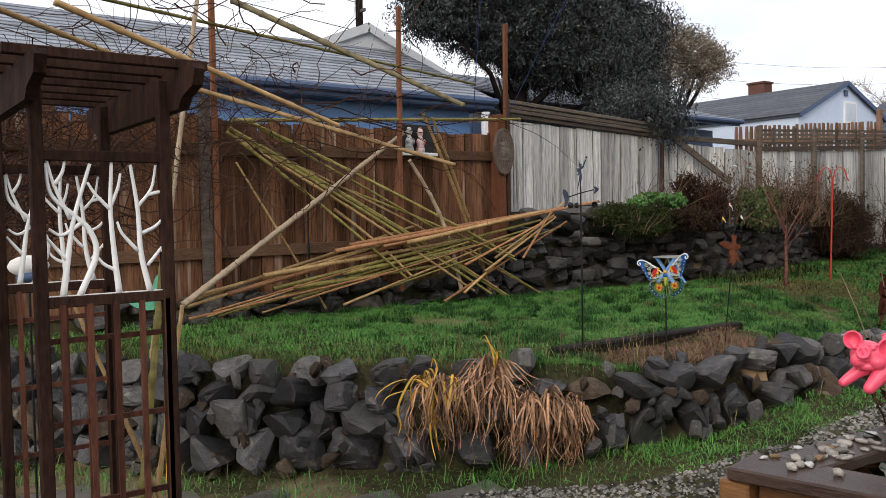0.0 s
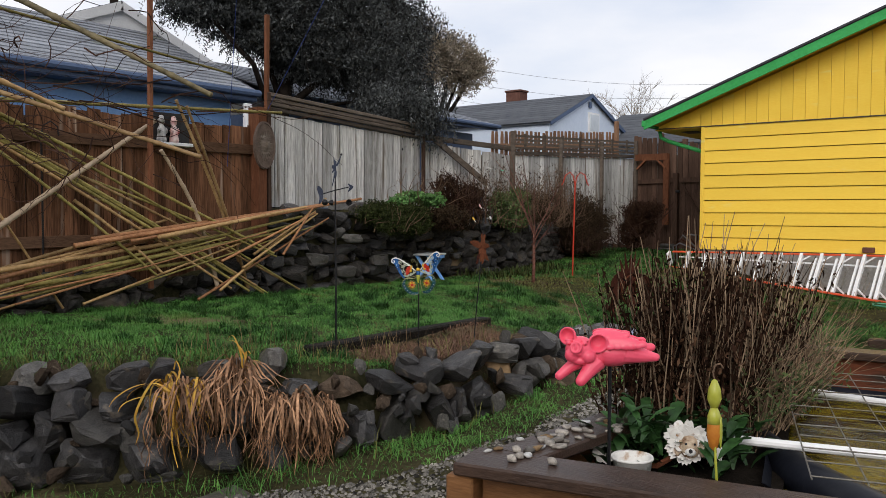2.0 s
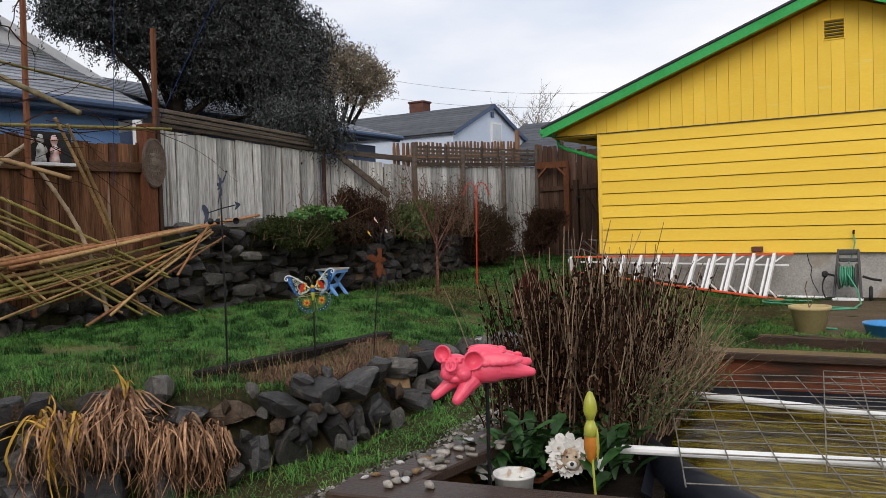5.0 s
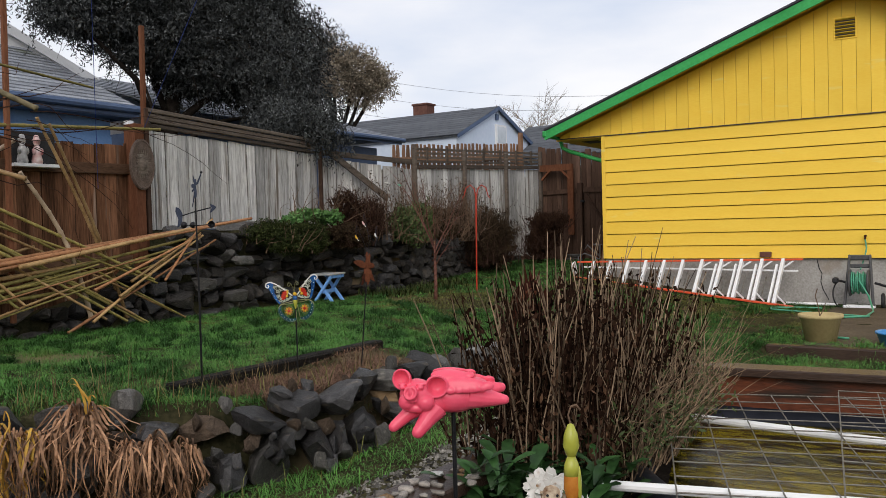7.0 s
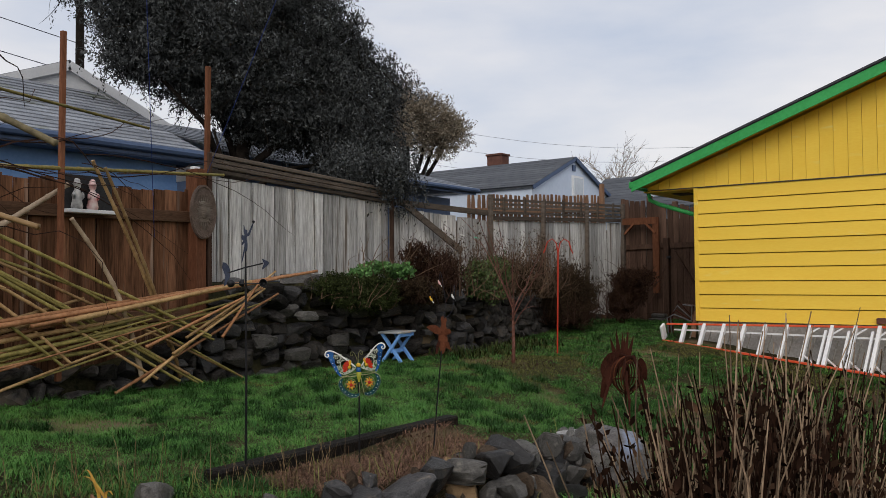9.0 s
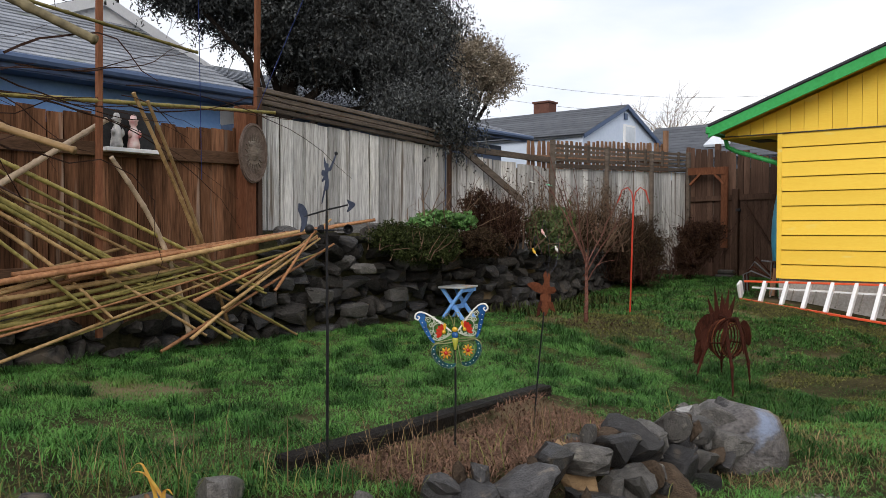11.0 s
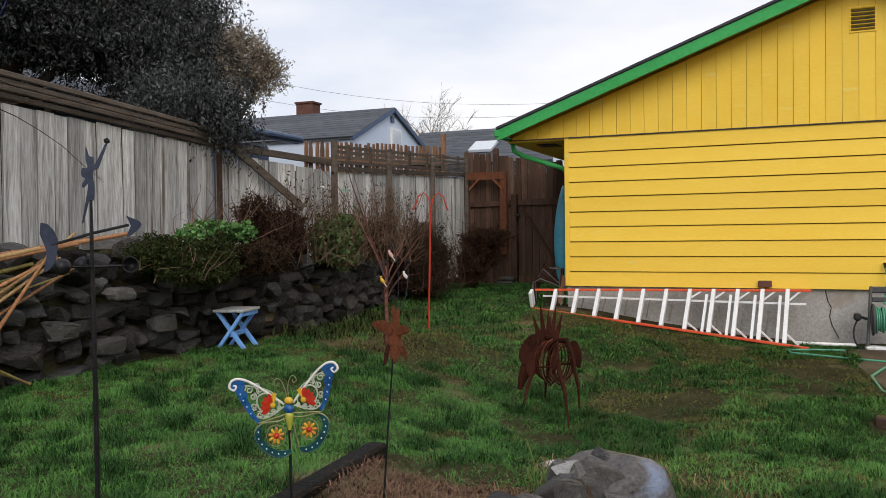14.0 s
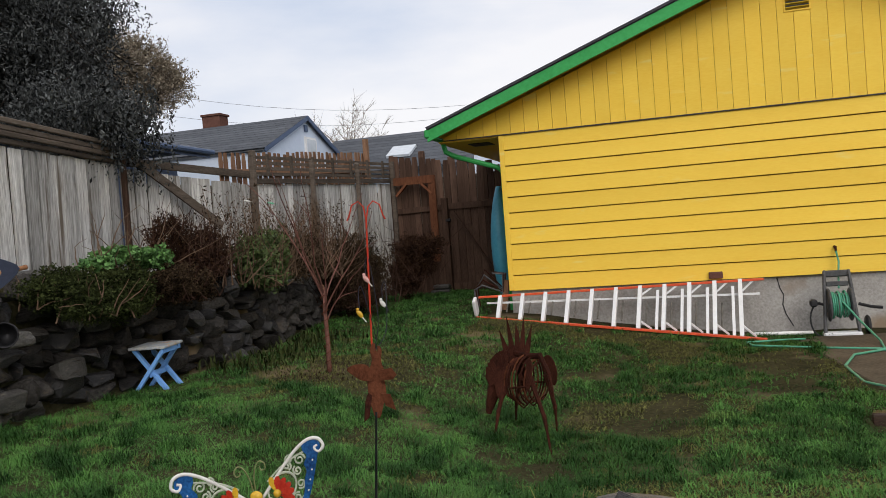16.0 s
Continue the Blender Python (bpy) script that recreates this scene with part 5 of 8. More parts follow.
for za in (8.9, 7.9):
    put("overhead_wire", Geo().tube([(-20.3, 1.0, za), (-20, -14, za + 1.4), (-19, -26, za + 1.6)], 0.014, 4), "cable", None, "thin overhead utility wire against the sky", "wire", "overhead wires")

# ---------------------------------------------------------------- trees behind the fence
rt = np.random.default_rng(21)


def lump_points(lumps, n, shell=0.45):
    """Points spread through ellipsoid lumps, denser to the outside."""
    w = np.array([a * b * c for _, (a, b, c) in lumps]) ** 0.8
    pick = rt.choice(len(lumps), n, p=w / w.sum())
    d = rt.normal(size=(n, 3))
    d /= np.linalg.norm(d, axis=1)[:, None]
    r = rt.uniform(shell, 1.0, n)[:, None] ** 0.6
    cen, rad = np.array([lumps[i][0] for i in pick]), np.array([lumps[i][1] for i in pick])
    bumpy = np.array([0.82 + 0.6 * noise.noise(Vector(q) * 2.5 + Vector((float(k), 0, 0))) for q, k in zip(d, pick)])[:, None]
    return cen + d * r * rad * bumpy


def big_tree():
    t = thing("tree", "large dark evergreen tree with drooping twigs leaning over the fence", "tree", at=(0, 0, 0))
    g = Geo().tube([(-5.9, -4.6, 0.6), (-5.9, -4.55, 2.0), (-5.95, -4.4, 3.0), (-6.1, -4.0, 4.2), (-6.2, -3.4, 5.4)], [0.24, 0.19, 0.15, 0.11, 0.06], 9)
    for a, b, c, r in (((-5.92, -4.5, 2.6), (-5.7, -5.2, 3.7), (-5.8, -6.2, 4.5), 0.09), ((-5.95, -4.4, 3.0), (-5.6, -3.6, 3.7), (-5.4, -2.2, 4.2), 0.11), ((-5.92, -4.5, 2.4), (-5.6, -3.9, 3.1), (-5.3, -3.0, 3.3), 0.09),
                       ((-5.95, -4.4, 3.2), (-6.4, -4.6, 4.6), (-6.8, -4.9, 5.8), 0.09), ((-5.9, -4.5, 2.2), (-5.6, -4.9, 3.0), (-5.5, -5.2, 3.6), 0.07)):
        g.tube([a, b, c], [r * 0.7, r * 0.5, r * 0.25], 7)
    put("trunk", g, "bark", t, smooth=True)
    lumps = [((-6.0, -5.3, 5.2), (1.1, 1.3, 0.95)), ((-6.2, -4.2, 5.9), (1.5, 1.6, 1.1)), ((-5.8, -3.1, 5.2), (1.3, 1.35, 1.2)), ((-5.6, -2.4, 4.5), (1.1, 1.15, 1.1)), ((-5.5, -1.95, 3.6), (0.75, 0.85, 0.85)),
             ((-5.9, -4.0, 4.6), (1.2, 1.3, 0.75)), ((-5.5, -3.0, 4.0), (0.9, 0.95, 0.6)), ((-6.2, -6.1, 4.95), (0.7, 0.7, 0.65)), ((-6.0, -3.0, 6.0), (1.1, 1.2, 0.8)), ((-6.0, -4.9, 4.6), (0.8, 0.7, 0.45)), ((-5.7, -2.3, 5.3), (0.9, 0.9, 0.8)), ((-5.3, -2.2, 3.1), (0.55, 0.6, 0.5)), ((-6.0, -5.7, 4.5), (0.7, 0.8, 0.4)), ((-5.8, -4.6, 4.1), (0.7, 0.6, 0.4)), ((-6.3, -6.3, 5.4), (0.7, 0.7, 0.6)), ((-6.6, -6.0, 6.2), (1.3, 1.5, 0.9)), ((-4.9, -2.95, 3.75), (0.75, 0.75, 1.0)), ((-4.6, -3.0, 3.1), (0.6, 0.75, 0.5)), ((-3.95, -3.35, 3.0), (0.55, 0.65, 0.4)), ((-6.0, -4.6, 5.0), (1.2, 1.6, 0.7)), ((-5.8, -3.6, 3.9), (0.7, 0.7, 0.45)), ((-5.9, -5.0, 4.2), (0.7, 0.8, 0.4)), ((-6.2, -3.9, 3.9), (0.6, 0.6, 0.4))]
    lumps += [((-5.8, -4.9, 4.5), (0.9, 0.8, 0.55)), ((-5.7, -4.0, 4.05), (0.9, 0.9, 0.6)), ((-5.6, -3.0, 3.95), (0.9, 0.9, 0.58)), ((-5.5, -1.7, 3.75), (0.8, 0.85, 0.8)), ((-5.6, -1.6, 4.7), (1.0, 0.9, 0.9)), ((-6.0, -6.1, 4.6), (0.8, 0.65, 0.5))]
    pts = lump_points(lumps, 330000)
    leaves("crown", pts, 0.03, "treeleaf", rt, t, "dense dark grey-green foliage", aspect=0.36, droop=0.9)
    g = Geo()
    outer = lump_points(lumps, 420, 0.9)
    for p in outer:
        tangle(g, rt, p, (rt.normal() * 0.5, rt.normal() * 0.5 - (0.4 if p[1] < -5 else -0.2), -0.7), rt.uniform(0.4, 0.8), 0.008, 0.25, 5, 3)
    put("twig_mass", g, "bark", t, kind="stuff")
    tips = []
    for p in np.concatenate([lump_points(lumps, 1300, 0.92), lump_points([q for q in lumps if q[0][0] > -5.0], 420, 0.9)]):
        bow = rt.normal(size=2) * 0.006
        for k in range(int(rt.uniform(10, 24))):
            tips.append(p + np.array([bow[0] * k + rt.normal() * 0.022, bow[1] * k + rt.normal() * 0.022, -0.024 * k]))
    for _ in range(300):
        y = -4.75 + 1.6 * rt.random() ** 0.7
        p = np.array([-2.72 + 0.2 * (y + 3.4) - 0.62 + rt.normal() * 0.13, y, 3.12 + rt.normal() * 0.12])
        ln = int(rt.uniform(12, 22 + 16 * ss((y + 4.6) / 1.2)))
        for k in range(ln):
            tips.append(p + np.array([rt.normal() * 0.03, rt.normal() * 0.03, -0.021 * k]))
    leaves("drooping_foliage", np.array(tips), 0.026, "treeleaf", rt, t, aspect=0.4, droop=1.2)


def pale_tree():
    """A half-bare tree: limbs rise into the lumps of its crown, fine twigs fill them, small leaves hang on."""
    r = np.random.default_rng(5)
    t = thing("tree", "pale olive half-bare tree behind the dark evergreen", "tree")
    crown = [((-8.6, 3.0, 5.6), (0.8, 0.85, 0.75)), ((-8.5, 4.1, 5.55), (0.75, 0.8, 0.55)), ((-8.5, 4.9, 5.2), (0.55, 0.6, 0.4)), ((-8.5, 4.2, 4.85), (0.75, 0.9, 0.42)), ((-8.7, 2.5, 4.9), (0.9, 0.9, 0.7)), ((-8.8, 3.5, 5.2), (0.9, 0.9, 0.7))]
    fork = Vector((-8.8, 3.4, 3.3))
    g = Geo().tube([(-8.9, 3.4, 0.2), (-8.85, 3.4, 1.8), tuple(fork)], [0.17, 0.13, 0.1], 8)
    for c, _ in crown:
        mid = fork.lerp(Vector(c), 0.55) + Vector((0, 0, -0.15))
        g.tube(flowing([fork, mid, Vector(c), Vector(c) + Vector((0.1, 0.25, 0.4))], 4), [0.07 - 0.0046 * k for k in range(13)], 6)
    put("trunk", g, "bark", t, smooth=True)
    g, tips = Geo(), []
    for c, rad in crown:
        c = Vector(c)
        for _ in range(190):
            d = Vector(r.normal(size=3)).normalized()
            p = c + Vector([d[k] * rad[k] for k in range(3)]) * r.uniform(0.1, 0.65)
            pts = tangle(g, r, p, (d.x, d.y, d.z + 0.45), r.uniform(0.3, 0.6), 0.009, 0.25, 6, 3)
            tips += pts[2:]
            for q in pts[2:5]:
                tips += tangle(g, r, q, (r.normal(), r.normal(), r.uniform(0, 0.9)), r.uniform(0.12, 0.28), 0.005, 0.3, 4, 3)[1:]
    put("branchwork", g, "twigpale", t, "fine grey-brown twigs")
    pts = np.array([tuple(q) for q in tips])
    n = 26000
    leaves("crown", pts[r.integers(0, len(pts), n)] + r.normal(size=(n, 3)) * 0.03, 0.027, "tree2leaf", r, t, aspect=0.6)


def bare_tree():
    """A leafless tree whose fine twigs fan up against the sky."""
    r = np.random.default_rng(6)
    t = thing("tree", "leafless tree behind the far roofs", "tree")
    g = Geo().tube([(-9.5, 17.2, 0.0), (-9.5, 17.2, 2.6), (-9.5, 17.2, 4.4)], [0.14, 0.11, 0.07], 7)
    for k in range(15):
        a = -1.25 + 2.5 * k / 14
        pts = tangle(g, r, (-9.5, 17.2, r.uniform(3.7, 4.6)), (math.sin(a) * 1.0, r.normal() * 0.5, 0.5 + math.cos(a)), r.uniform(1.6, 2.4), 0.018, 0.1, 8, 5, -0.02)
        for q in pts[2:]:
            for _ in range(3):
                side_pts = tangle(g, r, q, (math.sin(a) + r.normal() * 0.7, r.normal() * 0.5, 0.9), r.uniform(0.35, 0.8), 0.0085, 0.14, 5, 4)
                tangle(g, r, side_pts[2], (math.sin(a) + r.normal(), r.normal() * 0.5, 0.8), r.uniform(0.2, 0.4), 0.006, 0.14, 4, 3)
    put("branchwork", g, "twigpale", t)


big_tree()
pale_tree()
bare_tree()

# ---------------------------------------------------------------- grass, mulch, paving
rg = np.random.default_rng(31)


def in_bed(x, y):
    """The mulched bed between the timber and the front wall."""
    edge = 1.03 - 0.18 * (y + 10.24) / 2.45 + 0.075
    return edge < x < edge + 0.62 + 0.25 * ss((y + 9.9) / 0.8) and -10.0 < y < -7.95


def scatter(n, x0, x1, y0, y1, test):
    out = []
    for x, y in zip(rg.uniform(x0, x1, n), rg.uniform(y0, y1, n)):
        if test(x, y):
            out.append((x, y, ground_z(x, y) - 0.005))
    return np.array(out)


def patch(x, y, s=0.9):
    return noise.noise(Vector((x * s, y * s, 7.0)))


def on_lawn(x, y):
    f = side(FRONT, x, y)[0]
    if not (f > 0.22 or y > -7.5) or side(UPPER, x, y)[0] > -0.08 or in_bed(x, y):
        return False
    if y > -0.35 and x > -0.3:
        return False
    if -10.3 < y < -7.75 and abs(x - 1.03 + 0.18 * (y + 10.24) / 2.45) < 0.085:
        return False
    if x > 3.72 and (-0.6 > y > -4.5):
        return False
    bare = patch(x, y, 1.1) + 0.5 * patch(x, y, 3.0)
    if x > 0.8 and y > -7.0 and bare > 0.28:
        return rg.random() < 0.12
    return True


def tuft_height(p, lo, hi):
    k = np.array([0.42 + 1.5 * max(0.0, patch(x, y, 3.4) + 0.1) + 1.1 * max(0.0, patch(x + 9.0, y, 7.5)) for x, y, _ in p])
    return rg.uniform(lo, hi, len(p)) * k


def dry_ground(x, y):
    """Where the turf is thin and yellow: round the sapling, by the horse and under the ladder."""
    a = math.exp(-((x + 0.9) / 0.95) ** 2 - ((y + 3.8) / 1.0) ** 2) + 0.9 * math.exp(-((x - 2.1) / 0.7) ** 2 - ((y + 4.4) / 0.7) ** 2) + 0.9 * math.exp(-((x - 2.5) / 0.9) ** 2 - ((y + 6.7) / 0.6) ** 2) + 0.9 * math.exp(-((y + 0.9 + 0.75 * max(0, x - 1.2)) / 0.7) ** 2) * (x > -0.3)
    return a + 0.7 * patch(x, y, 1.7) + 0.75 * patch(x, y, 4.3)


def tufts(n, x0, x1, y0, y1, each, radius):
    """Roots gathered in clumps, with the height factor of their clump."""
    out, k = [], []
    for x, y in zip(rg.uniform(x0, x1, n), rg.uniform(y0, y1, n)):
        if patch(x, y, 1.3) + 0.5 * patch(x, y, 4.0) < -0.12 or dry_ground(x, y) > 0.5 or not on_lawn(x, y):
            continue
        r, h = radius * rg.uniform(0.6, 1.5), rg.uniform(0.7, 1.35)
        for a, b in rg.normal(size=(int(each * rg.uniform(0.6, 1.4)), 2)) * r:
            if on_lawn(x + a, y + b):
                out.append((x + a, y + b, ground_z(x + a, y + b) - 0.005))
                k.append(h * math.exp(-0.25 * (a * a + b * b) / (r * r)))
    return np.array(out), np.array(k)


def lush(x, y):
    thin = 0.3 * ss((x - 1.0) / 0.8) * ss((y + 8.0) / 1.0) * (1 - ss((y + 2.5) / 1.5))
    return on_lawn(x, y) and rg.random() > max(thin + 0.3 * thin * patch(x, y, 2.4), 1.15 * ss(dry_ground(x, y) / 0.75))


def near_house(x, y):
    return max(ss((x - 0.6) / 1.2) * ss((y + 8.2) / 1.2), 0.75 * ss((y + 5.5) / 1.5))


def split(p):
    """Parts the roots between the open lawn and the darker lawn by the house."""
    k = np.array([rg.random() < near_house(a, b) for a, b, _ in p])
    return p[~k], p[k]


p, q = split(scatter(225000, -2.9, 3.6, -10.8, -4.5, lush))
blades("lawn_grass", q, tuft_height(q, 0.03, 0.075), rg.uniform(0.0012, 0.0026, len(q)), 2.0, "grassmid", "thin dark lawn grass beside the house", "grass", rg)
blades("lawn_grass", p, tuft_height(p, 0.03, 0.075), rg.uniform(0.001, 0.0024, len(p)), 2.0, "grass", "short wet green lawn grass", "grass", rg)
p, k = tufts(1050, -2.9, 3.6, -10.8, -4.5, 85, 0.05)
blades("grass_tufts", p, rg.uniform(0.075, 0.14, len(p)) * k, rg.uniform(0.0015, 0.0032, len(p)), 1.7, "grassdark", "dark coarse tufts in the lawn", "grass", rg)
p, q = split(scatter(110000, -3.0, 4.3, -4.5, 3.1, lush))
blades("lawn_grass", q, tuft_height(q, 0.03, 0.075), rg.uniform(0.003, 0.0055, len(q)), 2.0, "grassmid", "dark lawn grass running up to the house", "grass", rg)
blades("lawn_grass", p, tuft_height(p, 0.03, 0.08), rg.uniform(0.003, 0.0055, len(p)), 2.0, "grass", "green lawn grass running up to the house", "grass", rg)
p, k = tufts(640, -3.0, 4.3, -4.5, 3.1, 38, 0.065)
blades("grass_tufts", p, rg.uniform(0.07, 0.12, len(p)) * k, rg.uniform(0.003, 0.0055, len(p)), 1.7, "grassdark", "dark coarse tufts in the lawn by the house", "grass", rg)
p, k = tufts(1500, 0.5, 4.0, -8.0, 0.0, 34, 0.055)
keep = np.array([rg.random() < near_house(a, b) for a, b, _ in p])
p, k = p[keep], k[keep]
blades("grass_tufts", p, rg.uniform(0.05, 0.1, len(p)) * k, rg.uniform(0.002, 0.0045, len(p)), 1.8, "grassdark", "dark coarse tufts in the thin lawn by the house", "grass", rg)
p = scatter(80000, -2.6, 4.2, -7.4, 0.0, lambda x, y: dry_ground(x, y) > 0.35 and on_lawn(x, y))
blades("thin_turf", p, rg.uniform(0.015, 0.055, len(p)), rg.uniform(0.002, 0.0045, len(p)), 2.4, "strawgreen", "thin yellowed turf on bare soil", "grass", rg)
p = scatter(64000, -6.5, 2.0, -15.5, -10.4, on_lawn)
worn = np.array([rg.random() < ss((1.15 - side(FRONT, a, b)[0]) / 0.9 + 0.5 * patch(a, b, 1.6)) for a, b, _ in p])
q, p = p[worn], p[~worn]
blades("lawn_grass", p, tuft_height(p, 0.04, 0.11), rg.uniform(0.0016, 0.004, len(p)), 1.8, "grass", "green grass above the stone wall", "grass", rg)
blades("lawn_grass", q[::2], tuft_height(q[::2], 0.05, 0.16), rg.uniform(0.0015, 0.004, len(q[::2])), 1.6, "grassmid", "thin dark grass at the edge of the stone wall", "grass", rg)
blades("thin_turf", q[1::3], tuft_height(q[1::3], 0.05, 0.2), rg.uniform(0.0012, 0.003, len(q[1::3])), 2.0, "strawgreen", "yellowed grass at the edge of the stone wall", "grass", rg)
p = scatter(60000, 1.6, 6.0, -10.5, -3.9, lambda x, y: side(FRONT, x, y)[0] < -0.02 and not (x > 3.85 and y < -9.2) and (y > -8.2 or side(FRONT, x, y)[0] > -0.58))
blades("lower_grass", p, tuft_height(p, 0.03, 0.085), rg.uniform(0.0014, 0.0034, len(p)), 1.9, "grass", "green grass along the foot of the wall", "grass", rg)
p = scatter(15000, -1.6, 2.4, -13.6, -9.0, lambda x, y: -0.55 < side(FRONT, x, y)[0] < -0.12)
blades("lower_grass", p, tuft_height(p, 0.04, 0.12), rg.uniform(0.0015, 0.0035, len(p)), 1.5, "grass", "rough grass at the wall base", "grass", rg)
p = scatter(2800, -2.0, 2.2, -13.6, -7.6, lambda x, y: 0.12 < side(FRONT, x, y)[0] < 0.55 or -0.5 < side(FRONT, x, y)[0] < -0.1)
blades("dry_grass", p, rg.uniform(0.08, 0.3, len(p)), rg.uniform(0.0015, 0.003, len(p)), 1.3, "strawgreen", "dry yellowed grass along the stone wall", "dry grass", rg)
p = scatter(800, 0.3, 2.0, -11.3, -8.6, lambda x, y: 0.15 < side(FRONT, x, y)[0] < 0.8 and patch(x, y, 2.0) > -0.05)
blades("dry_stalks", p, rg.uniform(0.15, 0.42, len(p)), rg.uniform(0.001, 0.002, len(p)), 0.9, "straw", "pale dry grass stalks by the planting bed", "dry grass", rg)
p = scatter(17000, 0.9, 2.2, -10.2, -7.9, in_bed)
p[:, 2] += 0.01
blades("mulch", p, rg.uniform(0.02, 0.07, len(p)), rg.uniform(0.0015, 0.004, len(p)), 3.0, "mulch", "reddish dry mulch in the planting bed", "mulch", rg, bend=0.3)
p = scatter(1500, 1.5, 3.0, -8.2, -6.9, lambda x, y: 0.2 < math.hypot(x - 2.3, (y + 7.6)) < 0.62)
blades("dry_grass", p, rg.uniform(0.04, 0.13, len(p)), rg.uniform(0.0015, 0.003, len(p)), 2.8, "straw", "dry straw round the boulder", "dry grass", rg)

# paving in front of the wall
paving = thing("patio", "damp uneven flagstone paving", "patio", kind="structure")


def paved(x, y):
    return side(FRONT, x, y)[0] < -0.55 and y < -11.2 and not (x > 3.8 and y > -12.5)


n = 0
for i in range(16):
    for j in range(18):
        cx, cy = -1.2 + 0.48 * i + 0.12 * (j % 2), -17.0 + 0.46 * j
        if not paved(cx, cy):
            continue
        hw, hh = 0.215, 0.205
        q = []
        for ax, ay in ((-hw, -hh), (0.02, -hh), (hw, -hh), (hw, 0.03), (hw, hh), (-0.03, hh), (-hw, hh), (-hw, -0.02)):
            q.append((cx + ax + rg.normal() * 0.022, cy + ay + rg.normal() * 0.022))
        z = low_z(cx, cy) - 0.008 + rg.normal() * 0.004
        put("flagstone", Geo().plate(q, 0.06, Matrix.Translation((0, 0, z))), "flagstone", paving)
g = Geo()
for x, y in zip(rg.uniform(1.6, 3.9, 26000), rg.uniform(-12.4, -8.0, 26000)):
    d = side(FRONT, x, y)[0]
    if d < -0.54 + 0.1 * patch(x, y, 2.0) and not (x > 3.8 and y > -12.3):
        r = rg.uniform(0.007, 0.017) * (1.7 if rg.random() < 0.05 else 1)
        g.add([(-r, -0.3 * r, 0), (0.2 * r, -r, 0), (r, 0.2 * r, 0), (-0.1 * r, r, 0), (-0.4 * r, 0, r * 0.75), (0.4 * r, 0.1 * r, r * 0.7)], [(0, 1, 5, 4), (1, 2, 5), (2, 3, 4, 5), (3, 0, 4)], pose(x, y, ground_z(x, y) + (0.03 if paved(x, y) else 0.0), 0, 0, rg.uniform(0, 360)))
put("gravel", g, "gravel", None, "loose pale gravel and pebbles along the paving", "gravel", kind="stuff")

# dried iris clump hanging over the wall
t = thing("iris_clump", "dried brown iris clump hanging over the stone wall", "plant", at=(1.4, -11.1, 0.08))


def strap(geo, r, pts, width):
    """A twisted ribbon of leaf along a line."""
    along_, away = Vector((0.6, 0.8, 0)), Vector((0.8, -0.6, 0))
    line = flowing(pts, 3)
    turn, spin, k = r.uniform(-0.9, 0.9), r.uniform(-1.8, 1.8), len(geo.v)
    for i, p in enumerate(line):
        q = i / (len(line) - 1)
        w = (along_ * math.cos(turn + q * spin) + away * math.sin(turn + q * spin)) * width * (1 - 0.85 * q ** 2.5)
        geo.v += [tuple(Vector(p) - w), tuple(Vector(p) + w)]
    geo.f += [(k + 2 * i, k + 2 * i + 1, k + 2 * i + 3, k + 2 * i + 2) for i in range(len(line) - 1)]


def drape(geo, r, s, z, out, rise, over, fall, drift, width):
    """A dead leaf that rises a little, folds over the edge of the wall and hangs, its tip curling: s along the wall, z up."""
    along_, away = Vector((0.6, 0.8, 0)), Vector((0.8, -0.6, 0))
    p0 = along_ * s + away * out + Vector((0, 0, z))

    def at_(d, o, h):
        return p0 + along_ * d + away * o + Vector((0, 0, h))
    curl, sway = r.normal() * 0.035, r.normal() * 0.025
    strap(geo, r, [p0, at_(drift * 0.3, over * 0.45, rise), at_(drift * 0.75, over * 0.95, rise * 0.5 - 0.03), at_(drift + sway, over * 1.15 + 0.02, -fall * 0.42),
                   at_(drift * 1.1 - sway * 0.4, over * 1.05, -fall * 0.78), at_(drift * 1.15 + curl, over + 0.02 + abs(curl), -fall)], width)


ri = np.random.default_rng(8)
g, gy_ = Geo(), Geo()
# mops of leaves, each from one crown: place along the wall, height, longest fall, leaves
for s0, z0, fall, count in ((-0.47, 0.04, 0.42, 18), (-0.4, 0.08, 0.46, 20), (-0.34, 0.05, 0.3, 12), (-0.27, 0.06, 0.3, 14), (-0.21, 0.08, 0.36, 14), (-0.16, 0.1, 0.5, 26), (-0.09, 0.12, 0.44, 20), (-0.02, 0.13, 0.2, 16), (0.03, 0.05, 0.36, 14), (0.07, 0.0, 0.36, 16), (0.12, -0.06, 0.34, 24), (0.18, -0.01, 0.42, 28),
                           (0.24, -0.08, 0.36, 26), (0.3, -0.03, 0.42, 30), (0.36, -0.1, 0.34, 26), (0.42, -0.06, 0.38, 28), (0.47, -0.13, 0.28, 24), (0.53, -0.1, 0.3, 22)):
    out = -0.1 + ri.uniform(-0.06, 0.08)
    for _ in range(count):
        drape(g, ri, s0 + ri.normal() * 0.016, z0 + ri.normal() * 0.016, out + ri.normal() * 0.012, ri.uniform(0.01, 0.09), ri.uniform(0.03, 0.2), fall * ri.uniform(0.35, 1.05), ri.normal() * 0.065, ri.uniform(0.003, 0.008))
for _ in range(26):
    drape(g, ri, -0.03 + ri.normal() * 0.02, 0.14, -0.1, ri.uniform(0.05, 0.16), ri.uniform(0.02, 0.12), ri.uniform(0.0, 0.2), ri.normal() * 0.14, ri.uniform(0.004, 0.008))
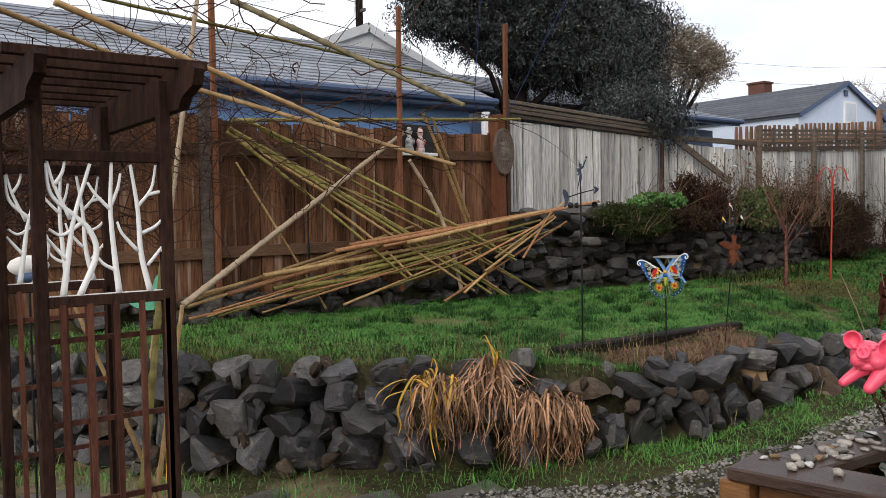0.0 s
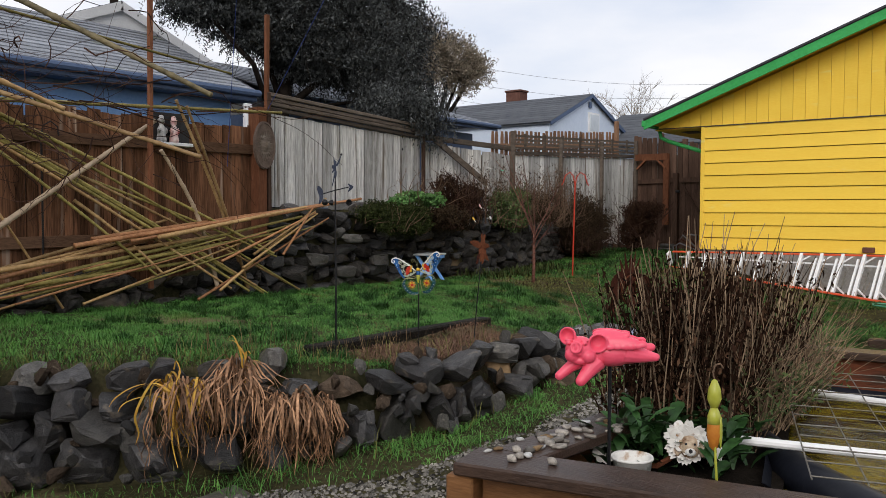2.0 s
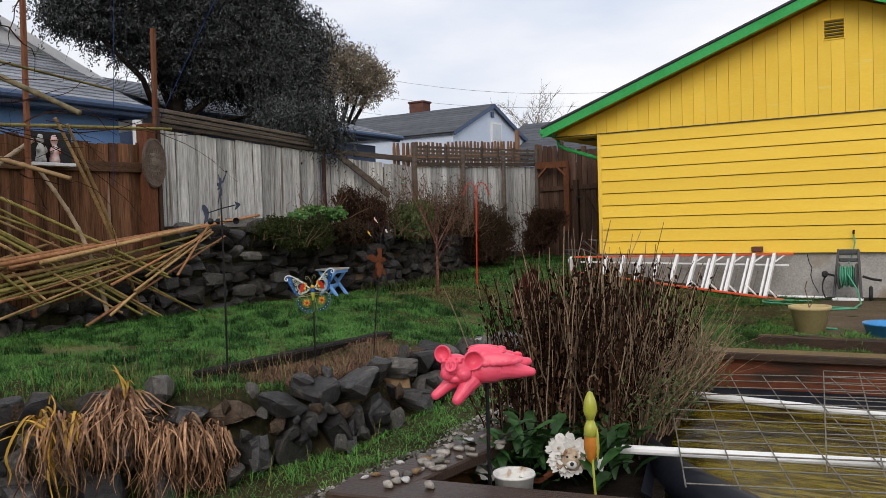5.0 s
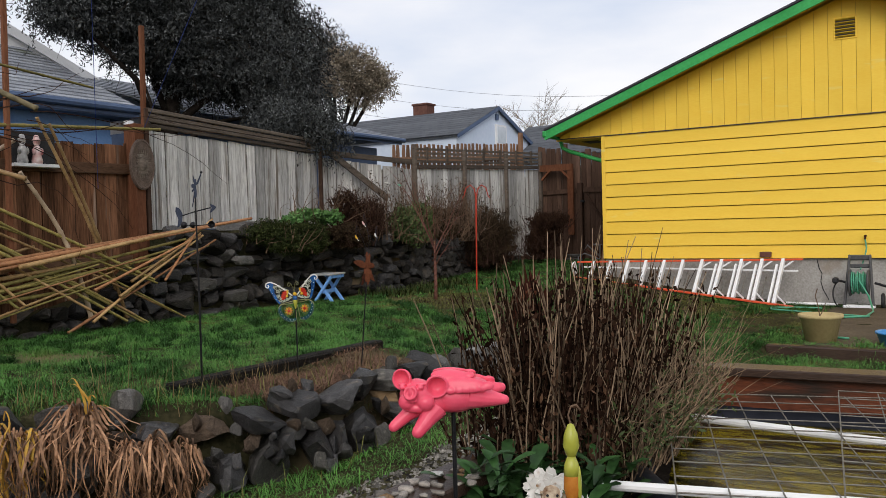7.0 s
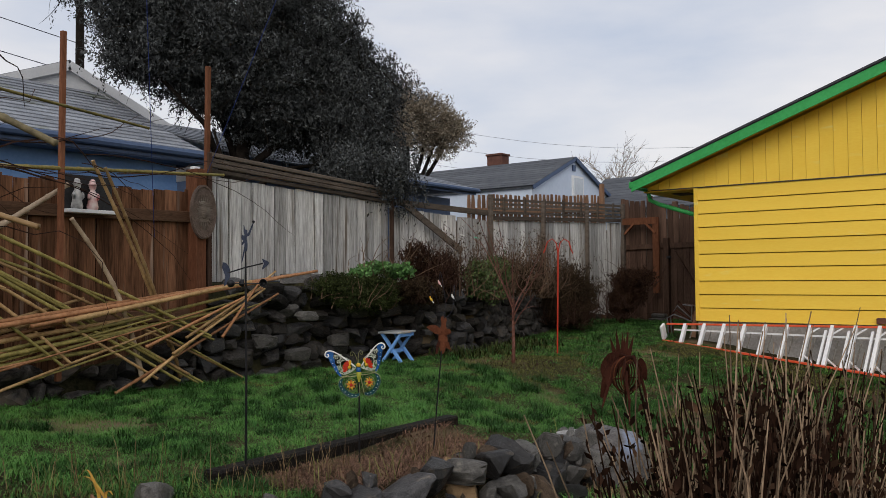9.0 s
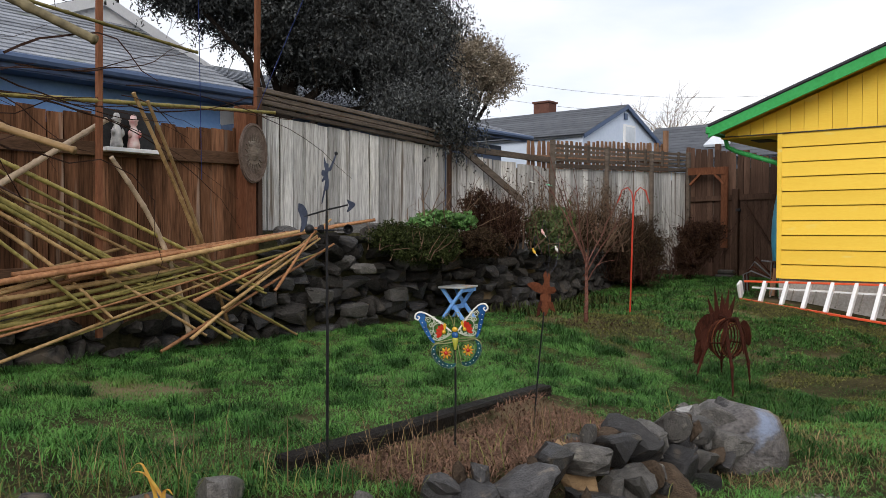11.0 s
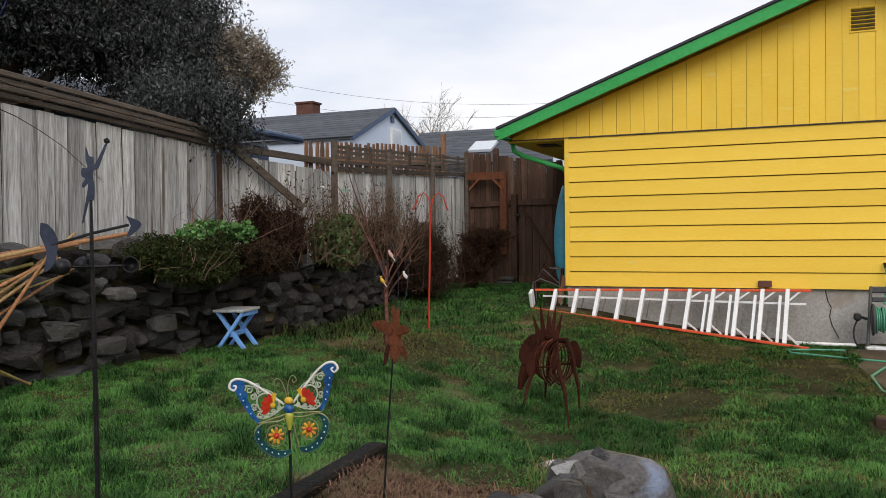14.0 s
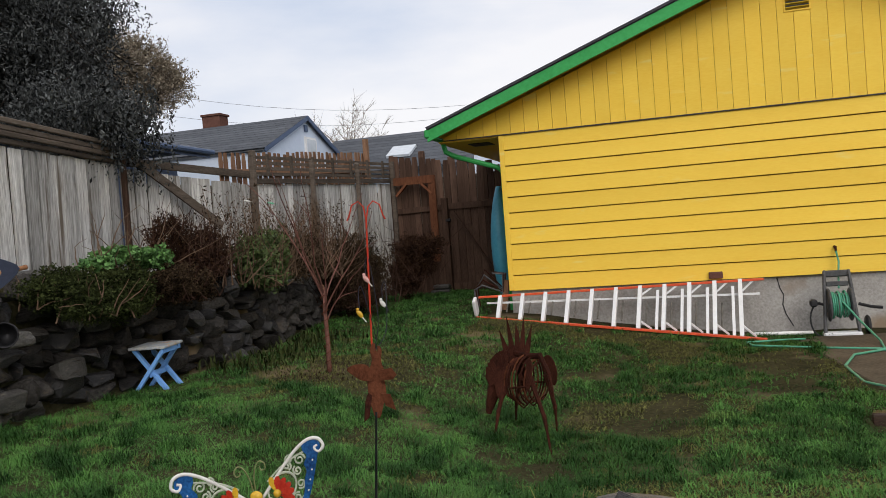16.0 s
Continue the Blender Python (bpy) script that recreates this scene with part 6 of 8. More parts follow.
for _ in range(24):
    s = -0.44 + ri.normal() * 0.06
    drape(gy_, ri, s, 0.09 + ri.normal() * 0.04, -0.1, ri.uniform(0.02, 0.1), ri.uniform(0.06, 0.16), ri.uniform(0.1, 0.45), ri.normal() * 0.08, ri.uniform(0.005, 0.01))
# upright leaves at the crown, bent over near their tips
for s, tip, tall in ((-0.04, -0.05, 0.3), (-0.01, -0.09, 0.27), (-0.02, 0.03, 0.2), (0.0, 0.06, 0.14)):
    b0 = Vector((0.6, 0.8, 0)) * s + Vector((-0.08, 0.06, 0.1))
    strap(gy_, ri, [b0, b0 + Vector((0.01, 0.01, tall * 0.5)), b0 + Vector((0.3 * tip, 0.4 * tip, tall * 0.92)), b0 + Vector((0.6 * tip, 0.8 * tip, tall)), b0 + Vector((tip, 1.2 * tip, tall * 0.9))], 0.0085)
# pale leaves lying out along the wall
for dr, rise, z in ((-0.3, 0.07, 0.08), (-0.26, 0.04, 0.04), (-0.22, 0.05, 0.1)):
    b0 = Vector((0.6, 0.8, 0)) * -0.44 + Vector((0.02, -0.02, z))
    strap(gy_, ri, [b0, b0 + Vector((0.2 * dr, 0.25 * dr, rise)), b0 + Vector((0.42 * dr, 0.55 * dr, rise * 0.8)), b0 + Vector((0.6 * dr, 0.8 * dr, 0.0)), b0 + Vector((0.66 * dr, 0.9 * dr, -0.05))], 0.01)
put("dry_foliage", g, "irisleaf", t, "dry brown strap leaves", kind="stuff")
put("yellow_foliage", gy_, "irisyellow", t, "yellowing strap leaves", kind="stuff")

# ---------------------------------------------------------------- the bed: timber and stakes
put("bed_timber", Geo().beam((1.03, -10.26, 0.2), (0.85, -7.78, 0.15), 0.12, 0.17, bevel=0.015), "timber", None, "black wet landscape timber edging the bed", "timber")


def weathervane():
    t = thing("weathervane_stake", "tall black garden stake with a cut steel figure and arrow", "garden stake", at=(1.2, -10.15, 0.24))
    m = pose(0, 0, 0, 90, 0, 38)
    slim = Matrix.Diagonal((0.72, 0.88, 1, 1))
    put("rod", Geo().tube([(0, 0, 0), (0.004, 0, 0.6), (0, 0, 1.06), (0, 0, 1.24)], [0.0068, 0.0068, 0.006, 0.004], 8), "blackmetal", t)
    body = [(-0.005, 0.0), (0.01, 0.0), (0.014, 0.04), (0.009, 0.07), (0.011, 0.09), (0.028, 0.097), (0.041, 0.125), (0.06, 0.17), (0.054, 0.173), (0.031, 0.133), (0.014, 0.108), (0.012, 0.13), (-0.003, 0.135), (-0.01, 0.155), (-0.015, 0.163),
            (-0.015, 0.122), (-0.01, 0.098), (-0.028, 0.097), (-0.031, 0.074), (-0.018, 0.065), (-0.029, 0.048), (-0.025, 0.037), (-0.009, 0.048), (-0.017, 0.0), (-0.031, -0.065), (-0.025, -0.065), (-0.008, -0.008)]
    put("figure_plate", Geo().plate(flowing(body + body[:1], 4)[:-1], 0.005, Matrix.Translation((0, 0, 1.24)) @ m @ slim), "bluesteel", t, "dark blue cut steel silhouette")
    put("star_tip", Geo().ball((0.034, 0.026, 1.4), 0.009, 1), "blackmetal", t)
    put("arrow", Geo().tube([tuple(m @ Vector((x, y, 0)) + Vector((0, 0, 1.15))) for x, y in ((-0.1, -0.03), (0.0, 0.0), (0.095, 0.022))], 0.004, 6), "blackmetal", t)
    put("arrow_head", Geo().plate(flowing([(0.088, 0.048), (0.128, 0.024), (0.09, -0.012), (0.1, 0.02)], 4), 0.006, Matrix.Translation((0, 0, 1.15)) @ m), "bluesteel", t)
    put("arrow_tail", Geo().plate(flowing([(-0.125, 0.03), (-0.104, 0.022), (-0.085, -0.015), (-0.092, -0.075), (-0.118, -0.1), (-0.112, -0.05), (-0.128, 0.0)], 4), 0.006, Matrix.Translation((0, 0, 1.15)) @ m), "bluesteel", t)
    for k in range(3):
        d = Vector((math.cos(radians(30 + 120 * k)), math.sin(radians(30 + 120 * k)), 0))
        s = Vector((-d.y, d.x, 0))
        c = put("cup_arm", Geo().tube([(0, 0, 1.06), tuple(d * 0.085 + Vector((0, 0, 1.062)))], 0.0035, 5), "blackmetal", t)
        turn = Matrix.Translation(d * 0.1 + Vector((0, 0, 1.064))) @ s.to_track_quat("Z", "Y").to_matrix().to_4x4()
        g = Geo().lathe([(0.0, 0.022), (0.012, 0.018), (0.02, 0.008), (0.0225, -0.006), (0.02, -0.006), (0.017, 0.006), (0.01, 0.014), (0.0, 0.017)], n=16)
        put("cup", Geo().add(g.v, g.f, turn), "blackmetal", c, smooth=True)


weathervane()


def butterfly():
    t = thing("butterfly_stake", "blue painted metal butterfly stake with glass wing insets", "garden ornament", at=(1.305, -9.36, 0.2))
    t.scale = (0.93, 0.93, 0.99)
    top = 0.57
    put("rod", Geo().tube([(0, 0, 0), (0.003, 0, 0.25), (0, 0, top - 0.06)], 0.0058, 6), "blackmetal", t)
    for s in (-1, 1):
        m = Matrix.Translation((0, 0, top)) @ pose(0, 0, 0, 90, 0, 31) @ pose(0, 0, 0, 0, 0, 8) @ pose(0, 0, 0, 0, -13 * s, 0)

        def place(x, y, z=0.0):
            return tuple(m @ Vector((s * x, y, z)))

        def wire(name, pts, r, mat, parent, label="", n=6):
            return put(name, Geo().tube([place(*q) for q in flowing(pts, n)], r, 5), mat, parent, label, smooth=True)

        def sheet(name, pts, mat, parent, label="", lift=0.0):
            q = [(s * x, y) for x, y in flowing(list(pts) + [pts[0]], 5)[:-1]]
            return put(name, Geo().plate(q if s > 0 else q[::-1], 0.005, m @ Matrix.Translation((0, 0, lift))), mat, parent, label)

        w = wire("upper_wing", [(0.018, 0.02), (0.076, 0.077), (0.127, 0.121), (0.167, 0.143), (0.196, 0.141), (0.207, 0.12), (0.192, 0.108), (0.182, 0.12), (0.192, 0.126)], 0.0046, "white", t, "scrolled wire upper wing")
        wire("lower_rim", [(0.139, -0.005), (0.12, -0.024), (0.084, -0.022), (0.04, -0.019), (0.012, -0.016)], 0.0028, "brass", w)
        sheet("blue_edge", [(0.15, 0.134), (0.17, 0.14), (0.192, 0.137), (0.2, 0.12), (0.188, 0.1), (0.178, 0.074), (0.162, 0.036), (0.142, -0.004), (0.122, -0.024), (0.118, -0.012), (0.132, 0.012), (0.14, 0.044), (0.15, 0.066), (0.147, 0.085), (0.158, 0.103), (0.15, 0.118)], "wingblue", w, "glossy blue enamel edge")
        for x, y in ((0.172, 0.09), (0.165, 0.066), (0.155, 0.042), (0.145, 0.016)):
            put("dot", Geo().ball(place(x, y, 0.004), 0.0028, 1), "white", w)
        for cx, cy, r0, q0 in ((0.137, 0.098, 0.016, 0.0), (0.126, 0.072, 0.013, 2.0), (0.128, 0.036, 0.013, 4.0), (0.112, 0.004, 0.013, 1.0), (0.1, 0.088, 0.012, 5.0), (0.09, 0.0, 0.012, 2.5), (0.06, 0.0, 0.011, 0.5), (0.108, 0.104, 0.011, 1.2), (0.036, 0.012, 0.009, 3.0)):
            put("curl", Geo().tube([place(cx + r0 * (1 - k / 20) * math.cos(q0 + k * 0.6), cy + r0 * (1 - k / 20) * math.sin(q0 + k * 0.6)) for k in range(16)], 0.0026, 4), "palewire", w)
        oval = [(0.076 + 0.04 * math.cos(q) - 0.008 * math.sin(q), 0.036 + 0.034 * math.sin(q) + 0.018 * math.cos(q)) for q in np.linspace(0, 2 * math.pi, 21)]
        put("oval_wire", Geo().tube([place(*q) for q in oval], 0.0032, 4), "palewire", w)
        for k in range(6):
            q = 1.75 - k * 0.42
            c, n_ = (math.cos(q), math.sin(q)), (-math.sin(q), math.cos(q))
            pts = [(0.058 + c[0] * a + n_[0] * b, 0.022 + c[1] * a + n_[1] * b) for a, b in ((0.01, 0.0), (0.03, 0.008), (0.044, 0.006), (0.049, 0.0), (0.044, -0.006), (0.03, -0.008))]
            sheet("petal", pts, "wingyellow" if k == 0 else "wingred", w, "red glass petal" if k else "yellow glass petal", 0.002)
        put("petal_heart", Geo().ball(place(0.06, 0.026, 0.004), 0.011, 2), "wingyellow", w, smooth=True)
        lw = wire("lower_wing", [(0.01, -0.031), (0.054, -0.034), (0.106, -0.029), (0.137, -0.048), (0.142, -0.079), (0.123, -0.119), (0.089, -0.152), (0.05, -0.164), (0.021, -0.157), (0.014, -0.133), (0.01, -0.089), (0.008, -0.05)], 0.003, "brass", t, "scrolled wire lower wing")
        sheet("dark_edge", [(0.108, -0.029), (0.137, -0.048), (0.145, -0.079), (0.126, -0.121), (0.089, -0.155), (0.05, -0.166), (0.021, -0.158), (0.016, -0.142), (0.036, -0.143), (0.066, -0.136), (0.096, -0.112), (0.116, -0.082), (0.118, -0.058)], "wingdark", lw, "dark teal enamel edge")
        put("inner_wire", Geo().tube([place(*q) for q in flowing([(0.02, 0.012), (0.06, -0.006), (0.1, -0.012), (0.132, 0.004)], 5)], 0.003, 4), "palewire", w)
        put("inner_wire", Geo().tube([place(*q) for q in flowing([(0.04, 0.06), (0.08, 0.088), (0.12, 0.106), (0.15, 0.115)], 5)], 0.003, 4), "palewire", w)
        put("flower_ring", Geo().tube([place(0.064 + 0.036 * math.cos(q), -0.083 + 0.038 * math.sin(q)) for q in np.linspace(0, 2 * math.pi, 19)], 0.0018, 4), "brass", lw)
        for k in range(9):
            q = 2 * math.pi * k / 9
            put("flower_petal", Geo().ball((0, 0, 0), (0.012, 0.0062, 0.004), 2, m @ Matrix.Translation((s * 0.064, -0.083, 0.003)) @ Matrix.Rotation(q, 4, "Z") @ Matrix.Translation((0.02, 0, 0))), "wingyellow" if k % 2 else "orangeglaze", lw, smooth=True)
        put("flower_heart", Geo().ball(place(0.064, -0.083, 0.005), 0.011, 2), "wingred", lw, smooth=True)
        for x, y in ((0.128, -0.055), (0.13, -0.079), (0.121, -0.1), (0.107, -0.12), (0.088, -0.137), (0.066, -0.148), (0.042, -0.152)):
            put("dot", Geo().ball(place(x, y, 0.004), 0.0032, 1), "white", lw)
        put("antenna", Geo().tube([place(*q) for q in flowing([(0.003, 0.04), (0.006, 0.075), (0.016, 0.105), (0.03, 0.117), (0.042, 0.108), (0.04, 0.094), (0.029, 0.094), (0.028, 0.104)], 5)], 0.0017, 4), "brass", t)
    put("head", Geo().ball((0, -0.004, top + 0.03), (0.019, 0.012, 0.014), 2), "wingyellow", t, smooth=True)
    put("thorax", Geo().ball((0, -0.004, top), (0.021, 0.014, 0.02), 2), "wingblue", t, smooth=True)
    put("tail", Geo().lathe([(0.0, -0.085), (0.006, -0.075), (0.018, -0.025), (0.015, -0.012), (0.0, -0.01)], (0, 0, top), 10), "lime", t, smooth=True)


butterfly()
def rusty_stake():
    """A cut steel figure with plates bent out of it; thin wires above it carry three glass birds."""
    t = thing("rusty_stake", "rusty cut steel figure on a thin stake with wired glass birds", "garden stake", at=(1.285, -8.6, 0.1))
    put("rod", Geo().tube([(0, 0, 0), (0.012, 0.04, 0.4), (0.025, 0.075, 0.72)], [0.005, 0.0048, 0.0042], 6), "blackmetal", t)
    m = Matrix.Translation((0.028, 0.085, 0.7)) @ pose(0, 0, 0, 90, 0, 30)
    body = [(-0.012, 0.0), (0.006, 0.0), (0.02, 0.04), (0.034, 0.085), (0.03, 0.13), (0.036, 0.15), (0.024, 0.19), (0.028, 0.235), (0.016, 0.25), (0.012, 0.225), (0.004, 0.262), (-0.012, 0.24), (-0.008, 0.2), (-0.022, 0.165), (-0.03, 0.12), (-0.026, 0.06)]
    put("figure_plate", Geo().plate(flowing(body + body[:1], 3)[:-1], 0.006, m), "rust", t)
    wing = [(0.0, 0.012), (-0.035, 0.035), (-0.08, 0.03), (-0.105, 0.012), (-0.075, -0.006), (-0.04, -0.02), (0.0, -0.018)]
    put("plate_petal", Geo().plate(flowing(wing + wing[:1], 3)[:-1], 0.005, m @ pose(-0.012, 0.15, 0.012, 0, 22, -14)), "rust", t)
    put("plate_petal", Geo().plate([(0.0, 0.02), (0.05, 0.026), (0.066, 0.0), (0.05, -0.014), (0.0, -0.016)], 0.005, m @ pose(0.012, 0.145, 0.014, 0, -35, 4)), "rust", t)
    put("plate_petal", Geo().plate([(0, 0), (0.035, -0.005), (0.05, -0.062), (0.014, -0.045)], 0.005, m @ pose(0.012, 0.085, 0.01, 8, -30, 0)), "rust", t)
    put("plate_petal", Geo().plate([(0.0, 0.0), (0.014, -0.01), (0.006, -0.085), (-0.012, -0.1), (-0.01, -0.03)], 0.005, m @ pose(-0.03, 0.09, 0.006, 0, 20, -6)), "rustdark", t)
    hub = Vector((0.03, 0.09, 0.93))
    for (x, y, z), mat, lb, lift in (((0.055, -0.078, 1.079), "wingyellow", "yellow glass bird", 0.07), ((0.041, 0.035, 1.188), "birdred", "red and white glass bird", 0.05), ((0.03, 0.207, 1.086), "white", "clear and black glass bird", 0.06)):
        p = Vector((x, y, z))
        arm = put("wire_arm", Geo().tube(flowing([hub, hub.lerp(p, 0.5) + Vector((0.02, 0.02, -0.01)), p + Vector((0.015, 0.0, lift + 0.012)), p + Vector((0, 0, lift)), p + Vector((0, 0, 0.02))], 5), 0.0014, 4), "cable", t)
        tilt = pose(0, 0, 0, 0, 55, 30) @ Matrix.Diagonal((0.62, 0.62, 0.62, 1))
        b = put("bird", Geo().ball((0, 0, 0), (0.027, 0.012, 0.013), 2, Matrix.Translation(p) @ tilt).ball((-0.027, 0, 0.006), 0.0105, 1, Matrix.Translation(p) @ tilt), mat, arm, lb, smooth=True)
        put("tail_feather", Geo().plate([(0.015, -0.006), (0.052, -0.012), (0.05, 0.012), (0.015, 0.006)], 0.004, Matrix.Translation(p) @ tilt), "white" if mat != "white" else "blackplastic", arm)
        put("side_feather", Geo().plate([(-0.012, 0.008), (0.02, 0.01), (0.028, 0.03), (0.004, 0.022)], 0.004, Matrix.Translation(p) @ tilt), mat, arm)


rusty_stake()

# ---------------------------------------------------------------- stool, horse, hook, sapling
t = thing("stool", "worn sky-blue wooden folding stool with crossed legs", "stool", at=Matrix.Identity(4).to_translation() + Vector((-2.38, -4.63, 0.16)))
t.rotation_euler, t.scale = (0, 0, radians(103)), (1.0, 1.05, 1.14)
for i in range(4):
    put("seat_slat", Geo().box((0, -0.12 + 0.08 * i, 0.395), (0.46, 0.075, 0.022), bevel=0.004), "stooltop", t)
put("apron", Geo().box((0, -0.13, 0.365), (0.42, 0.02, 0.04)), "bluepaint", t)
for x in (-0.16, 0.16):
    for s in (-1, 1):
        put("leg", Geo().beam((x + s * 0.012, -0.17 * s, 0.0), (x + s * 0.012, 0.14 * s, 0.385), 0.032, 0.05, up=(1, 0, 0), bevel=0.003), "bluepaint", t)
put("stretcher", Geo().box((0, 0.0, 0.18), (0.34, 0.022, 0.045), bevel=0.003), "bluepaint", t)


def horse():
    """Facing -x: ribs and a spine of rod, plates for neck, shoulders and rump, blades for the mane."""
    t = thing("horse_sculpture", "rusty welded scrap-metal grazing horse sculpture", "sculpture", at=(1.2, -5.3, -0.1))
    t.rotation_euler, t.scale = (0, 0, radians(-36)), (0.66, 0.78, 0.98)
    for foot, hip, bow in (((-0.155, -0.22), (-0.2, -0.1, 0.44), -0.03), ((0.407, -0.2), (0.2, -0.11, 0.48), 0.05), ((0.06, 0.21), (0.17, 0.11, 0.48), 0.05), ((-0.415, 0.23), (-0.22, 0.1, 0.44), -0.03)):
        h, f = Vector(hip), Vector((foot[0] / 0.66, foot[1] / 0.78, 0.0))
        mid = f.lerp(h, 0.48) + Vector((bow, 0, 0))
        lg = put("leg", Geo().tube([f, f.lerp(mid, 0.6), mid, mid.lerp(h, 0.5), h], [0.011, 0.013, 0.02, 0.019, 0.034], 6), "rustdark", t)
        put("knee_bolt", Geo().ball(tuple(mid), (0.024, 0.024, 0.03), 1), "rustdark", lg)
    for i in range(8):
        x = -0.19 + 0.055 * i
        r = 0.175 - 0.011 * abs(i - 3.5)
        put("rib", Geo().tube([(x + 0.03 * math.sin(q), r * math.cos(q), 0.44 + r * 1.1 * math.sin(q)) for q in np.linspace(-1.25, math.pi + 1.25, 18)], 0.0085, 5), "rust" if i % 3 == 0 else "rustdark", t)
    for s in (-1, 1):
        put("side_rod", Geo().tube([(-0.24, 0.1 * s, 0.4), (-0.05, 0.168 * s, 0.4), (0.16, 0.15 * s, 0.42), (0.27, 0.06 * s, 0.46)], 0.008, 5), "rustdark", t)
        put("belly_rod", Geo().tube([(-0.22, 0.07 * s, 0.32), (0.0, 0.06 * s, 0.24), (0.2, 0.08 * s, 0.34)], 0.007, 5), "rustdark", t)
        rump = [(-0.1, -0.02), (-0.05, 0.1), (0.05, 0.13), (0.12, 0.06), (0.13, -0.06), (0.07, -0.16), (0.0, -0.14), (-0.03, -0.06)]
        put("haunch_plate", Geo().plate(flowing(rump + rump[:1], 3)[:-1], 0.008, Matrix.Translation((0.19, 0.13 * s, 0.52)) @ pose(0, 0, 0, 90 + 14 * s, 0, 14 * s) @ Matrix.Diagonal((0.75, 0.8, 1, 1))), "rustdark", t)
        blade = [(-0.12, -0.03), (-0.06, 0.1), (0.03, 0.13), (0.08, 0.03), (0.06, -0.1), (-0.02, -0.18), (-0.09, -0.13)]
        put("shoulder_plate", Geo().plate(flowing(blade + blade[:1], 3)[:-1], 0.008, Matrix.Translation((-0.22, 0.12 * s, 0.47)) @ pose(0, 0, 0, 90 + 10 * s, 0, -12 * s)), "rustdark", t)
    put("spine", Geo().tube([(-0.3, 0, 0.56), (-0.15, 0, 0.635), (0.05, 0, 0.62), (0.24, 0, 0.63), (0.36, 0, 0.5), (0.4, 0.0, 0.34)], [0.026, 0.026, 0.022, 0.026, 0.018, 0.008], 7), "rustdark", t)
    line = flowing([(-0.18, 0.0, 0.6), (-0.3, -0.03, 0.57), (-0.4, -0.06, 0.46), (-0.44, -0.08, 0.33)], 3)
    neck = put("neck", Geo().tube(line, [0.1 - 0.006 * k for k in range(len(line))], 9), "rustdark", t)
    for k in range(6):
        for s in (-1, 1):
            c = Vector(line[1 + k])
            put("neck_plate", Geo().plate([(-0.075, -0.05), (0.0, -0.075), (0.07, -0.03), (0.06, 0.05), (-0.02, 0.07), (-0.07, 0.03)], 0.006, Matrix.Translation(c + Vector((0, 0.088 * s, 0.0))) @ pose(0, 0, 0, 90 + 16 * s, 30 + 11 * k, 8 * s)), "rustdark", neck)
    head = put("head", Geo().tube([(-0.42, -0.07, 0.4), (-0.46, -0.09, 0.33), (-0.5, -0.11, 0.24), (-0.52, -0.12, 0.17)], [0.06, 0.062, 0.042, 0.03], 8), "rustdark", t)
    put("jaw", Geo().tube([(-0.42, -0.08, 0.31), (-0.46, -0.1, 0.24), (-0.49, -0.115, 0.18)], [0.028, 0.024, 0.012], 6), "rustdark", head)
    for s in (-1, 1):
        put("ear", Geo().plate([(-0.02, 0), (0.02, 0), (0.004, 0.09)], 0.006, Matrix.Translation((-0.41, -0.07 + s * 0.045, 0.42)) @ pose(0, 0, 0, 80, -25, 40)), "rustdark", head)
    for x, y, hgt, lean in ((-0.2, -0.05, 0.24, -20), (-0.16, -0.02, 0.33, -8), (-0.13, 0.01, 0.27, 1), (-0.09, 0.03, 0.32, 9), (-0.05, 0.05, 0.26, 19), (-0.17, 0.04, 0.22, 6)):
        edge = [(-0.03, -0.04), (0.03, -0.04), (0.026, hgt * 0.35), (0.012, hgt * 0.75), (0.0, hgt), (-0.012, hgt * 0.7), (-0.028, hgt * 0.3)]
        put("mane_spike", Geo().plate(edge, 0.006, Matrix.Translation((x, y, 0.6)) @ pose(0, 0, 0, 90, 0, 62) @ pose(0, 0, 0, 0, 0, -lean)), "rustdark", t)


horse()
t = thing("shepherd_hook", "thin red double shepherd hook", "plant hook", at=(-0.99, -2.79, 0.2))
t.rotation_euler = (radians(4.2), radians(3.6), 0)
put("rod", Geo().tube([(0, 0, 0), (0, 0, 1.5)], 0.011, 6), "redpaint", t)
for s in (-1, 1):
    put("hook", Geo().tube([(0, 0, 1.45), (s * 0.02, s * 0.015, 1.6), (s * 0.07, s * 0.04, 1.66), (s * 0.13, s * 0.07, 1.62), (s * 0.16, s * 0.09, 1.5), (s * 0.18, s * 0.1, 1.46)], 0.008, 6), "redpaint", t)
rs = np.random.default_rng(55)
t = thing("sapling", "young bare sapling wound with red-brown lights", "sapling", at=(-0.93, -4.05, 0.17))
g = Geo().tube([(0, 0, 0), (0.01, 0, 0.3), (0, 0.01, 0.62), (0.01, 0.01, 0.85)], [0.026, 0.022, 0.018, 0.014], 7)
put("trunk", g, "sapbark", t, smooth=True)
g = Geo()
for a, z, ln in ((0.3, 0.62, 1.1), (1.5, 0.7, 1.2), (2.7, 0.75, 1.2), (4.8, 0.8, 1.25), (5.6, 0.6, 0.95), (0.9, 0.5, 0.7), (3.4, 0.8, 1.4)):
    pts = tangle(g, rs, (0, 0, z), (math.cos(a) * 0.55, math.sin(a) * 0.55, 1.0), ln, 0.009, 0.09, 8, 5)
    for p_ in pts[3:7:2]:
        tangle(g, rs, p_, (rs.normal() * 0.7, rs.normal() * 0.7, 0.9), 0.26, 0.0045, 0.15, 4, 4)
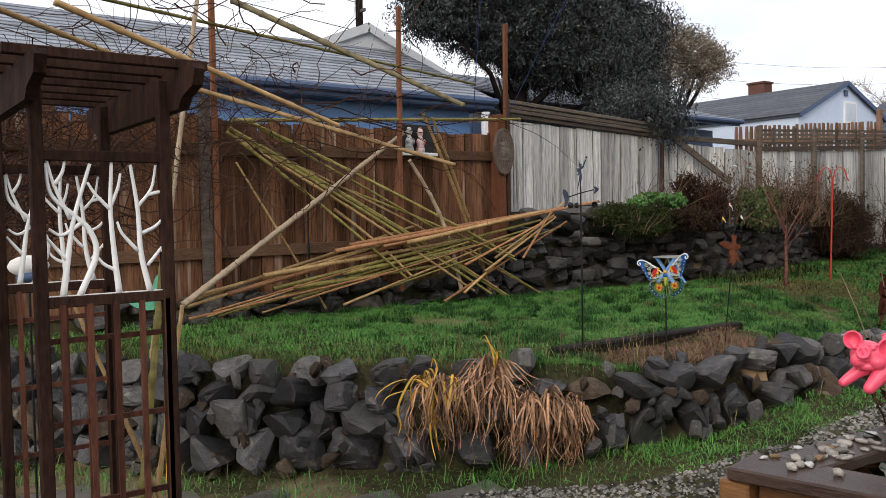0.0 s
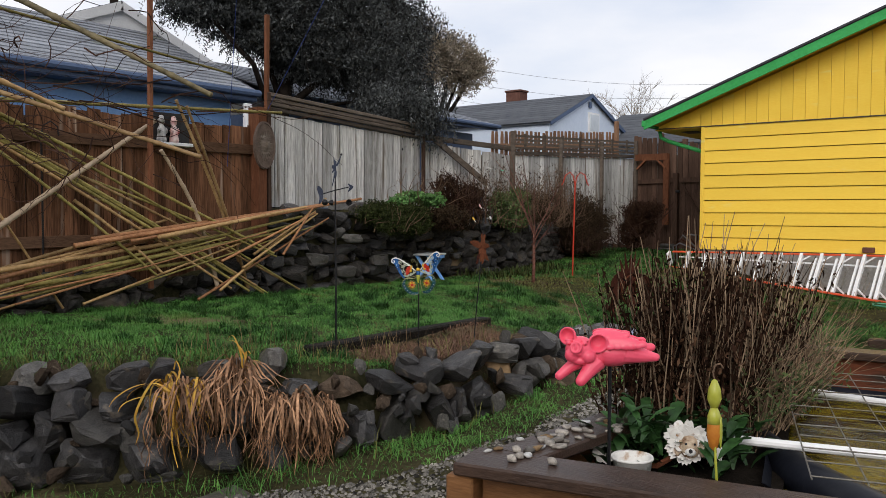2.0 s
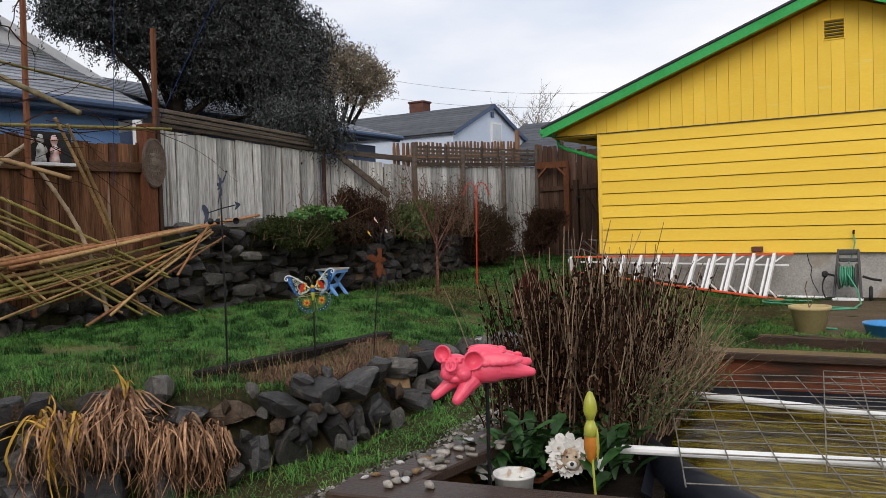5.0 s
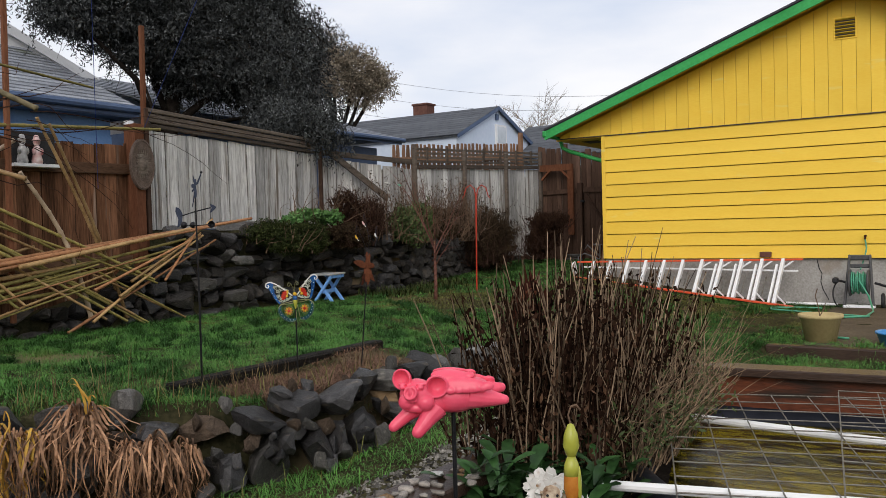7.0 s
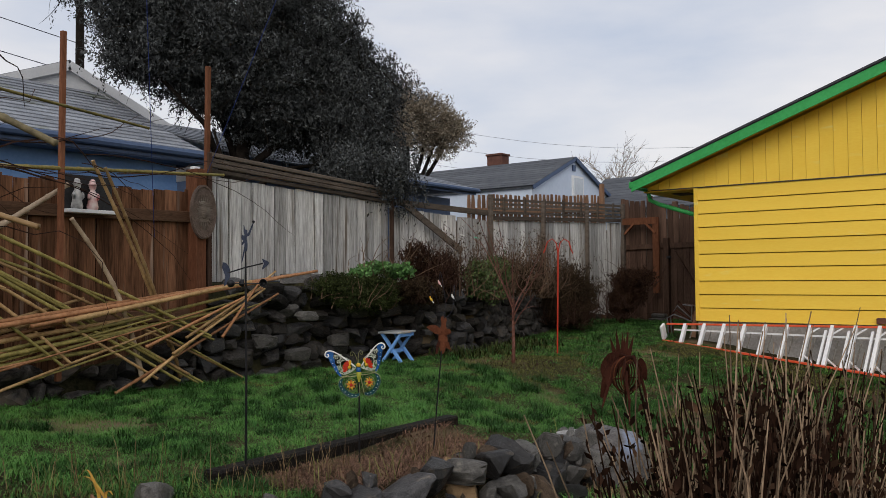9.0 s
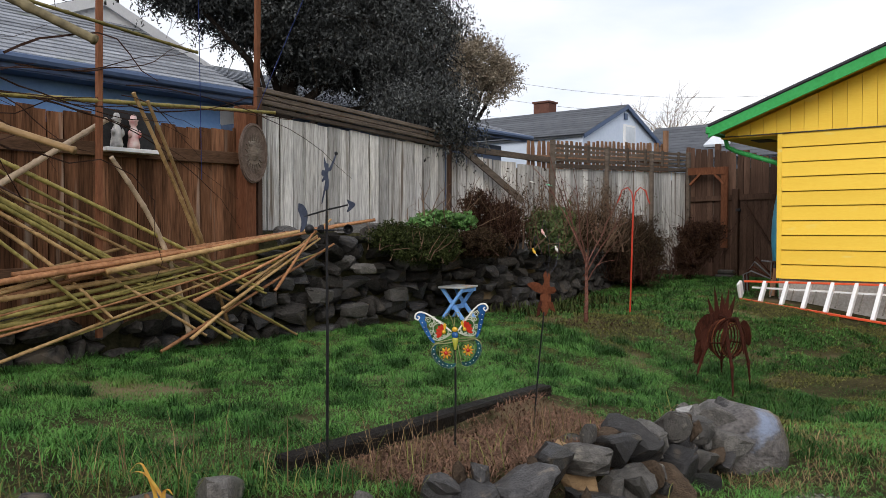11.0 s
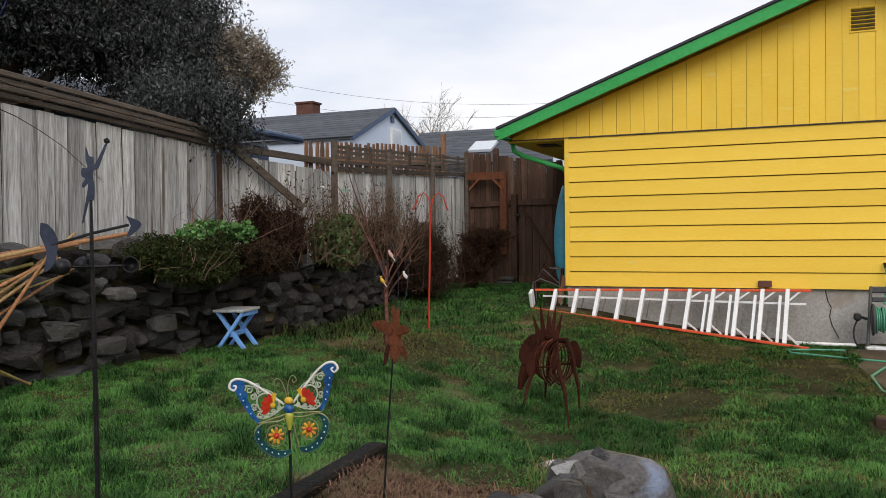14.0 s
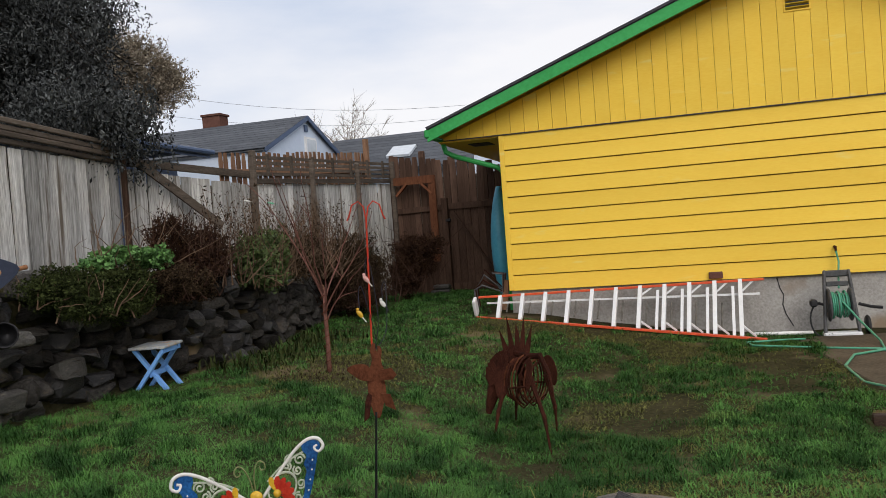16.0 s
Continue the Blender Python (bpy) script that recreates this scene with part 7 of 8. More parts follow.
g.tube([(0, 0, 0.8), (-0.07, -0.2, 1.2), (-0.14, -0.42, 1.68), (-0.16, -0.49, 1.85), (-0.17, -0.55, 2.02)], [0.009, 0.007, 0.005, 0.004, 0.002], 5)
put("branchwork", g, "sapbark", t, "thin bare branches")
cur = [(0.03 * math.cos(k * 0.9), 0.03 * math.sin(k * 0.9), 0.02 + 0.011 * k) for k in range(70)]
put("light_string", Geo().tube(cur, 0.004, 4), "rust", t, "thin red light string round the trunk")
put("dead_leaf_tuft", Geo().ball((0.0, 0, 0.85), (0.02, 0.008, 0.03), 1), "irisleaf", t)
for (x, y, z), mt, lb in (((-0.5, -0.39, 1.7), "white", "white bird ornament"), ((-0.18, -0.54, 1.65), "leafgreen", "green bird ornament")):
    o = thing("hanging_ornament", lb + " hung in the sapling", "ornament", "ornaments in the sapling", at=(-0.93 + x, -4.05 + y, 0.17 + z))
    o.scale = (0.5, 0.5, 0.5)
    put("bird_body", Geo().ball((0, 0, 0), (0.045, 0.017, 0.016), 2, pose(0, 0, 0, 0, 15, 25)).ball((-0.046, -0.02, 0.014), 0.014, 1), mt, o, smooth=True)
    put("tail_plate", Geo().plate([(0.03, -0.008), (0.1, -0.014), (0.1, 0.014), (0.03, 0.008)], 0.005, pose(0, 0, 0, 0, 15, 25)), mt, o)
    put("cord", Geo().tube([(0, 0, 0.01), (-0.01, 0.02, 0.1), (0.02, 0.05, 0.2)], 0.002, 4), "cable", o)
p = scatter(900, -1.6, -0.2, -4.7, -3.4, lambda x, y: math.hypot(x + 0.93, y + 4.05) < 0.55)
blades("mulch", p, rg.uniform(0.02, 0.06, len(p)), rg.uniform(0.003, 0.006, len(p)), 3.0, "twigred", "brown mulch round the sapling", "mulch", rg, bend=0.3)

# ---------------------------------------------------------------- shrubs on the terrace
rb_ = np.random.default_rng(61)


def shrub(label, lumps, n, size, mat, twigs, twig_mat, seed, droop=0.0, aspect=0.5, up=0.6, length=0.5):
    r = np.random.default_rng(seed)
    c = lumps[0][0]
    t = thing("shrub", label, "shrub")
    g = Geo()
    for _ in range(twigs):
        k = int(r.integers(len(lumps)))
        (x, y, z), (a, b, h) = lumps[k]
        s = (x + r.normal() * a * 0.45, y + r.normal() * b * 0.45, z - h * 0.7)
        tangle(g, r, s, (r.normal() * 0.6, r.normal() * 0.6, up + r.uniform(0, 0.8)), length * r.uniform(0.6, 1.5), 0.007, 0.2, 6, 4)
    put("stem_mass", g, twig_mat, t, kind="stuff")
    if n:
        global rt
        keep, rt = rt, r
        pts = lump_points(lumps, n, 0.35)
        rt = keep
        leaves("foliage", pts, size, mat, r, t, kind="stuff", aspect=aspect, droop=droop)


shrub("low dome of small-leaved green shrub above the wall", [((-2.5, -5.6, 1.22), (0.3, 0.5, 0.2)), ((-2.42, -5.05, 1.2), (0.33, 0.45, 0.22)), ((-2.32, -5.5, 1.08), (0.22, 0.4, 0.17)), ((-2.34, -5.05, 1.04), (0.2, 0.4, 0.17))], 34000, 0.0135, "bushgreen", 60, "twig", 71, length=0.3)
shrub("low brown-green mound of shrub on the wall edge", [((-2.36, -4.3, 1.15), (0.32, 0.42, 0.22)), ((-2.3, -4.05, 1.1), (0.22, 0.3, 0.17))], 17000, 0.0135, "bushbrown", 60, "twigred", 72, length=0.3)
shrub("patch of bright green leaves behind the shrubs", [((-2.56, -4.8, 1.46), (0.2, 0.4, 0.1)), ((-2.52, -4.4, 1.42), (0.2, 0.3, 0.12)), ((-2.45, -5.2, 1.4), (0.12, 0.3, 0.07))], 6000, 0.02, "bushbright", 20, "twig", 73, aspect=0.75)
shrub("dead reddish-brown shrub against the fence", [((-2.85, -3.6, 1.55), (0.26, 0.36, 0.36)), ((-2.75, -3.1, 1.45), (0.26, 0.36, 0.34)), ((-2.6, -3.4, 1.32), (0.24, 0.4, 0.22))], 15000, 0.017, "bushrusty", 150, "twigred", 74, length=0.55, droop=0.8)
shrub("leafy green climber mixed with brown stems", [((-2.5, -2.55, 1.3), (0.28, 0.4, 0.34)), ((-2.55, -1.95, 1.35), (0.26, 0.35, 0.4)), ((-2.36, -2.4, 1.12), (0.2, 0.4, 0.2))], 5200, 0.027, "bushmid", 80, "twig", 75, aspect=0.65)
shrub("sparse thicket of bare reddish-brown stems", [((-2.7, -1.3, 1.35), (0.3, 0.5, 0.3)), ((-2.75, -0.5, 1.35), (0.3, 0.5, 0.32)), ((-2.5, -1.3, 1.15), (0.25, 0.5, 0.2)), ((-2.5, -0.5, 1.1), (0.25, 0.5, 0.2))], 9000, 0.016, "bushbrown", 150, "twig", 76, up=1.3, length=0.7)
rv = np.random.default_rng(83)
t = thing("dead_stems", "thicket of tall dead flower stems in front of the grey fence", "dead stems")
g, dry = Geo(), []
for _ in range(170):
    s = (-2.62 + rv.normal() * 0.16, rv.uniform(-3.6, 0.5), 1.05)
    pts = tangle(g, rv, s, (rv.normal() * 0.12, rv.normal() * 0.3, 1.0), rv.uniform(0.6, 1.15), rv.uniform(0.004, 0.008), 0.12, 7, 4)
    for q in pts[3:]:
        tangle(g, rv, q, (rv.normal(), rv.normal(), 0.8), rv.uniform(0.08, 0.25), 0.0025, 0.2, 3, 3)
        dry += [np.array(q) + rv.normal(size=3) * 0.035 for _ in range(3)]
put("stem_mass", g, "twig", t, kind="stuff")
leaves("foliage", np.array(dry), 0.018, "bushbrown", rv, t, kind="stuff", aspect=0.45, droop=0.8)
shrub("rounded brown heath shrub", [((-2.42, 0.25, 1.02), (0.58, 0.62, 0.6)), ((-2.2, -0.1, 0.82), (0.42, 0.45, 0.42)), ((-2.4, 0.1, 0.75), (0.45, 0.5, 0.4))], 62000, 0.0145, "bushbrown", 220, "twigred", 77, length=0.55)
shrub("dark twiggy shrub beside the gate", [((-1.95, 1.7, 1.05), (0.42, 0.4, 0.45)), ((-1.8, 1.65, 1.3), (0.5, 0.35, 0.2)), ((-2.15, 1.75, 0.8), (0.3, 0.35, 0.4))], 22000, 0.017, "bushrusty", 200, "twigred", 78, length=0.5)
p = np.array([(-2.0 + rg.normal() * 0.25, y, lawn_z(-2.0, y)) for y in rg.uniform(-4.0, -1.5, 500)])
blades("border_plants", p, rg.uniform(0.08, 0.22, len(p)), rg.uniform(0.006, 0.014, len(p)), 1.2, "bushgreen", "strappy green plants at the foot of the terrace wall", "plants", rg)

# ---------------------------------------------------------------- bamboo
rbam = np.random.default_rng(77)


def bamboo(a, b, r, mat, bow=0.0, label="", group="bamboo poles", name="bamboo_pole"):
    """A jointed cane from a to b, slightly thinner at its end."""
    a, b = Vector(a), Vector(b)
    ln = (b - a).length
    n = max(3, int(ln / 0.24))
    side_ = (b - a).cross(Vector((0, 0, 1))).normalized()
    low_ = side_.cross((b - a).normalized())
    pts, rad = [], []
    for i in range(n):
        for k, s in ((0.03, 1.16), (0.08, 0.97), (0.92, 0.97), (0.97, 1.16)):
            q = (i + k) / n
            pts.append(a.lerp(b, q) + low_ * (bow * math.sin(math.pi * q)))
            rad.append(r * s * (1 - 0.3 * q))
    put(name, Geo().tube(pts, rad, 7), mat, None, label or "jointed dry bamboo pole leaning in a loose pile", "bamboo pole", group, smooth=True)


FAN = [
    (-2.80, -11.11, 2.20, -2.42, -7.66, 0.23), (-2.80, -11.05, 2.15, -2.42, -7.75, 0.25), (-2.80, -10.96, 2.09, -2.42, -7.98, 0.30), (-2.80, -11.08, 2.12, -2.42, -8.24, 0.35),
    (-2.80, -10.84, 2.04, -2.42, -7.18, 0.26), (-2.80, -10.89, 2.27, -2.42, -7.60, 0.73), (-2.80, -11.14, 2.16, -2.42, -9.21, 0.56), (-2.80, -10.39, 1.78, -2.42, -7.56, 0.69),
    (-2.80, -9.84, 1.48, -2.42, -7.88, 0.36), (-2.80, -9.92, 1.36, -2.42, -9.13, 0.57), (-2.80, -10.77, 2.20, -2.42, -7.28, 0.31),
]
LYING = [
    (-2.46, -10.10, 0.90, -2.58, -5.90, 1.42), (-2.50, -9.90, 0.96, -2.60, -6.20, 1.385), (-2.44, -9.50, 0.93, -2.50, -6.60, 1.33), (-2.42, -9.20, 0.96, -2.50, -7.00, 1.30),
    (-2.50, -11.76, 0.46, -2.62, -8.90, 1.16), (-2.50, -11.70, 0.43, -2.60, -8.60, 1.13), (-2.50, -11.30, 0.52, -2.58, -8.30, 1.12), (-2.52, -10.80, 0.54, -2.52, -7.05, 1.18),
    (-2.52, -10.60, 0.42, -2.52, -7.10, 1.10), (-2.52, -10.90, 0.68, -2.55, -8.00, 1.00), (-2.50, -10.00, 0.65, -2.55, -7.20, 1.01), (-2.50, -11.65, 0.52, -2.60, -9.61, 0.91), (-2.50, -10.57, 0.54, -2.60, -8.43, 0.69),
]
CROSS = [
    (-2.40, -8.72, 0.26, -2.50, -6.60, 1.16), (-2.38, -8.44, 0.34, -2.60, -6.55, 1.42), (-2.42, -8.38, 0.67, -2.48, -6.85, 1.23), (-2.42, -7.92, 0.73, -2.48, -6.85, 1.25), (-2.40, -7.48, 0.71, -2.48, -6.90, 1.29), (-2.40, -8.09, 0.58, -2.50, -6.80, 1.22),
]
for i, q in enumerate(FAN):
    bamboo(q[:3], q[3:], (0.02, 0.017, 0.022)[i % 3], "bamboogreen" if i % 5 < 3 else "bambootan", 0.03)
for i, q in enumerate(LYING):
    bamboo(q[:3], q[3:], (0.027, 0.023, 0.019)[i % 3], ("bamboored", "bamboored", "bamboored", "bambootan", "bambootan", "bambootan", "bamboored", "bamboogreen", "bamboogreen", "bambootan", "bamboogreen", "bambootan", "bamboogreen")[i])
for i in range(9):
    y0 = rbam.uniform(-11.7, -9.6)
    y1 = y0 + rbam.uniform(1.6, 3.2)
    z0, z1 = 0.3 + 0.1 * rbam.random(), min(1.25, 0.45 + 0.16 * (y1 + 10.5) + 0.2 * rbam.random())
    bamboo((-2.45 + rbam.normal() * 0.06, y0, z0), (-2.55 + rbam.normal() * 0.06, y1, z1), rbam.uniform(0.009, 0.016), ("bambootan", "bamboored", "bamboogreen")[i % 3])
for i, q in enumerate(CROSS):
    bamboo(q[:3], q[3:], 0.017, "bambootan" if i % 2 else "bamboored")
bamboo((-2.38, -11.78, 0.46), (-2.75, -8.99, 2.24), 0.034, "bamboopale", 0.0, "thick pale bamboo pole leaning up to a stake")
bamboo((-2.75, -7.70, 0.19), (-2.5, -8.90, 2.46), 0.024, "bambootan", 0.06, "curved bamboo pole leaning at the fence")
bamboo((-2.7, -7.77, 0.30), (-2.45, -8.80, 2.40), 0.022, "bambootan", 0.05, "curved bamboo pole leaning at the fence")
bamboo((-2.65, -10.12, 0.27), (-2.5, -11.17, 1.83), 0.014, "bambootan", 0.0, "thin bamboo cane leaning at the fence")
bamboo((-2.6, -8.3, 0.36), (-2.45, -9.13, 1.9), 0.028, "bamboopale", 0.13, "bowed pale bamboo pole leaning at the fence")
bamboo((-2.55, -11.2, 2.24), (-2.72, -7.2, 2.49), 0.024, "bamboogreen", 0.0, "long green bamboo pole tied across the stakes")
bamboo((-0.07, -12.18, 2.74), (1.36, -11.3, 1.91), 0.022, "bamboodark", 0.0, "knotty weathered bamboo pole reaching out over the yard")
bamboo((-0.16, -12.39, 2.13), (1.34, -11.36, 1.55), 0.018, "bambootan", 0.0, "tan bamboo pole reaching out over the yard")
bamboo((-0.873, -12.652, -0.45), (-0.71, -12.16, 3.01), 0.024, "bamboopale", 0.0, "tall pale bamboo upright carrying other poles")
bamboo((1.55, -13.65, 2.18), (1.7, -12.36, 1.7), 0.016, "bambootan", 0.0, "tan bamboo pole reaching out from the arbor")
bamboo((1.52, -13.9, 2.14), (1.38, -13.0, 1.9), 0.014, "bambootan", 0.0, "tan bamboo pole reaching out from the arbor")
bamboo((-1.2, -13.5, 3.0), (-1.25, -9.12, 2.58), 0.016, "bamboogreen", 0.0, "thin green bamboo pole across the vines")
# canes standing behind the arbor
bamboo((1.62, -13.42, -0.42), (1.5, -13.15, 1.5), 0.02, "bamboogreen", 0.0, "green bamboo cane stuck in the ground by the arbor")
bamboo((1.7, -13.15, -0.42), (1.3, -13.6, 1.0), 0.013, "bambootan", 0.0, "thin tan bamboo cane stuck by the arbor")
bamboo((1.55, -13.35, -0.42), (1.45, -13.1, 0.85), 0.015, "bambootan", 0.0, "thin tan bamboo cane stuck by the arbor")

# stems of the climber over the arbor and the poles
g = Geo()
for i in range(230):
    s = (rbam.uniform(-1.6, 1.2), rbam.uniform(-13.6, -11.4), rbam.uniform(1.45, 2.6))
    tangle(g, rbam, s, (rbam.normal(), rbam.normal() + 0.4, rbam.normal() * 0.35), rbam.uniform(0.4, 1.2), rbam.uniform(0.002, 0.006), 0.3, 9, 4, 0.02)
for i in range(120):
    s = (-2.6 + rbam.normal() * 0.12, rbam.uniform(-13.5, -10.4), rbam.uniform(1.9, 2.7))
    tangle(g, rbam, s, (rbam.normal() * 0.3, rbam.normal() + 0.5, rbam.normal() * 0.4), rbam.uniform(0.5, 1.5), rbam.uniform(0.003, 0.008), 0.3, 9, 4, 0.02)
for i in range(320):
    s = (-2.5 + rbam.normal() * 0.15, rbam.uniform(-14.2, -11.6), rbam.uniform(1.85, 2.45))
    tangle(g, rbam, s, (rbam.normal() * 0.3, rbam.normal() + 0.2, rbam.normal() * 0.5), rbam.uniform(0.3, 0.9), rbam.uniform(0.003, 0.007), 0.4, 8, 4, 0.02)
for i in range(420):
    s = (rbam.uniform(-0.9, 0.9), rbam.uniform(-14.1, -13.1), rbam.uniform(1.2, 1.62))
    tangle(g, rbam, s, (rbam.normal() * 0.6, rbam.normal() + 0.1, rbam.normal() * 0.3), rbam.uniform(0.3, 0.8), rbam.uniform(0.003, 0.007), 0.4, 8, 4, 0.02)
for i in range(16):
    s = (-2.5 + rbam.normal() * 0.06, rbam.uniform(-11.2, -8.6), rbam.uniform(2.3, 2.62))
    tangle(g, rbam, s, (rbam.normal() * 0.05, 1, rbam.normal() * 0.06), rbam.uniform(1.2, 2.4), rbam.uniform(0.005, 0.009), 0.12, 12, 5, 0.02)
put("bare_vine", g, "vine", None, "tangle of bare brown vine stems over poles and fence", "vine", kind="stuff")
for a, b in (((-0.02, -9.98, 3.6), (-2.4, -8.3, 1.75)), ((0.3, -9.0, 3.6), (-2.9, -7.3, 2.5))):
    put("rope", Geo().tube([Vector(a).lerp(Vector(b), k / 8) for k in range(9)], 0.0032, 4), "bluerope", None, "thin blue rope stretched to the fence posts", "rope", "ropes")
t = thing("plant_hook", "thin black iron plant hook standing in the lawn", "plant hook", at=(-2.93, -10.17, 0.15))
put("rod", Geo().tube([(0, 0, 0), (0, 0, 1.85)], 0.011, 6), "blackmetal", t)
put("hook", Geo().tube([(0, 0, 1.84), (0.0, 0.02, 1.95), (0.0, 0.1, 2.0), (0, 0.17, 1.95), (0, 0.18, 1.86)], 0.008, 6), "blackmetal", t)

# ---------------------------------------------------------------- arbor
t = thing("arbor", "dark wooden garden arbor with lattice sides and cut-out tree panels", "arbor")
ZT, ZG = 1.72, -0.5
YS = (-13.912, -13.51)
YM = (YS[0] + YS[1]) / 2
TREES = [
    [[(0.045, 0.0), (0.065, 0.13), (0.085, 0.25), (0.14, 0.43)], [(0.075, 0.25), (0.03, 0.36), (0.01, 0.44)], [(0.03, 0.36), (0.055, 0.4), (0.065, 0.445)], [(0.06, 0.12), (0.02, 0.17), (0.005, 0.19)]],
    [[(0.095, 0.0), (0.15, 0.13), (0.135, 0.21), (0.09, 0.26), (0.02, 0.33), (0.005, 0.43)], [(0.11, 0.24), (0.05, 0.2), (0.01, 0.22)]],
    [[(0.22, 0.0), (0.208, 0.13), (0.2, 0.28), (0.208, 0.44)], [(0.2, 0.28), (0.155, 0.33), (0.13, 0.37)], [(0.21, 0.08), (0.175, 0.1), (0.15, 0.13)], [(0.2, 0.29), (0.225, 0.35), (0.235, 0.4)]],
    [[(0.322, 0.0), (0.295, 0.13), (0.288, 0.28), (0.268, 0.43)], [(0.288, 0.29), (0.335, 0.35), (0.352, 0.43)], [(0.325, 0.33), (0.38, 0.345), (0.402, 0.36)], [(0.3, 0.2), (0.355, 0.23), (0.403, 0.3)], [(0.315, 0.09), (0.365, 0.15), (0.403, 0.2)], [(0.36, 0.14), (0.402, 0.14)], [(0.285, 0.14), (0.235, 0.2), (0.22, 0.24)]],
]
for X in (2.5, 1.75):
    for Y in YS:
        put("post", Geo().box((X, Y, (ZT + ZG) / 2), (0.038, 0.04, ZT - ZG), bevel=0.004), "arbor", t)
    for z in (1.455, 0.985):
        put("cross_rail", Geo().box((X, YM, z), (0.028, 0.42, 0.036), bevel=0.003), "arbor", t)
    la = put("lattice", Geo().box((X, YM, -0.3), (0.03, 0.42, 0.035)), "lattice", t, "reddish lattice panel")
    for i in range(5):
        put("lattice_upright", Geo().box((X + 0.012, YS[0] + 0.06 + 0.083 * i, 0.34), (0.014, 0.018, 1.27)), "lattice", la)
    for i in range(5):
        put("lattice_bar", Geo().box((X - 0.004, YM, 0.86 - 0.27 * i), (0.012, 0.42, 0.018)), "lattice", la)
    # white bare trees between the rails: lines of (across, up), each from its thick end
    pn = put("tree_panel", Geo().box((X, YM, 1.0), (0.012, 0.42, 0.012)), "whitepanel", t, "white cut steel bare-tree panel")
    for lines in TREES:
        g = Geo()
        for k, line in enumerate(lines):
            pts = flowing([(X, YS[0] + 0.02 + u, 1.0 + v) for u, v in line], 5)
            r0, r1 = (0.011, 0.0055) if k == 0 else (0.0068, 0.0042)
            g.tube(pts, [r0 + (r1 - r0) * q / (len(pts) - 1) for q in range(len(pts))], 8)
        put("tree_cutout", g, "whitepanel", pn, smooth=True)
curve = [(-0.68, 0.0), (-0.66, -0.05), (-0.56, -0.075), (-0.52, -0.11), (0.52, -0.11), (0.56, -0.075), (0.66, -0.05), (0.68, 0.0), (0.66, 0.02), (-0.66, 0.02)]
for Y in (YS[0] - 0.03, YS[1] + 0.03):
    put("beam", Geo().plate(curve, 0.035, Matrix.Translation((2.1, Y, ZT)) @ pose(0, 0, 0, 90, 0, 0)), "arbor", t)
for i in range(7):
    put("top_slat", Geo().box((1.55 + 0.18 * i, YM, ZT + 0.035), (0.03, 0.62, 0.032), bevel=0.003), "arbor", t)

t = thing("leaf_ornament", "mint-green metal leaf figure on a thin stake", "garden ornament", at=(1.2, -13.12, -0.42))
put("rod", Geo().tube([(0, 0, 0), (0.02, 0, 1.28)], 0.006, 5), "wingyellow", t)
m = Matrix.Translation((0.02, 0, 1.3)) @ pose(0, 0, 0, 90, 0, 75)
put("leaf", Geo().plate([(0.05 * math.cos(q), 0.11 * math.sin(q)) for q in np.linspace(0, 2 * math.pi, 17)[:-1]], 0.008, m), "leafgreen", t)
put("leaf", Geo().plate([(-0.1 + 0.075 * math.cos(q), -0.03 + 0.04 * math.sin(q) - 0.3 * 0.075 * math.cos(q)) for q in np.linspace(0, 2 * math.pi, 17)[:-1]], 0.008, m), "leafgreen", t)
put("curl", Geo().tube([(0.02, 0.0, 1.4), (0.02, 0.0, 1.47), (0.02, 0.03, 1.5), (0.02, 0.0, 1.53), (0.02, -0.03, 1.5), (0.02, -0.02, 1.48)], 0.005, 5), "redpaint", t)
t = thing("bird_ornament", "white and blue painted bird-shaped garden ornament", "garden ornament", at=(1.22, -13.72, -0.42))
put("rod", Geo().tube([(0, 0, 0), (0, 0, 1.42)], 0.006, 5), "blackmetal", t)
put("body", Geo().ball((0, 0, 1.47), (0.04, 0.09, 0.05), 2), "white", t, smooth=True)
put("wing", Geo().ball((0.02, 0.01, 1.42), (0.035, 0.07, 0.025), 2), "bluedark", t, smooth=True)

# ---------------------------------------------------------------- planter and pond
t = thing("planter_box", "wet brown raised wooden planter box with a broad rim", "planter")
A, B, C = Vector((4.0, -12.25, 0.47)), Vector((5.5, -11.96, 0.47)), Vector((4.14, -11.2, 0.47))
put("front_rim", Geo().beam(A + Vector((-0.1, -0.02, 0)), B, 0.19, 0.04, bevel=0.006), "planter", t)
put("side_rim", Geo().beam(A + Vector((0.015, 0.08, 0.002)), Vector((4.22, -9.5, 0.472)), 0.17, 0.038, bevel=0.006), "planter", t)
for i in range(5):
    z = 0.37 - 0.185 * i
    put("front_board", Geo().beam(A + Vector((-0.03, -0.02, z - 0.47)), B + Vector((0, -0.02, z - 0.47)), 0.035, 0.175, bevel=0.004), "planterside", t)
    put("side_board", Geo().beam(A + Vector((-0.03, 0.02, z - 0.47)), Vector((4.17, -9.5, z)), 0.035, 0.175, bevel=0.004), "planterside", t)
put("corner_post", Geo().box((3.92, -12.3, -0.03), (0.09, 0.09, 0.95), rot=(0, 0, 11), bevel=0.006), "planterside", t)
put("soil", Geo().add([(3.98, -12.24, 0.34), (4.78, -12.1, 0.34), (4.16, -9.6, 0.34), (4.1, -9.6, 0.34), (4.25, -11, 0.37)], [(0, 1, 4), (1, 2, 4), (2, 3, 4), (3, 0, 4)]), "soil", t)
rp = np.random.default_rng(91)
PEB = [stone_shape(700 + i, 3, 1) for i in range(5)]
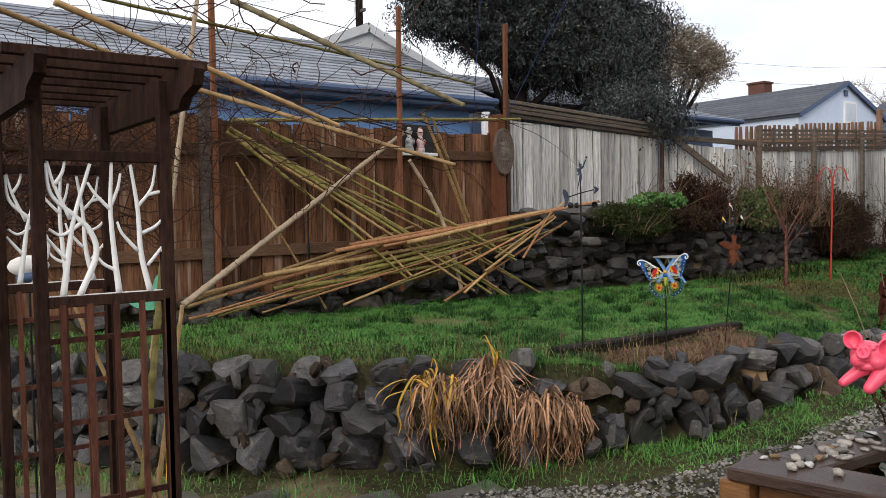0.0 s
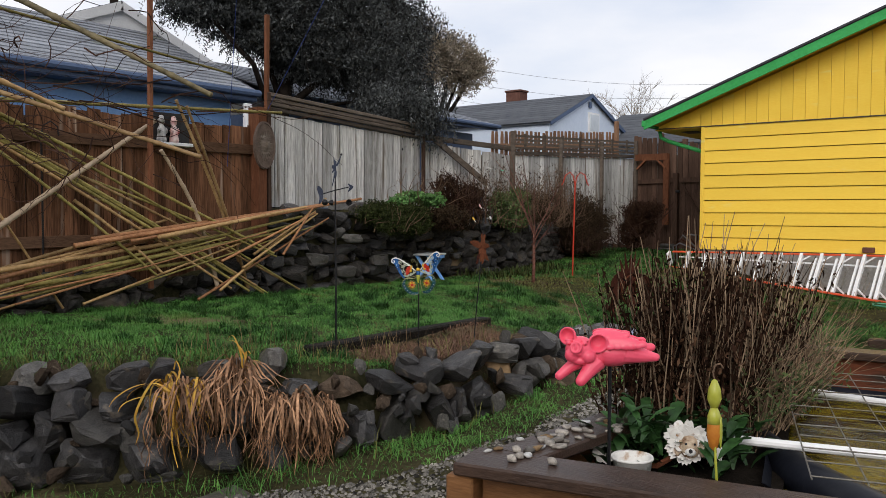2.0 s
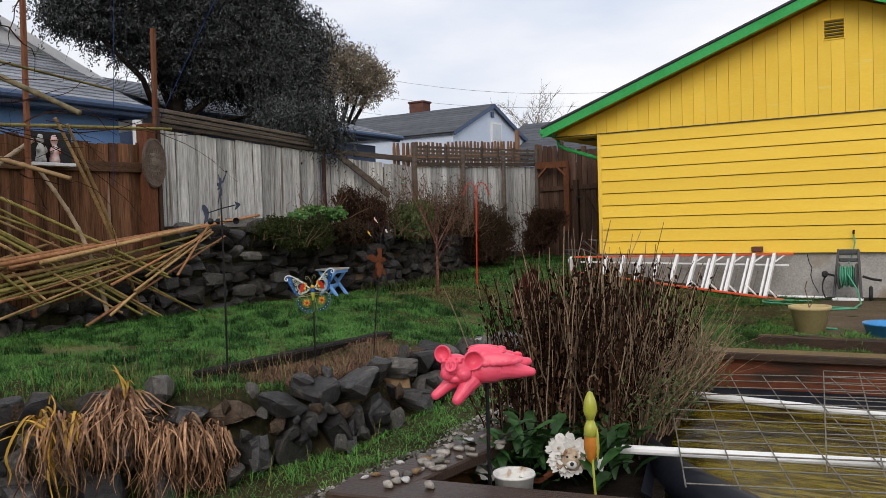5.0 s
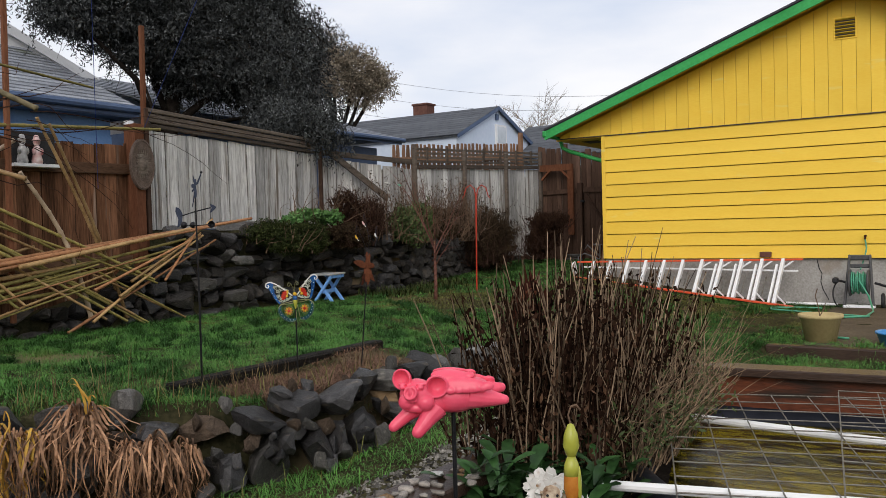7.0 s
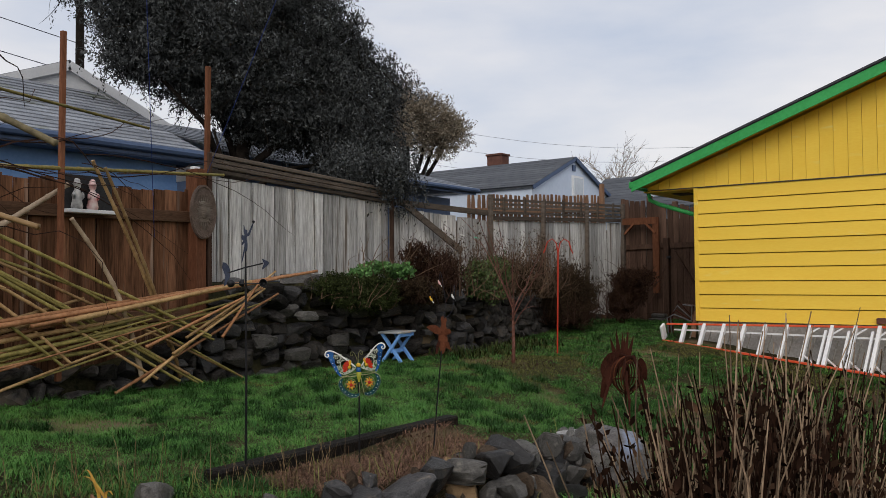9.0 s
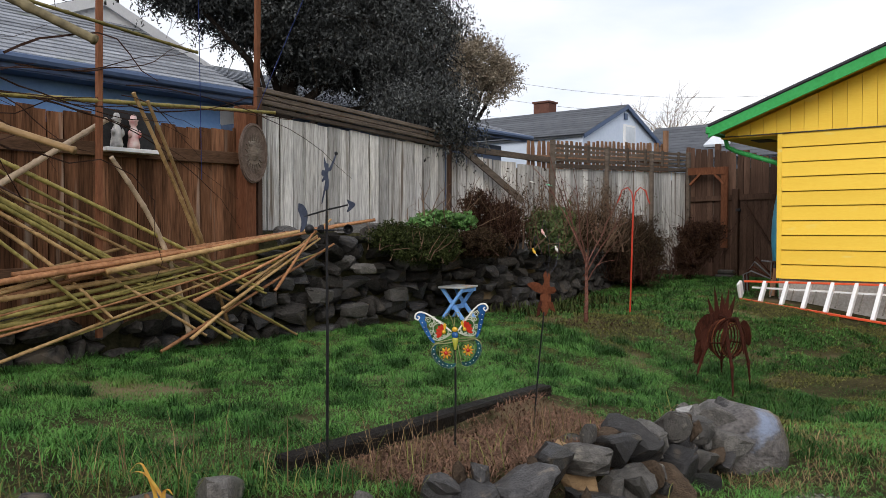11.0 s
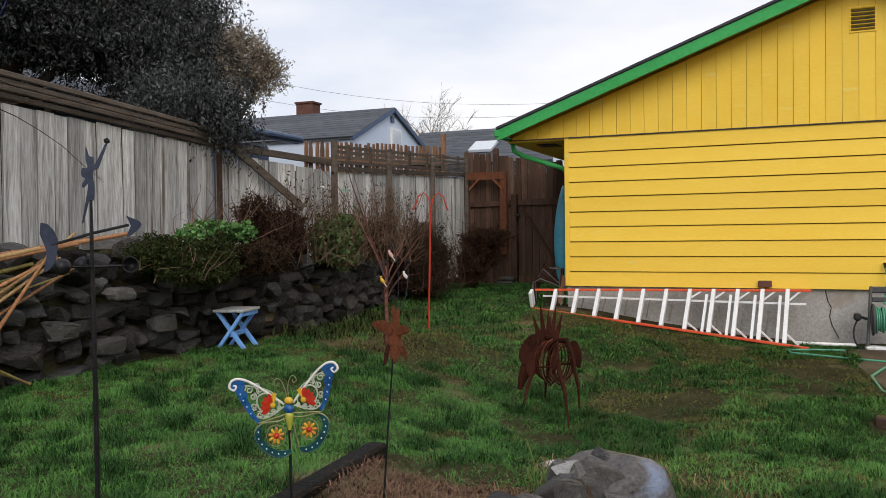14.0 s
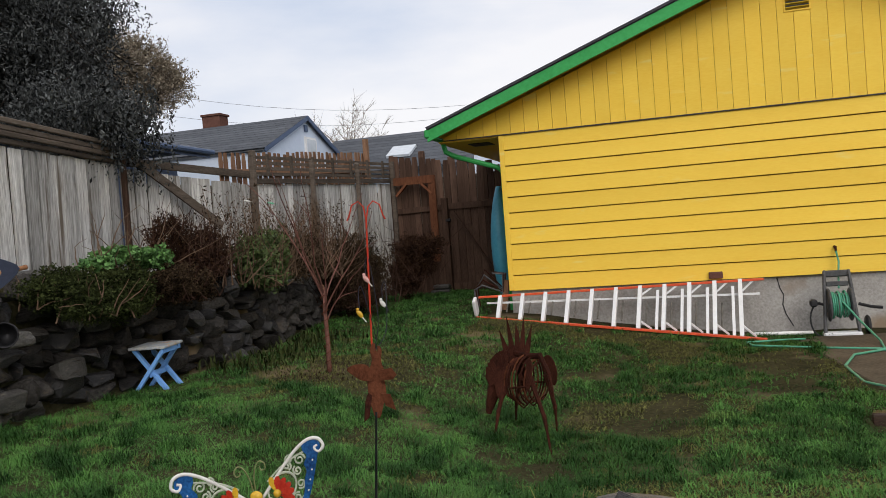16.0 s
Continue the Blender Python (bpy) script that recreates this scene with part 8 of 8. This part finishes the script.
for i in range(46):
    k = rp.uniform(0.0, 0.62)
    c = (A + Vector((0.0, 0.04, 0))).lerp(Vector((4.14, -11.2, 0.47)), k) + Vector((rp.normal() * 0.04, rp.normal() * 0.03, 0.0))
    r = rp.uniform(0.009, 0.019)
    put("pebble", PEB[i % 5].mesh("pebble", "whitestone" if i % 11 == 0 else ("tanstone" if i % 9 == 1 else "pebble"), True), None, None, "small smooth river pebble on the planter rim", "pebble", "pebbles on the rim",
        at=Matrix.LocRotScale((c.x, c.y, 0.49 + r * 0.45), Euler((0, 0, rp.uniform(0, 6))), (r * 1.4, r, r * 0.62)))
for x, y in ((4.17, -12.2), (4.06, -12.25), (4.02, -12.16)):
    put("pebble", PEB[1].mesh("pebble", "pebble", True), None, None, "grey river pebble on the planter rim", "pebble", "pebbles on the rim", at=Matrix.LocRotScale((x, y, 0.502), None, (0.018, 0.015, 0.012)))

t = thing("pond", "raised wooden pond box with dark water and a black liner", "pond")
put("back_rim", Geo().beam((4.12, -9.57, 0.492), (8.2, -9.24, 0.492), 0.16, 0.042, bevel=0.006), "planter", t)
put("back_board", Geo().beam((4.12, -9.585, 0.39), (8.2, -9.255, 0.39), 0.04, 0.155), "pondwood", t, "stained rust-red board")
put("outer_board", Geo().beam((4.12, -9.52, 0.0), (8.2, -9.19, 0.0), 0.04, 0.92), "pondwood", t)
put("liner", Geo().add([(4.12, -9.63, 0.32), (8.2, -9.3, 0.32), (8.2, -9.5, 0.2), (4.2, -9.8, 0.2), (4.9, -12.02, 0.44), (4.9, -11.88, 0.2), (8.2, -11.4, 0.42), (8.2, -11.3, 0.2), (4.1, -9.7, 0.36), (4.62, -11.7, 0.4), (4.66, -11.5, 0.2)],
                       [(0, 1, 2, 3), (4, 5, 7, 6), (8, 3, 10, 9), (9, 10, 5, 4), (0, 3, 8)]), "liner", t)
put("liner_fold", Geo().tube([(4.36, -10.95, 0.37), (4.5, -11.2, 0.37), (4.68, -11.42, 0.35), (4.95, -11.62, 0.33), (5.4, -11.75, 0.31)], [0.03, 0.055, 0.07, 0.075, 0.06], 12), "liner", t, smooth=True)
put("water", Geo().add([(4.3, -12.06, 0.27), (8.2, -11.35, 0.27), (8.2, -9.3, 0.27), (4.0, -9.62, 0.27)], [(0, 1, 2, 3)]), "water", t, "still dark pond water")
for a, b in (((4.46, -11.5, 0.465), (7.6, -10.72, 0.465)), ((4.36, -10.52, 0.465), (7.6, -10.93, 0.465))):
    put("support_pipe", Geo().tube([a, b], 0.0155, 10), "pvc", None, "white plastic pipe laid across the pond", "pipe", "pipes over the pond")
t = thing("wire_mesh", "rusty galvanised wire mesh panel covering the pond", "wire mesh")
o, u, v = Vector((4.26, -10.22, 0.485)), Vector((0.949, 0.316, 0.0)), Vector((0.316, -0.949, 0.0))
for i in range(15):
    a = o + u * (0.145 * i)
    put("wire", Geo().tube([a, a + v * 0.9 + Vector((0, 0, -0.012)), a + v * 1.72], 0.0026, 5), "wire", t)
for i in range(12):
    a = o + v * (0.155 * i) + Vector((0, 0, 0.005))
    put("wire", Geo().tube([a, a + u * 1.1 + Vector((0, 0, -0.008)), a + u * 2.06], 0.0026, 5), "wire", t)
t = thing("wire_mesh", "second galvanised wire mesh panel overlapping the first", "wire mesh")
o, u, v = Vector((4.92, -9.95, 0.497)), Vector((0.991, 0.131, 0.0)), Vector((0.131, -0.991, 0.0))
for i in range(12):
    a = o + u * (0.15 * i)
    put("wire", Geo().tube([a, a + v * 1.65], 0.0026, 5), "wire", t)
for i in range(11):
    a = o + v * (0.16 * i) + Vector((0, 0, 0.005))
    put("wire", Geo().tube([a, a + u * 1.7], 0.0026, 5), "wire", t)

# planting in the box
rq = np.random.default_rng(92)
t = thing("dry_plant", "tall clump of dead dark-brown seed stalks in the planter", "plant")
g, gd, heads, brown, fallen = Geo(), Geo(), [], [], []
for i in range(620):
    x, y = 4.19 + rq.normal() * 0.12, rq.uniform(-11.5, -10.45)
    x = min(4.42, max(3.95, x))
    tall = i % 14 == 0
    top = (rq.uniform(0.68, 0.93) if tall else rq.uniform(0.48, 0.78)) * (1 - 0.16 * abs((x - 4.22) / 0.34))
    lean = ((x - 4.2) * 0.3 + rq.normal() * 0.06, (y + 11.0) * 0.14 + rq.normal() * 0.08)
    kink = rq.normal(size=2) * 0.012
    pts = [(x + lean[0] * q * q + kink[0] * math.sin(7 * q), y + lean[1] * q * q + kink[1] * math.sin(6 * q), 0.34 + top * q) for q in (0, 0.2, 0.4, 0.6, 0.8, 1.0)]
    (g if tall or i % 3 == 0 else gd).tube(pts, [0.0034, 0.003, 0.0026, 0.0024, 0.002, 0.0014], 4, caps=False)
    for q in np.linspace(0.1, 0.97, 40):
        spot = (x + lean[0] * q * q + rq.normal() * 0.009, y + lean[1] * q * q + rq.normal() * 0.009, 0.34 + top * q)
        if not tall and rq.random() < (0.8 if q < 0.55 else 0.5 if q < 0.8 or i % 5 > 2 else 0.12):
            (brown if i % 5 < 2 else heads).append(spot)
        if q < 0.6 and rq.random() < 0.1:
            fallen.append((spot[0] + rq.normal() * 0.02, spot[1] + rq.normal() * 0.02, spot[2]))
put("stalk_mass", gd, "stalkdark", t, kind="stuff")
put("pale_stalk_mass", g, "twigstraw", t, kind="stuff")
leaves("seed_mass", np.array(heads), 0.0145, "stalkdark", rq, t, kind="stuff", aspect=0.5, droop=1.4)
leaves("brown_seed_mass", np.array(brown), 0.013, "witherleaf", rq, t, kind="stuff", aspect=0.5, droop=1.4)
leaves("withered_foliage", np.array(fallen), 0.017, "witherleaf", rq, t, kind="stuff", aspect=0.32, droop=2.5)
g = Geo()
tips = []
for i in range(330):
    x, y = rq.uniform(4.26, 4.46), rq.uniform(-11.25, -10.2)
    pts = tangle(g, rq, (x, y, 0.36), (rq.uniform(0.05, 0.52), rq.normal() * 0.3, 0.95), rq.uniform(0.3, 0.62), 0.0026, 0.13, 7, 4)
    tips += [np.array(q) + rq.normal(size=3) * 0.02 for q in pts[2:5] for _ in range(5 if i % 2 else 1)]
    if i % 3 == 0:
        tangle(g, rq, pts[4], (rq.normal(), rq.normal(), 0.6), rq.uniform(0.08, 0.2), 0.0018, 0.2, 4, 3)
put("twig_mass", g, "twigstraw", t, kind="stuff")
leaves("side_foliage", np.array(tips), 0.013, "bushmid", rq, t, kind="stuff", aspect=0.35)
t = thing("leafy_plant", "broad dark-green leaves growing in the planter", "plant")
for i in range(300):
    x, y = rq.uniform(4.04, 4.5), rq.uniform(-11.76, -11.3)
    a, ln, w = rq.uniform(0, 6.28), rq.uniform(0.075, 0.125), rq.uniform(0.016, 0.027)
    up_ = rq.uniform(0.7, 1.35)
    if math.hypot(x - 4.37, y + 11.74) < 0.1:
        continue
    g = Geo()
    d, s = Vector((math.cos(a), math.sin(a), 0)), Vector((-math.sin(a), math.cos(a), 0))
    for k, (q, ww) in enumerate(((0, 0.16), (0.25, 0.55), (0.5, 0.9), (0.78, 1.0), (1.0, 0.35))):
        c = d * (ln * q * math.cos(up_ * (1 - 0.5 * q))) + Vector((0, 0, ln * q * math.sin(up_) * (1 - 0.35 * q)))
        g.v += [tuple(c - s * w * ww + Vector((0, 0, 0.006 * ww))), tuple(c), tuple(c + s * w * ww + Vector((0, 0, 0.006 * ww)))]
    g.f = [(3 * k + j, 3 * k + j + 1, 3 * k + j + 4, 3 * k + j + 3) for k in range(4) for j in range(2)]
    put("leaf", g, "bigleaf", t, smooth=True, at=(x, y, 0.34 + rq.uniform(0.0, 0.17)))

# flying pig on its rod: one moulded piece
g = Geo()
for c, r in (((0, -0.006, 0), (0.08, 0.046, 0.05)), ((-0.055, -0.016, 0.01), (0.05, 0.046, 0.046)), ((0.058, 0.0, -0.006), (0.048, 0.042, 0.043)), ((-0.092, 0.004, 0.036), (0.047, 0.043, 0.044)),
             ((-0.115, -0.01, 0.062), (0.024, 0.022, 0.022)), ((-0.067, -0.012, 0.062), (0.024, 0.022, 0.022)), ((-0.093, -0.026, 0.058), (0.028, 0.014, 0.02)), ((-0.104, -0.004, 0.078), (0.017, 0.0055, 0.01)),
             ((-0.127, 0.029, 0.066), (0.0085, 0.006, 0.007)), ((-0.078, 0.029, 0.072), (0.0085, 0.006, 0.007)), ((-0.127, 0.037, 0.063), (0.012, 0.0035, 0.006)), ((-0.078, 0.037, 0.069), (0.012, 0.0035, 0.006))):
    g.ball(c, r, 3)
snout = Vector((-0.15, 0.25, 0.95)).normalized()
sn = Vector((-0.1, 0.012, 0.066))
g.tube([tuple(sn), tuple(sn + snout * 0.02), tuple(sn + snout * 0.0215)], [0.02, 0.0185, 0.0195], 20)
q = snout.to_track_quat("Z", "Y").to_matrix().to_4x4()
rim = [tuple(Matrix.Translation(sn + snout * 0.022) @ q @ Vector((0.0165 * math.cos(a), 0.0145 * math.sin(a), 0))) for a in np.linspace(0, 2 * math.pi, 21)]
g.tube(rim, 0.0038, 6)
g.ball(tuple(sn + snout * 0.023), (0.0035, 0.011, 0.0035), 2)
for c, way, r in (((-0.125, 0.046, 0.034), (-0.35, 0.1, 0.93), 0.95), ((-0.04, 0.03, 0.042), (0.15, -0.05, 0.98), 1.05)):
    bowl = Geo().lathe([(0.0, -0.006), (0.018, -0.003), (0.028, 0.008), (0.03, 0.019), (0.025, 0.021), (0.02, 0.011), (0.012, 0.003), (0.0, 0.001)], n=20)
    turn = Matrix.Translation(c) @ Vector(way).to_track_quat("Z", "Y").to_matrix().to_4x4() @ Matrix.Diagonal((r, r, r, 1))
    g.add(bowl.v, bowl.f, turn)
g.tube([(-0.09, -0.03, 0.02), (-0.12, -0.05, 0.034), (-0.155, -0.078, 0.05)], [0.026, 0.019, 0.0145], 12)
g.tube([(-0.04, -0.03, 0.035), (-0.062, -0.055, 0.05), (-0.088, -0.088, 0.07)], [0.032, 0.024, 0.017], 12)
g.tube([(0.05, -0.004, 0.008), (0.095, -0.012, 0.012), (0.138, -0.016, 0.014)], [0.038, 0.024, 0.0135], 12)
g.tube([(0.05, 0.0, -0.025), (0.09, 0.0, -0.036), (0.128, 0.006, -0.042)], [0.036, 0.023, 0.0135], 12)
for c, r in (((-0.155, -0.078, 0.05), 0.0145), ((-0.088, -0.088, 0.07), 0.017), ((0.138, -0.016, 0.014), 0.0135), ((0.128, 0.006, -0.042), 0.0135)):
    g.ball(c, r, 2)
for s, z in ((1, 0.046), (-1, -0.04)):
    wing = pose(0.03, 0.03, z, -20 * s, 0, -4)
    g.ball((0.008, 0.0, 0), (0.058, 0.021, 0.008), 3, wing)
    for k in range(5):
        g.ball((-0.03 + 0.021 * k, -0.016 + 0.003 * k, 0.001), (0.014, 0.011, 0.0075), 2, wing)
    g.ball((0.066, 0.002, 0.0), (0.017, 0.013, 0.008), 2, wing)
    wing = pose(-0.002, 0.052, z * 0.62, -48 * s, 0, -3)
    g.ball((0, 0, 0), (0.055, 0.02, 0.009), 3, wing)
    g.ball((0.048, 0.004, 0), (0.017, 0.011, 0.008), 2, wing)
frame_ = Matrix(((0.891, 0, 0.454, 4.224), (0.454, 0, -0.891, -11.948), (0, 1, 0, 0.805), (0, 0, 0, 1)))
pig = put("flying_pig", g, "pink", None, "glossy pink winged pig figure mounted on a rod", "garden figure", smooth=True, at=frame_)
md = pig.modifiers.new("fuse", "REMESH")
md.mode, md.voxel_size, md.use_smooth_shade = "VOXEL", 0.0023, True
sm = pig.modifiers.new("soften", "SMOOTH")
sm.factor, sm.iterations = 0.5, 2
put("pig_rod", Geo().tube([(4.224, -11.948, 0.3), (4.224, -11.948, 0.77)], 0.006, 6), "blackmetal", None, "thin dark rod that carries the pink pig", "rod")

t = thing("pod_stake", "lime and orange glazed pod figure on a thin stake", "garden ornament", at=(4.53, -11.873, 0.37))
t.scale = (0.82, 0.82, 1.0)
put("rod", Geo().tube([(0.035, -0.035, -0.04), (0.03, -0.03, 0), (0.01, -0.01, 0.15), (0, 0, 0.27)], 0.005, 6), "lime", t)
put("pod_body", Geo().lathe([(0.0, 0.15), (0.016, 0.165), (0.026, 0.2), (0.024, 0.24), (0.014, 0.275), (0.0, 0.28)], n=14), "orangeglaze", t, smooth=True)
put("pod_collar", Geo().lathe([(0.0, 0.235), (0.025, 0.235), (0.024, 0.26), (0.012, 0.285), (0.0, 0.285)], n=14), "lime", t, smooth=True)
put("pod_head", Geo().lathe([(0.0, 0.28), (0.015, 0.285), (0.026, 0.31), (0.022, 0.34), (0.01, 0.365), (0.0, 0.37)], n=14), "lime", t, smooth=True)
put("pod_stem", Geo().tube([(0, 0, 0.365), (-0.006, -0.004, 0.39), (0.002, 0.001, 0.412), (0.016, 0.01, 0.416), (0.026, 0.017, 0.402)], 0.003, 5), "twig", t)
put("leaf_wing", Geo().ball((0.024, 0.005, 0.21), (0.005, 0.012, 0.05), 2), "lime", t, smooth=True)

t = thing("flower_face_pot", "chipped white tin flower figure holding a small pail", "garden ornament", at=(4.342, -11.693, 0.36))
m = Matrix.Translation((0.02, 0.03, 0.115)) @ pose(0, 0, 0, 80, 0, 25)
rf = np.random.default_rng(17)
for ring, (rad, count, size) in enumerate(((0.064, 13, 0.03), (0.048, 11, 0.027), (0.032, 8, 0.022))):
    for k in range(count):
        q = 2 * math.pi * (k + 0.5 * (ring % 2)) / count + rf.normal() * 0.08
        rim = [(-0.5, -0.75), (0.25, -0.95), (0.8, -0.7), (1.0, -0.25), (0.85, 0.1), (1.05, 0.4), (0.7, 0.85), (0.2, 0.95), (-0.5, 0.7)]
        leaf = Geo().plate([(x * size * rf.uniform(0.85, 1.1), y * size * 0.62 * rf.uniform(0.85, 1.1)) for x, y in rim], 0.003, m @ Matrix.Rotation(q, 4, "Z") @ Matrix.Translation((rad * 0.72, 0, 0.004 + 0.008 * ring)) @ pose(0, 0, 0, rf.normal() * 9, -14 - 9 * ring + rf.normal() * 7, 0))
        put("petal", leaf, "white", t)
face = put("face_plate", Geo().ball((0, 0, 0), (0.034, 0.04, 0.018), 2, m @ pose(0.012, -0.014, 0.02)), "dogface", t, "chipped brown and cream face", smooth=True)
put("muzzle", Geo().ball((0, 0, 0), (0.018, 0.014, 0.012), 2, m @ pose(0.012, -0.03, 0.034)), "white", face, smooth=True)
put("nose", Geo().ball(tuple(m @ Vector((0.012, -0.026, 0.048))), 0.0075, 1), "blackplastic", face)
for s in (-1, 1):
    put("eye", Geo().ball(tuple(m @ Vector((0.012 + s * 0.014, -0.004, 0.037))), 0.0045, 1), "blackplastic", face)
    put("ear", Geo().ball((0, 0, 0), (0.014, 0.03, 0.007), 2, m @ pose(0.012 + 0.036 * s, -0.02, 0.018, 0, 20 * s, 18 * s)), "dogface", face, smooth=True)
put("side_leaf", Geo().plate([(0.0, 0.03), (0.022, 0.012), (0.03, -0.02), (0.018, -0.055), (0.002, -0.03), (-0.006, 0.0)], 0.004, m @ pose(0.088, -0.01, -0.004, 0, 12, 6)), "white", t)
put("arm", Geo().tube([(-0.02, 0.01, 0.06), (-0.06, -0.02, 0.03), (-0.09, -0.03, 0.03)], 0.01, 6), "rust", t)
pl = put("pail", Geo().lathe([(0.0, -0.05), (0.052, -0.05), (0.064, 0.07), (0.07, 0.072), (0.067, 0.08), (0.057, 0.075), (0.05, 0.0), (0.0, 0.0)], (-0.095, -0.135, 0.006), 20), "white", t, "cream tin pail", smooth=True)
for k in range(9):
    q = 2 * math.pi * k / 9
    put("small_petal", Geo().plate([(-0.012, -0.014), (0.014, -0.015), (0.024, -0.004), (0.02, 0.01), (0.006, 0.016), (-0.012, 0.012)], 0.003, Matrix.Translation((-0.25, -0.02, 0.05)) @ pose(0, 0, 0, 80, 0, 25) @ Matrix.Rotation(q, 4, "Z") @ Matrix.Translation((0.024, 0, 0.001 * (k % 2)))), "white", t)
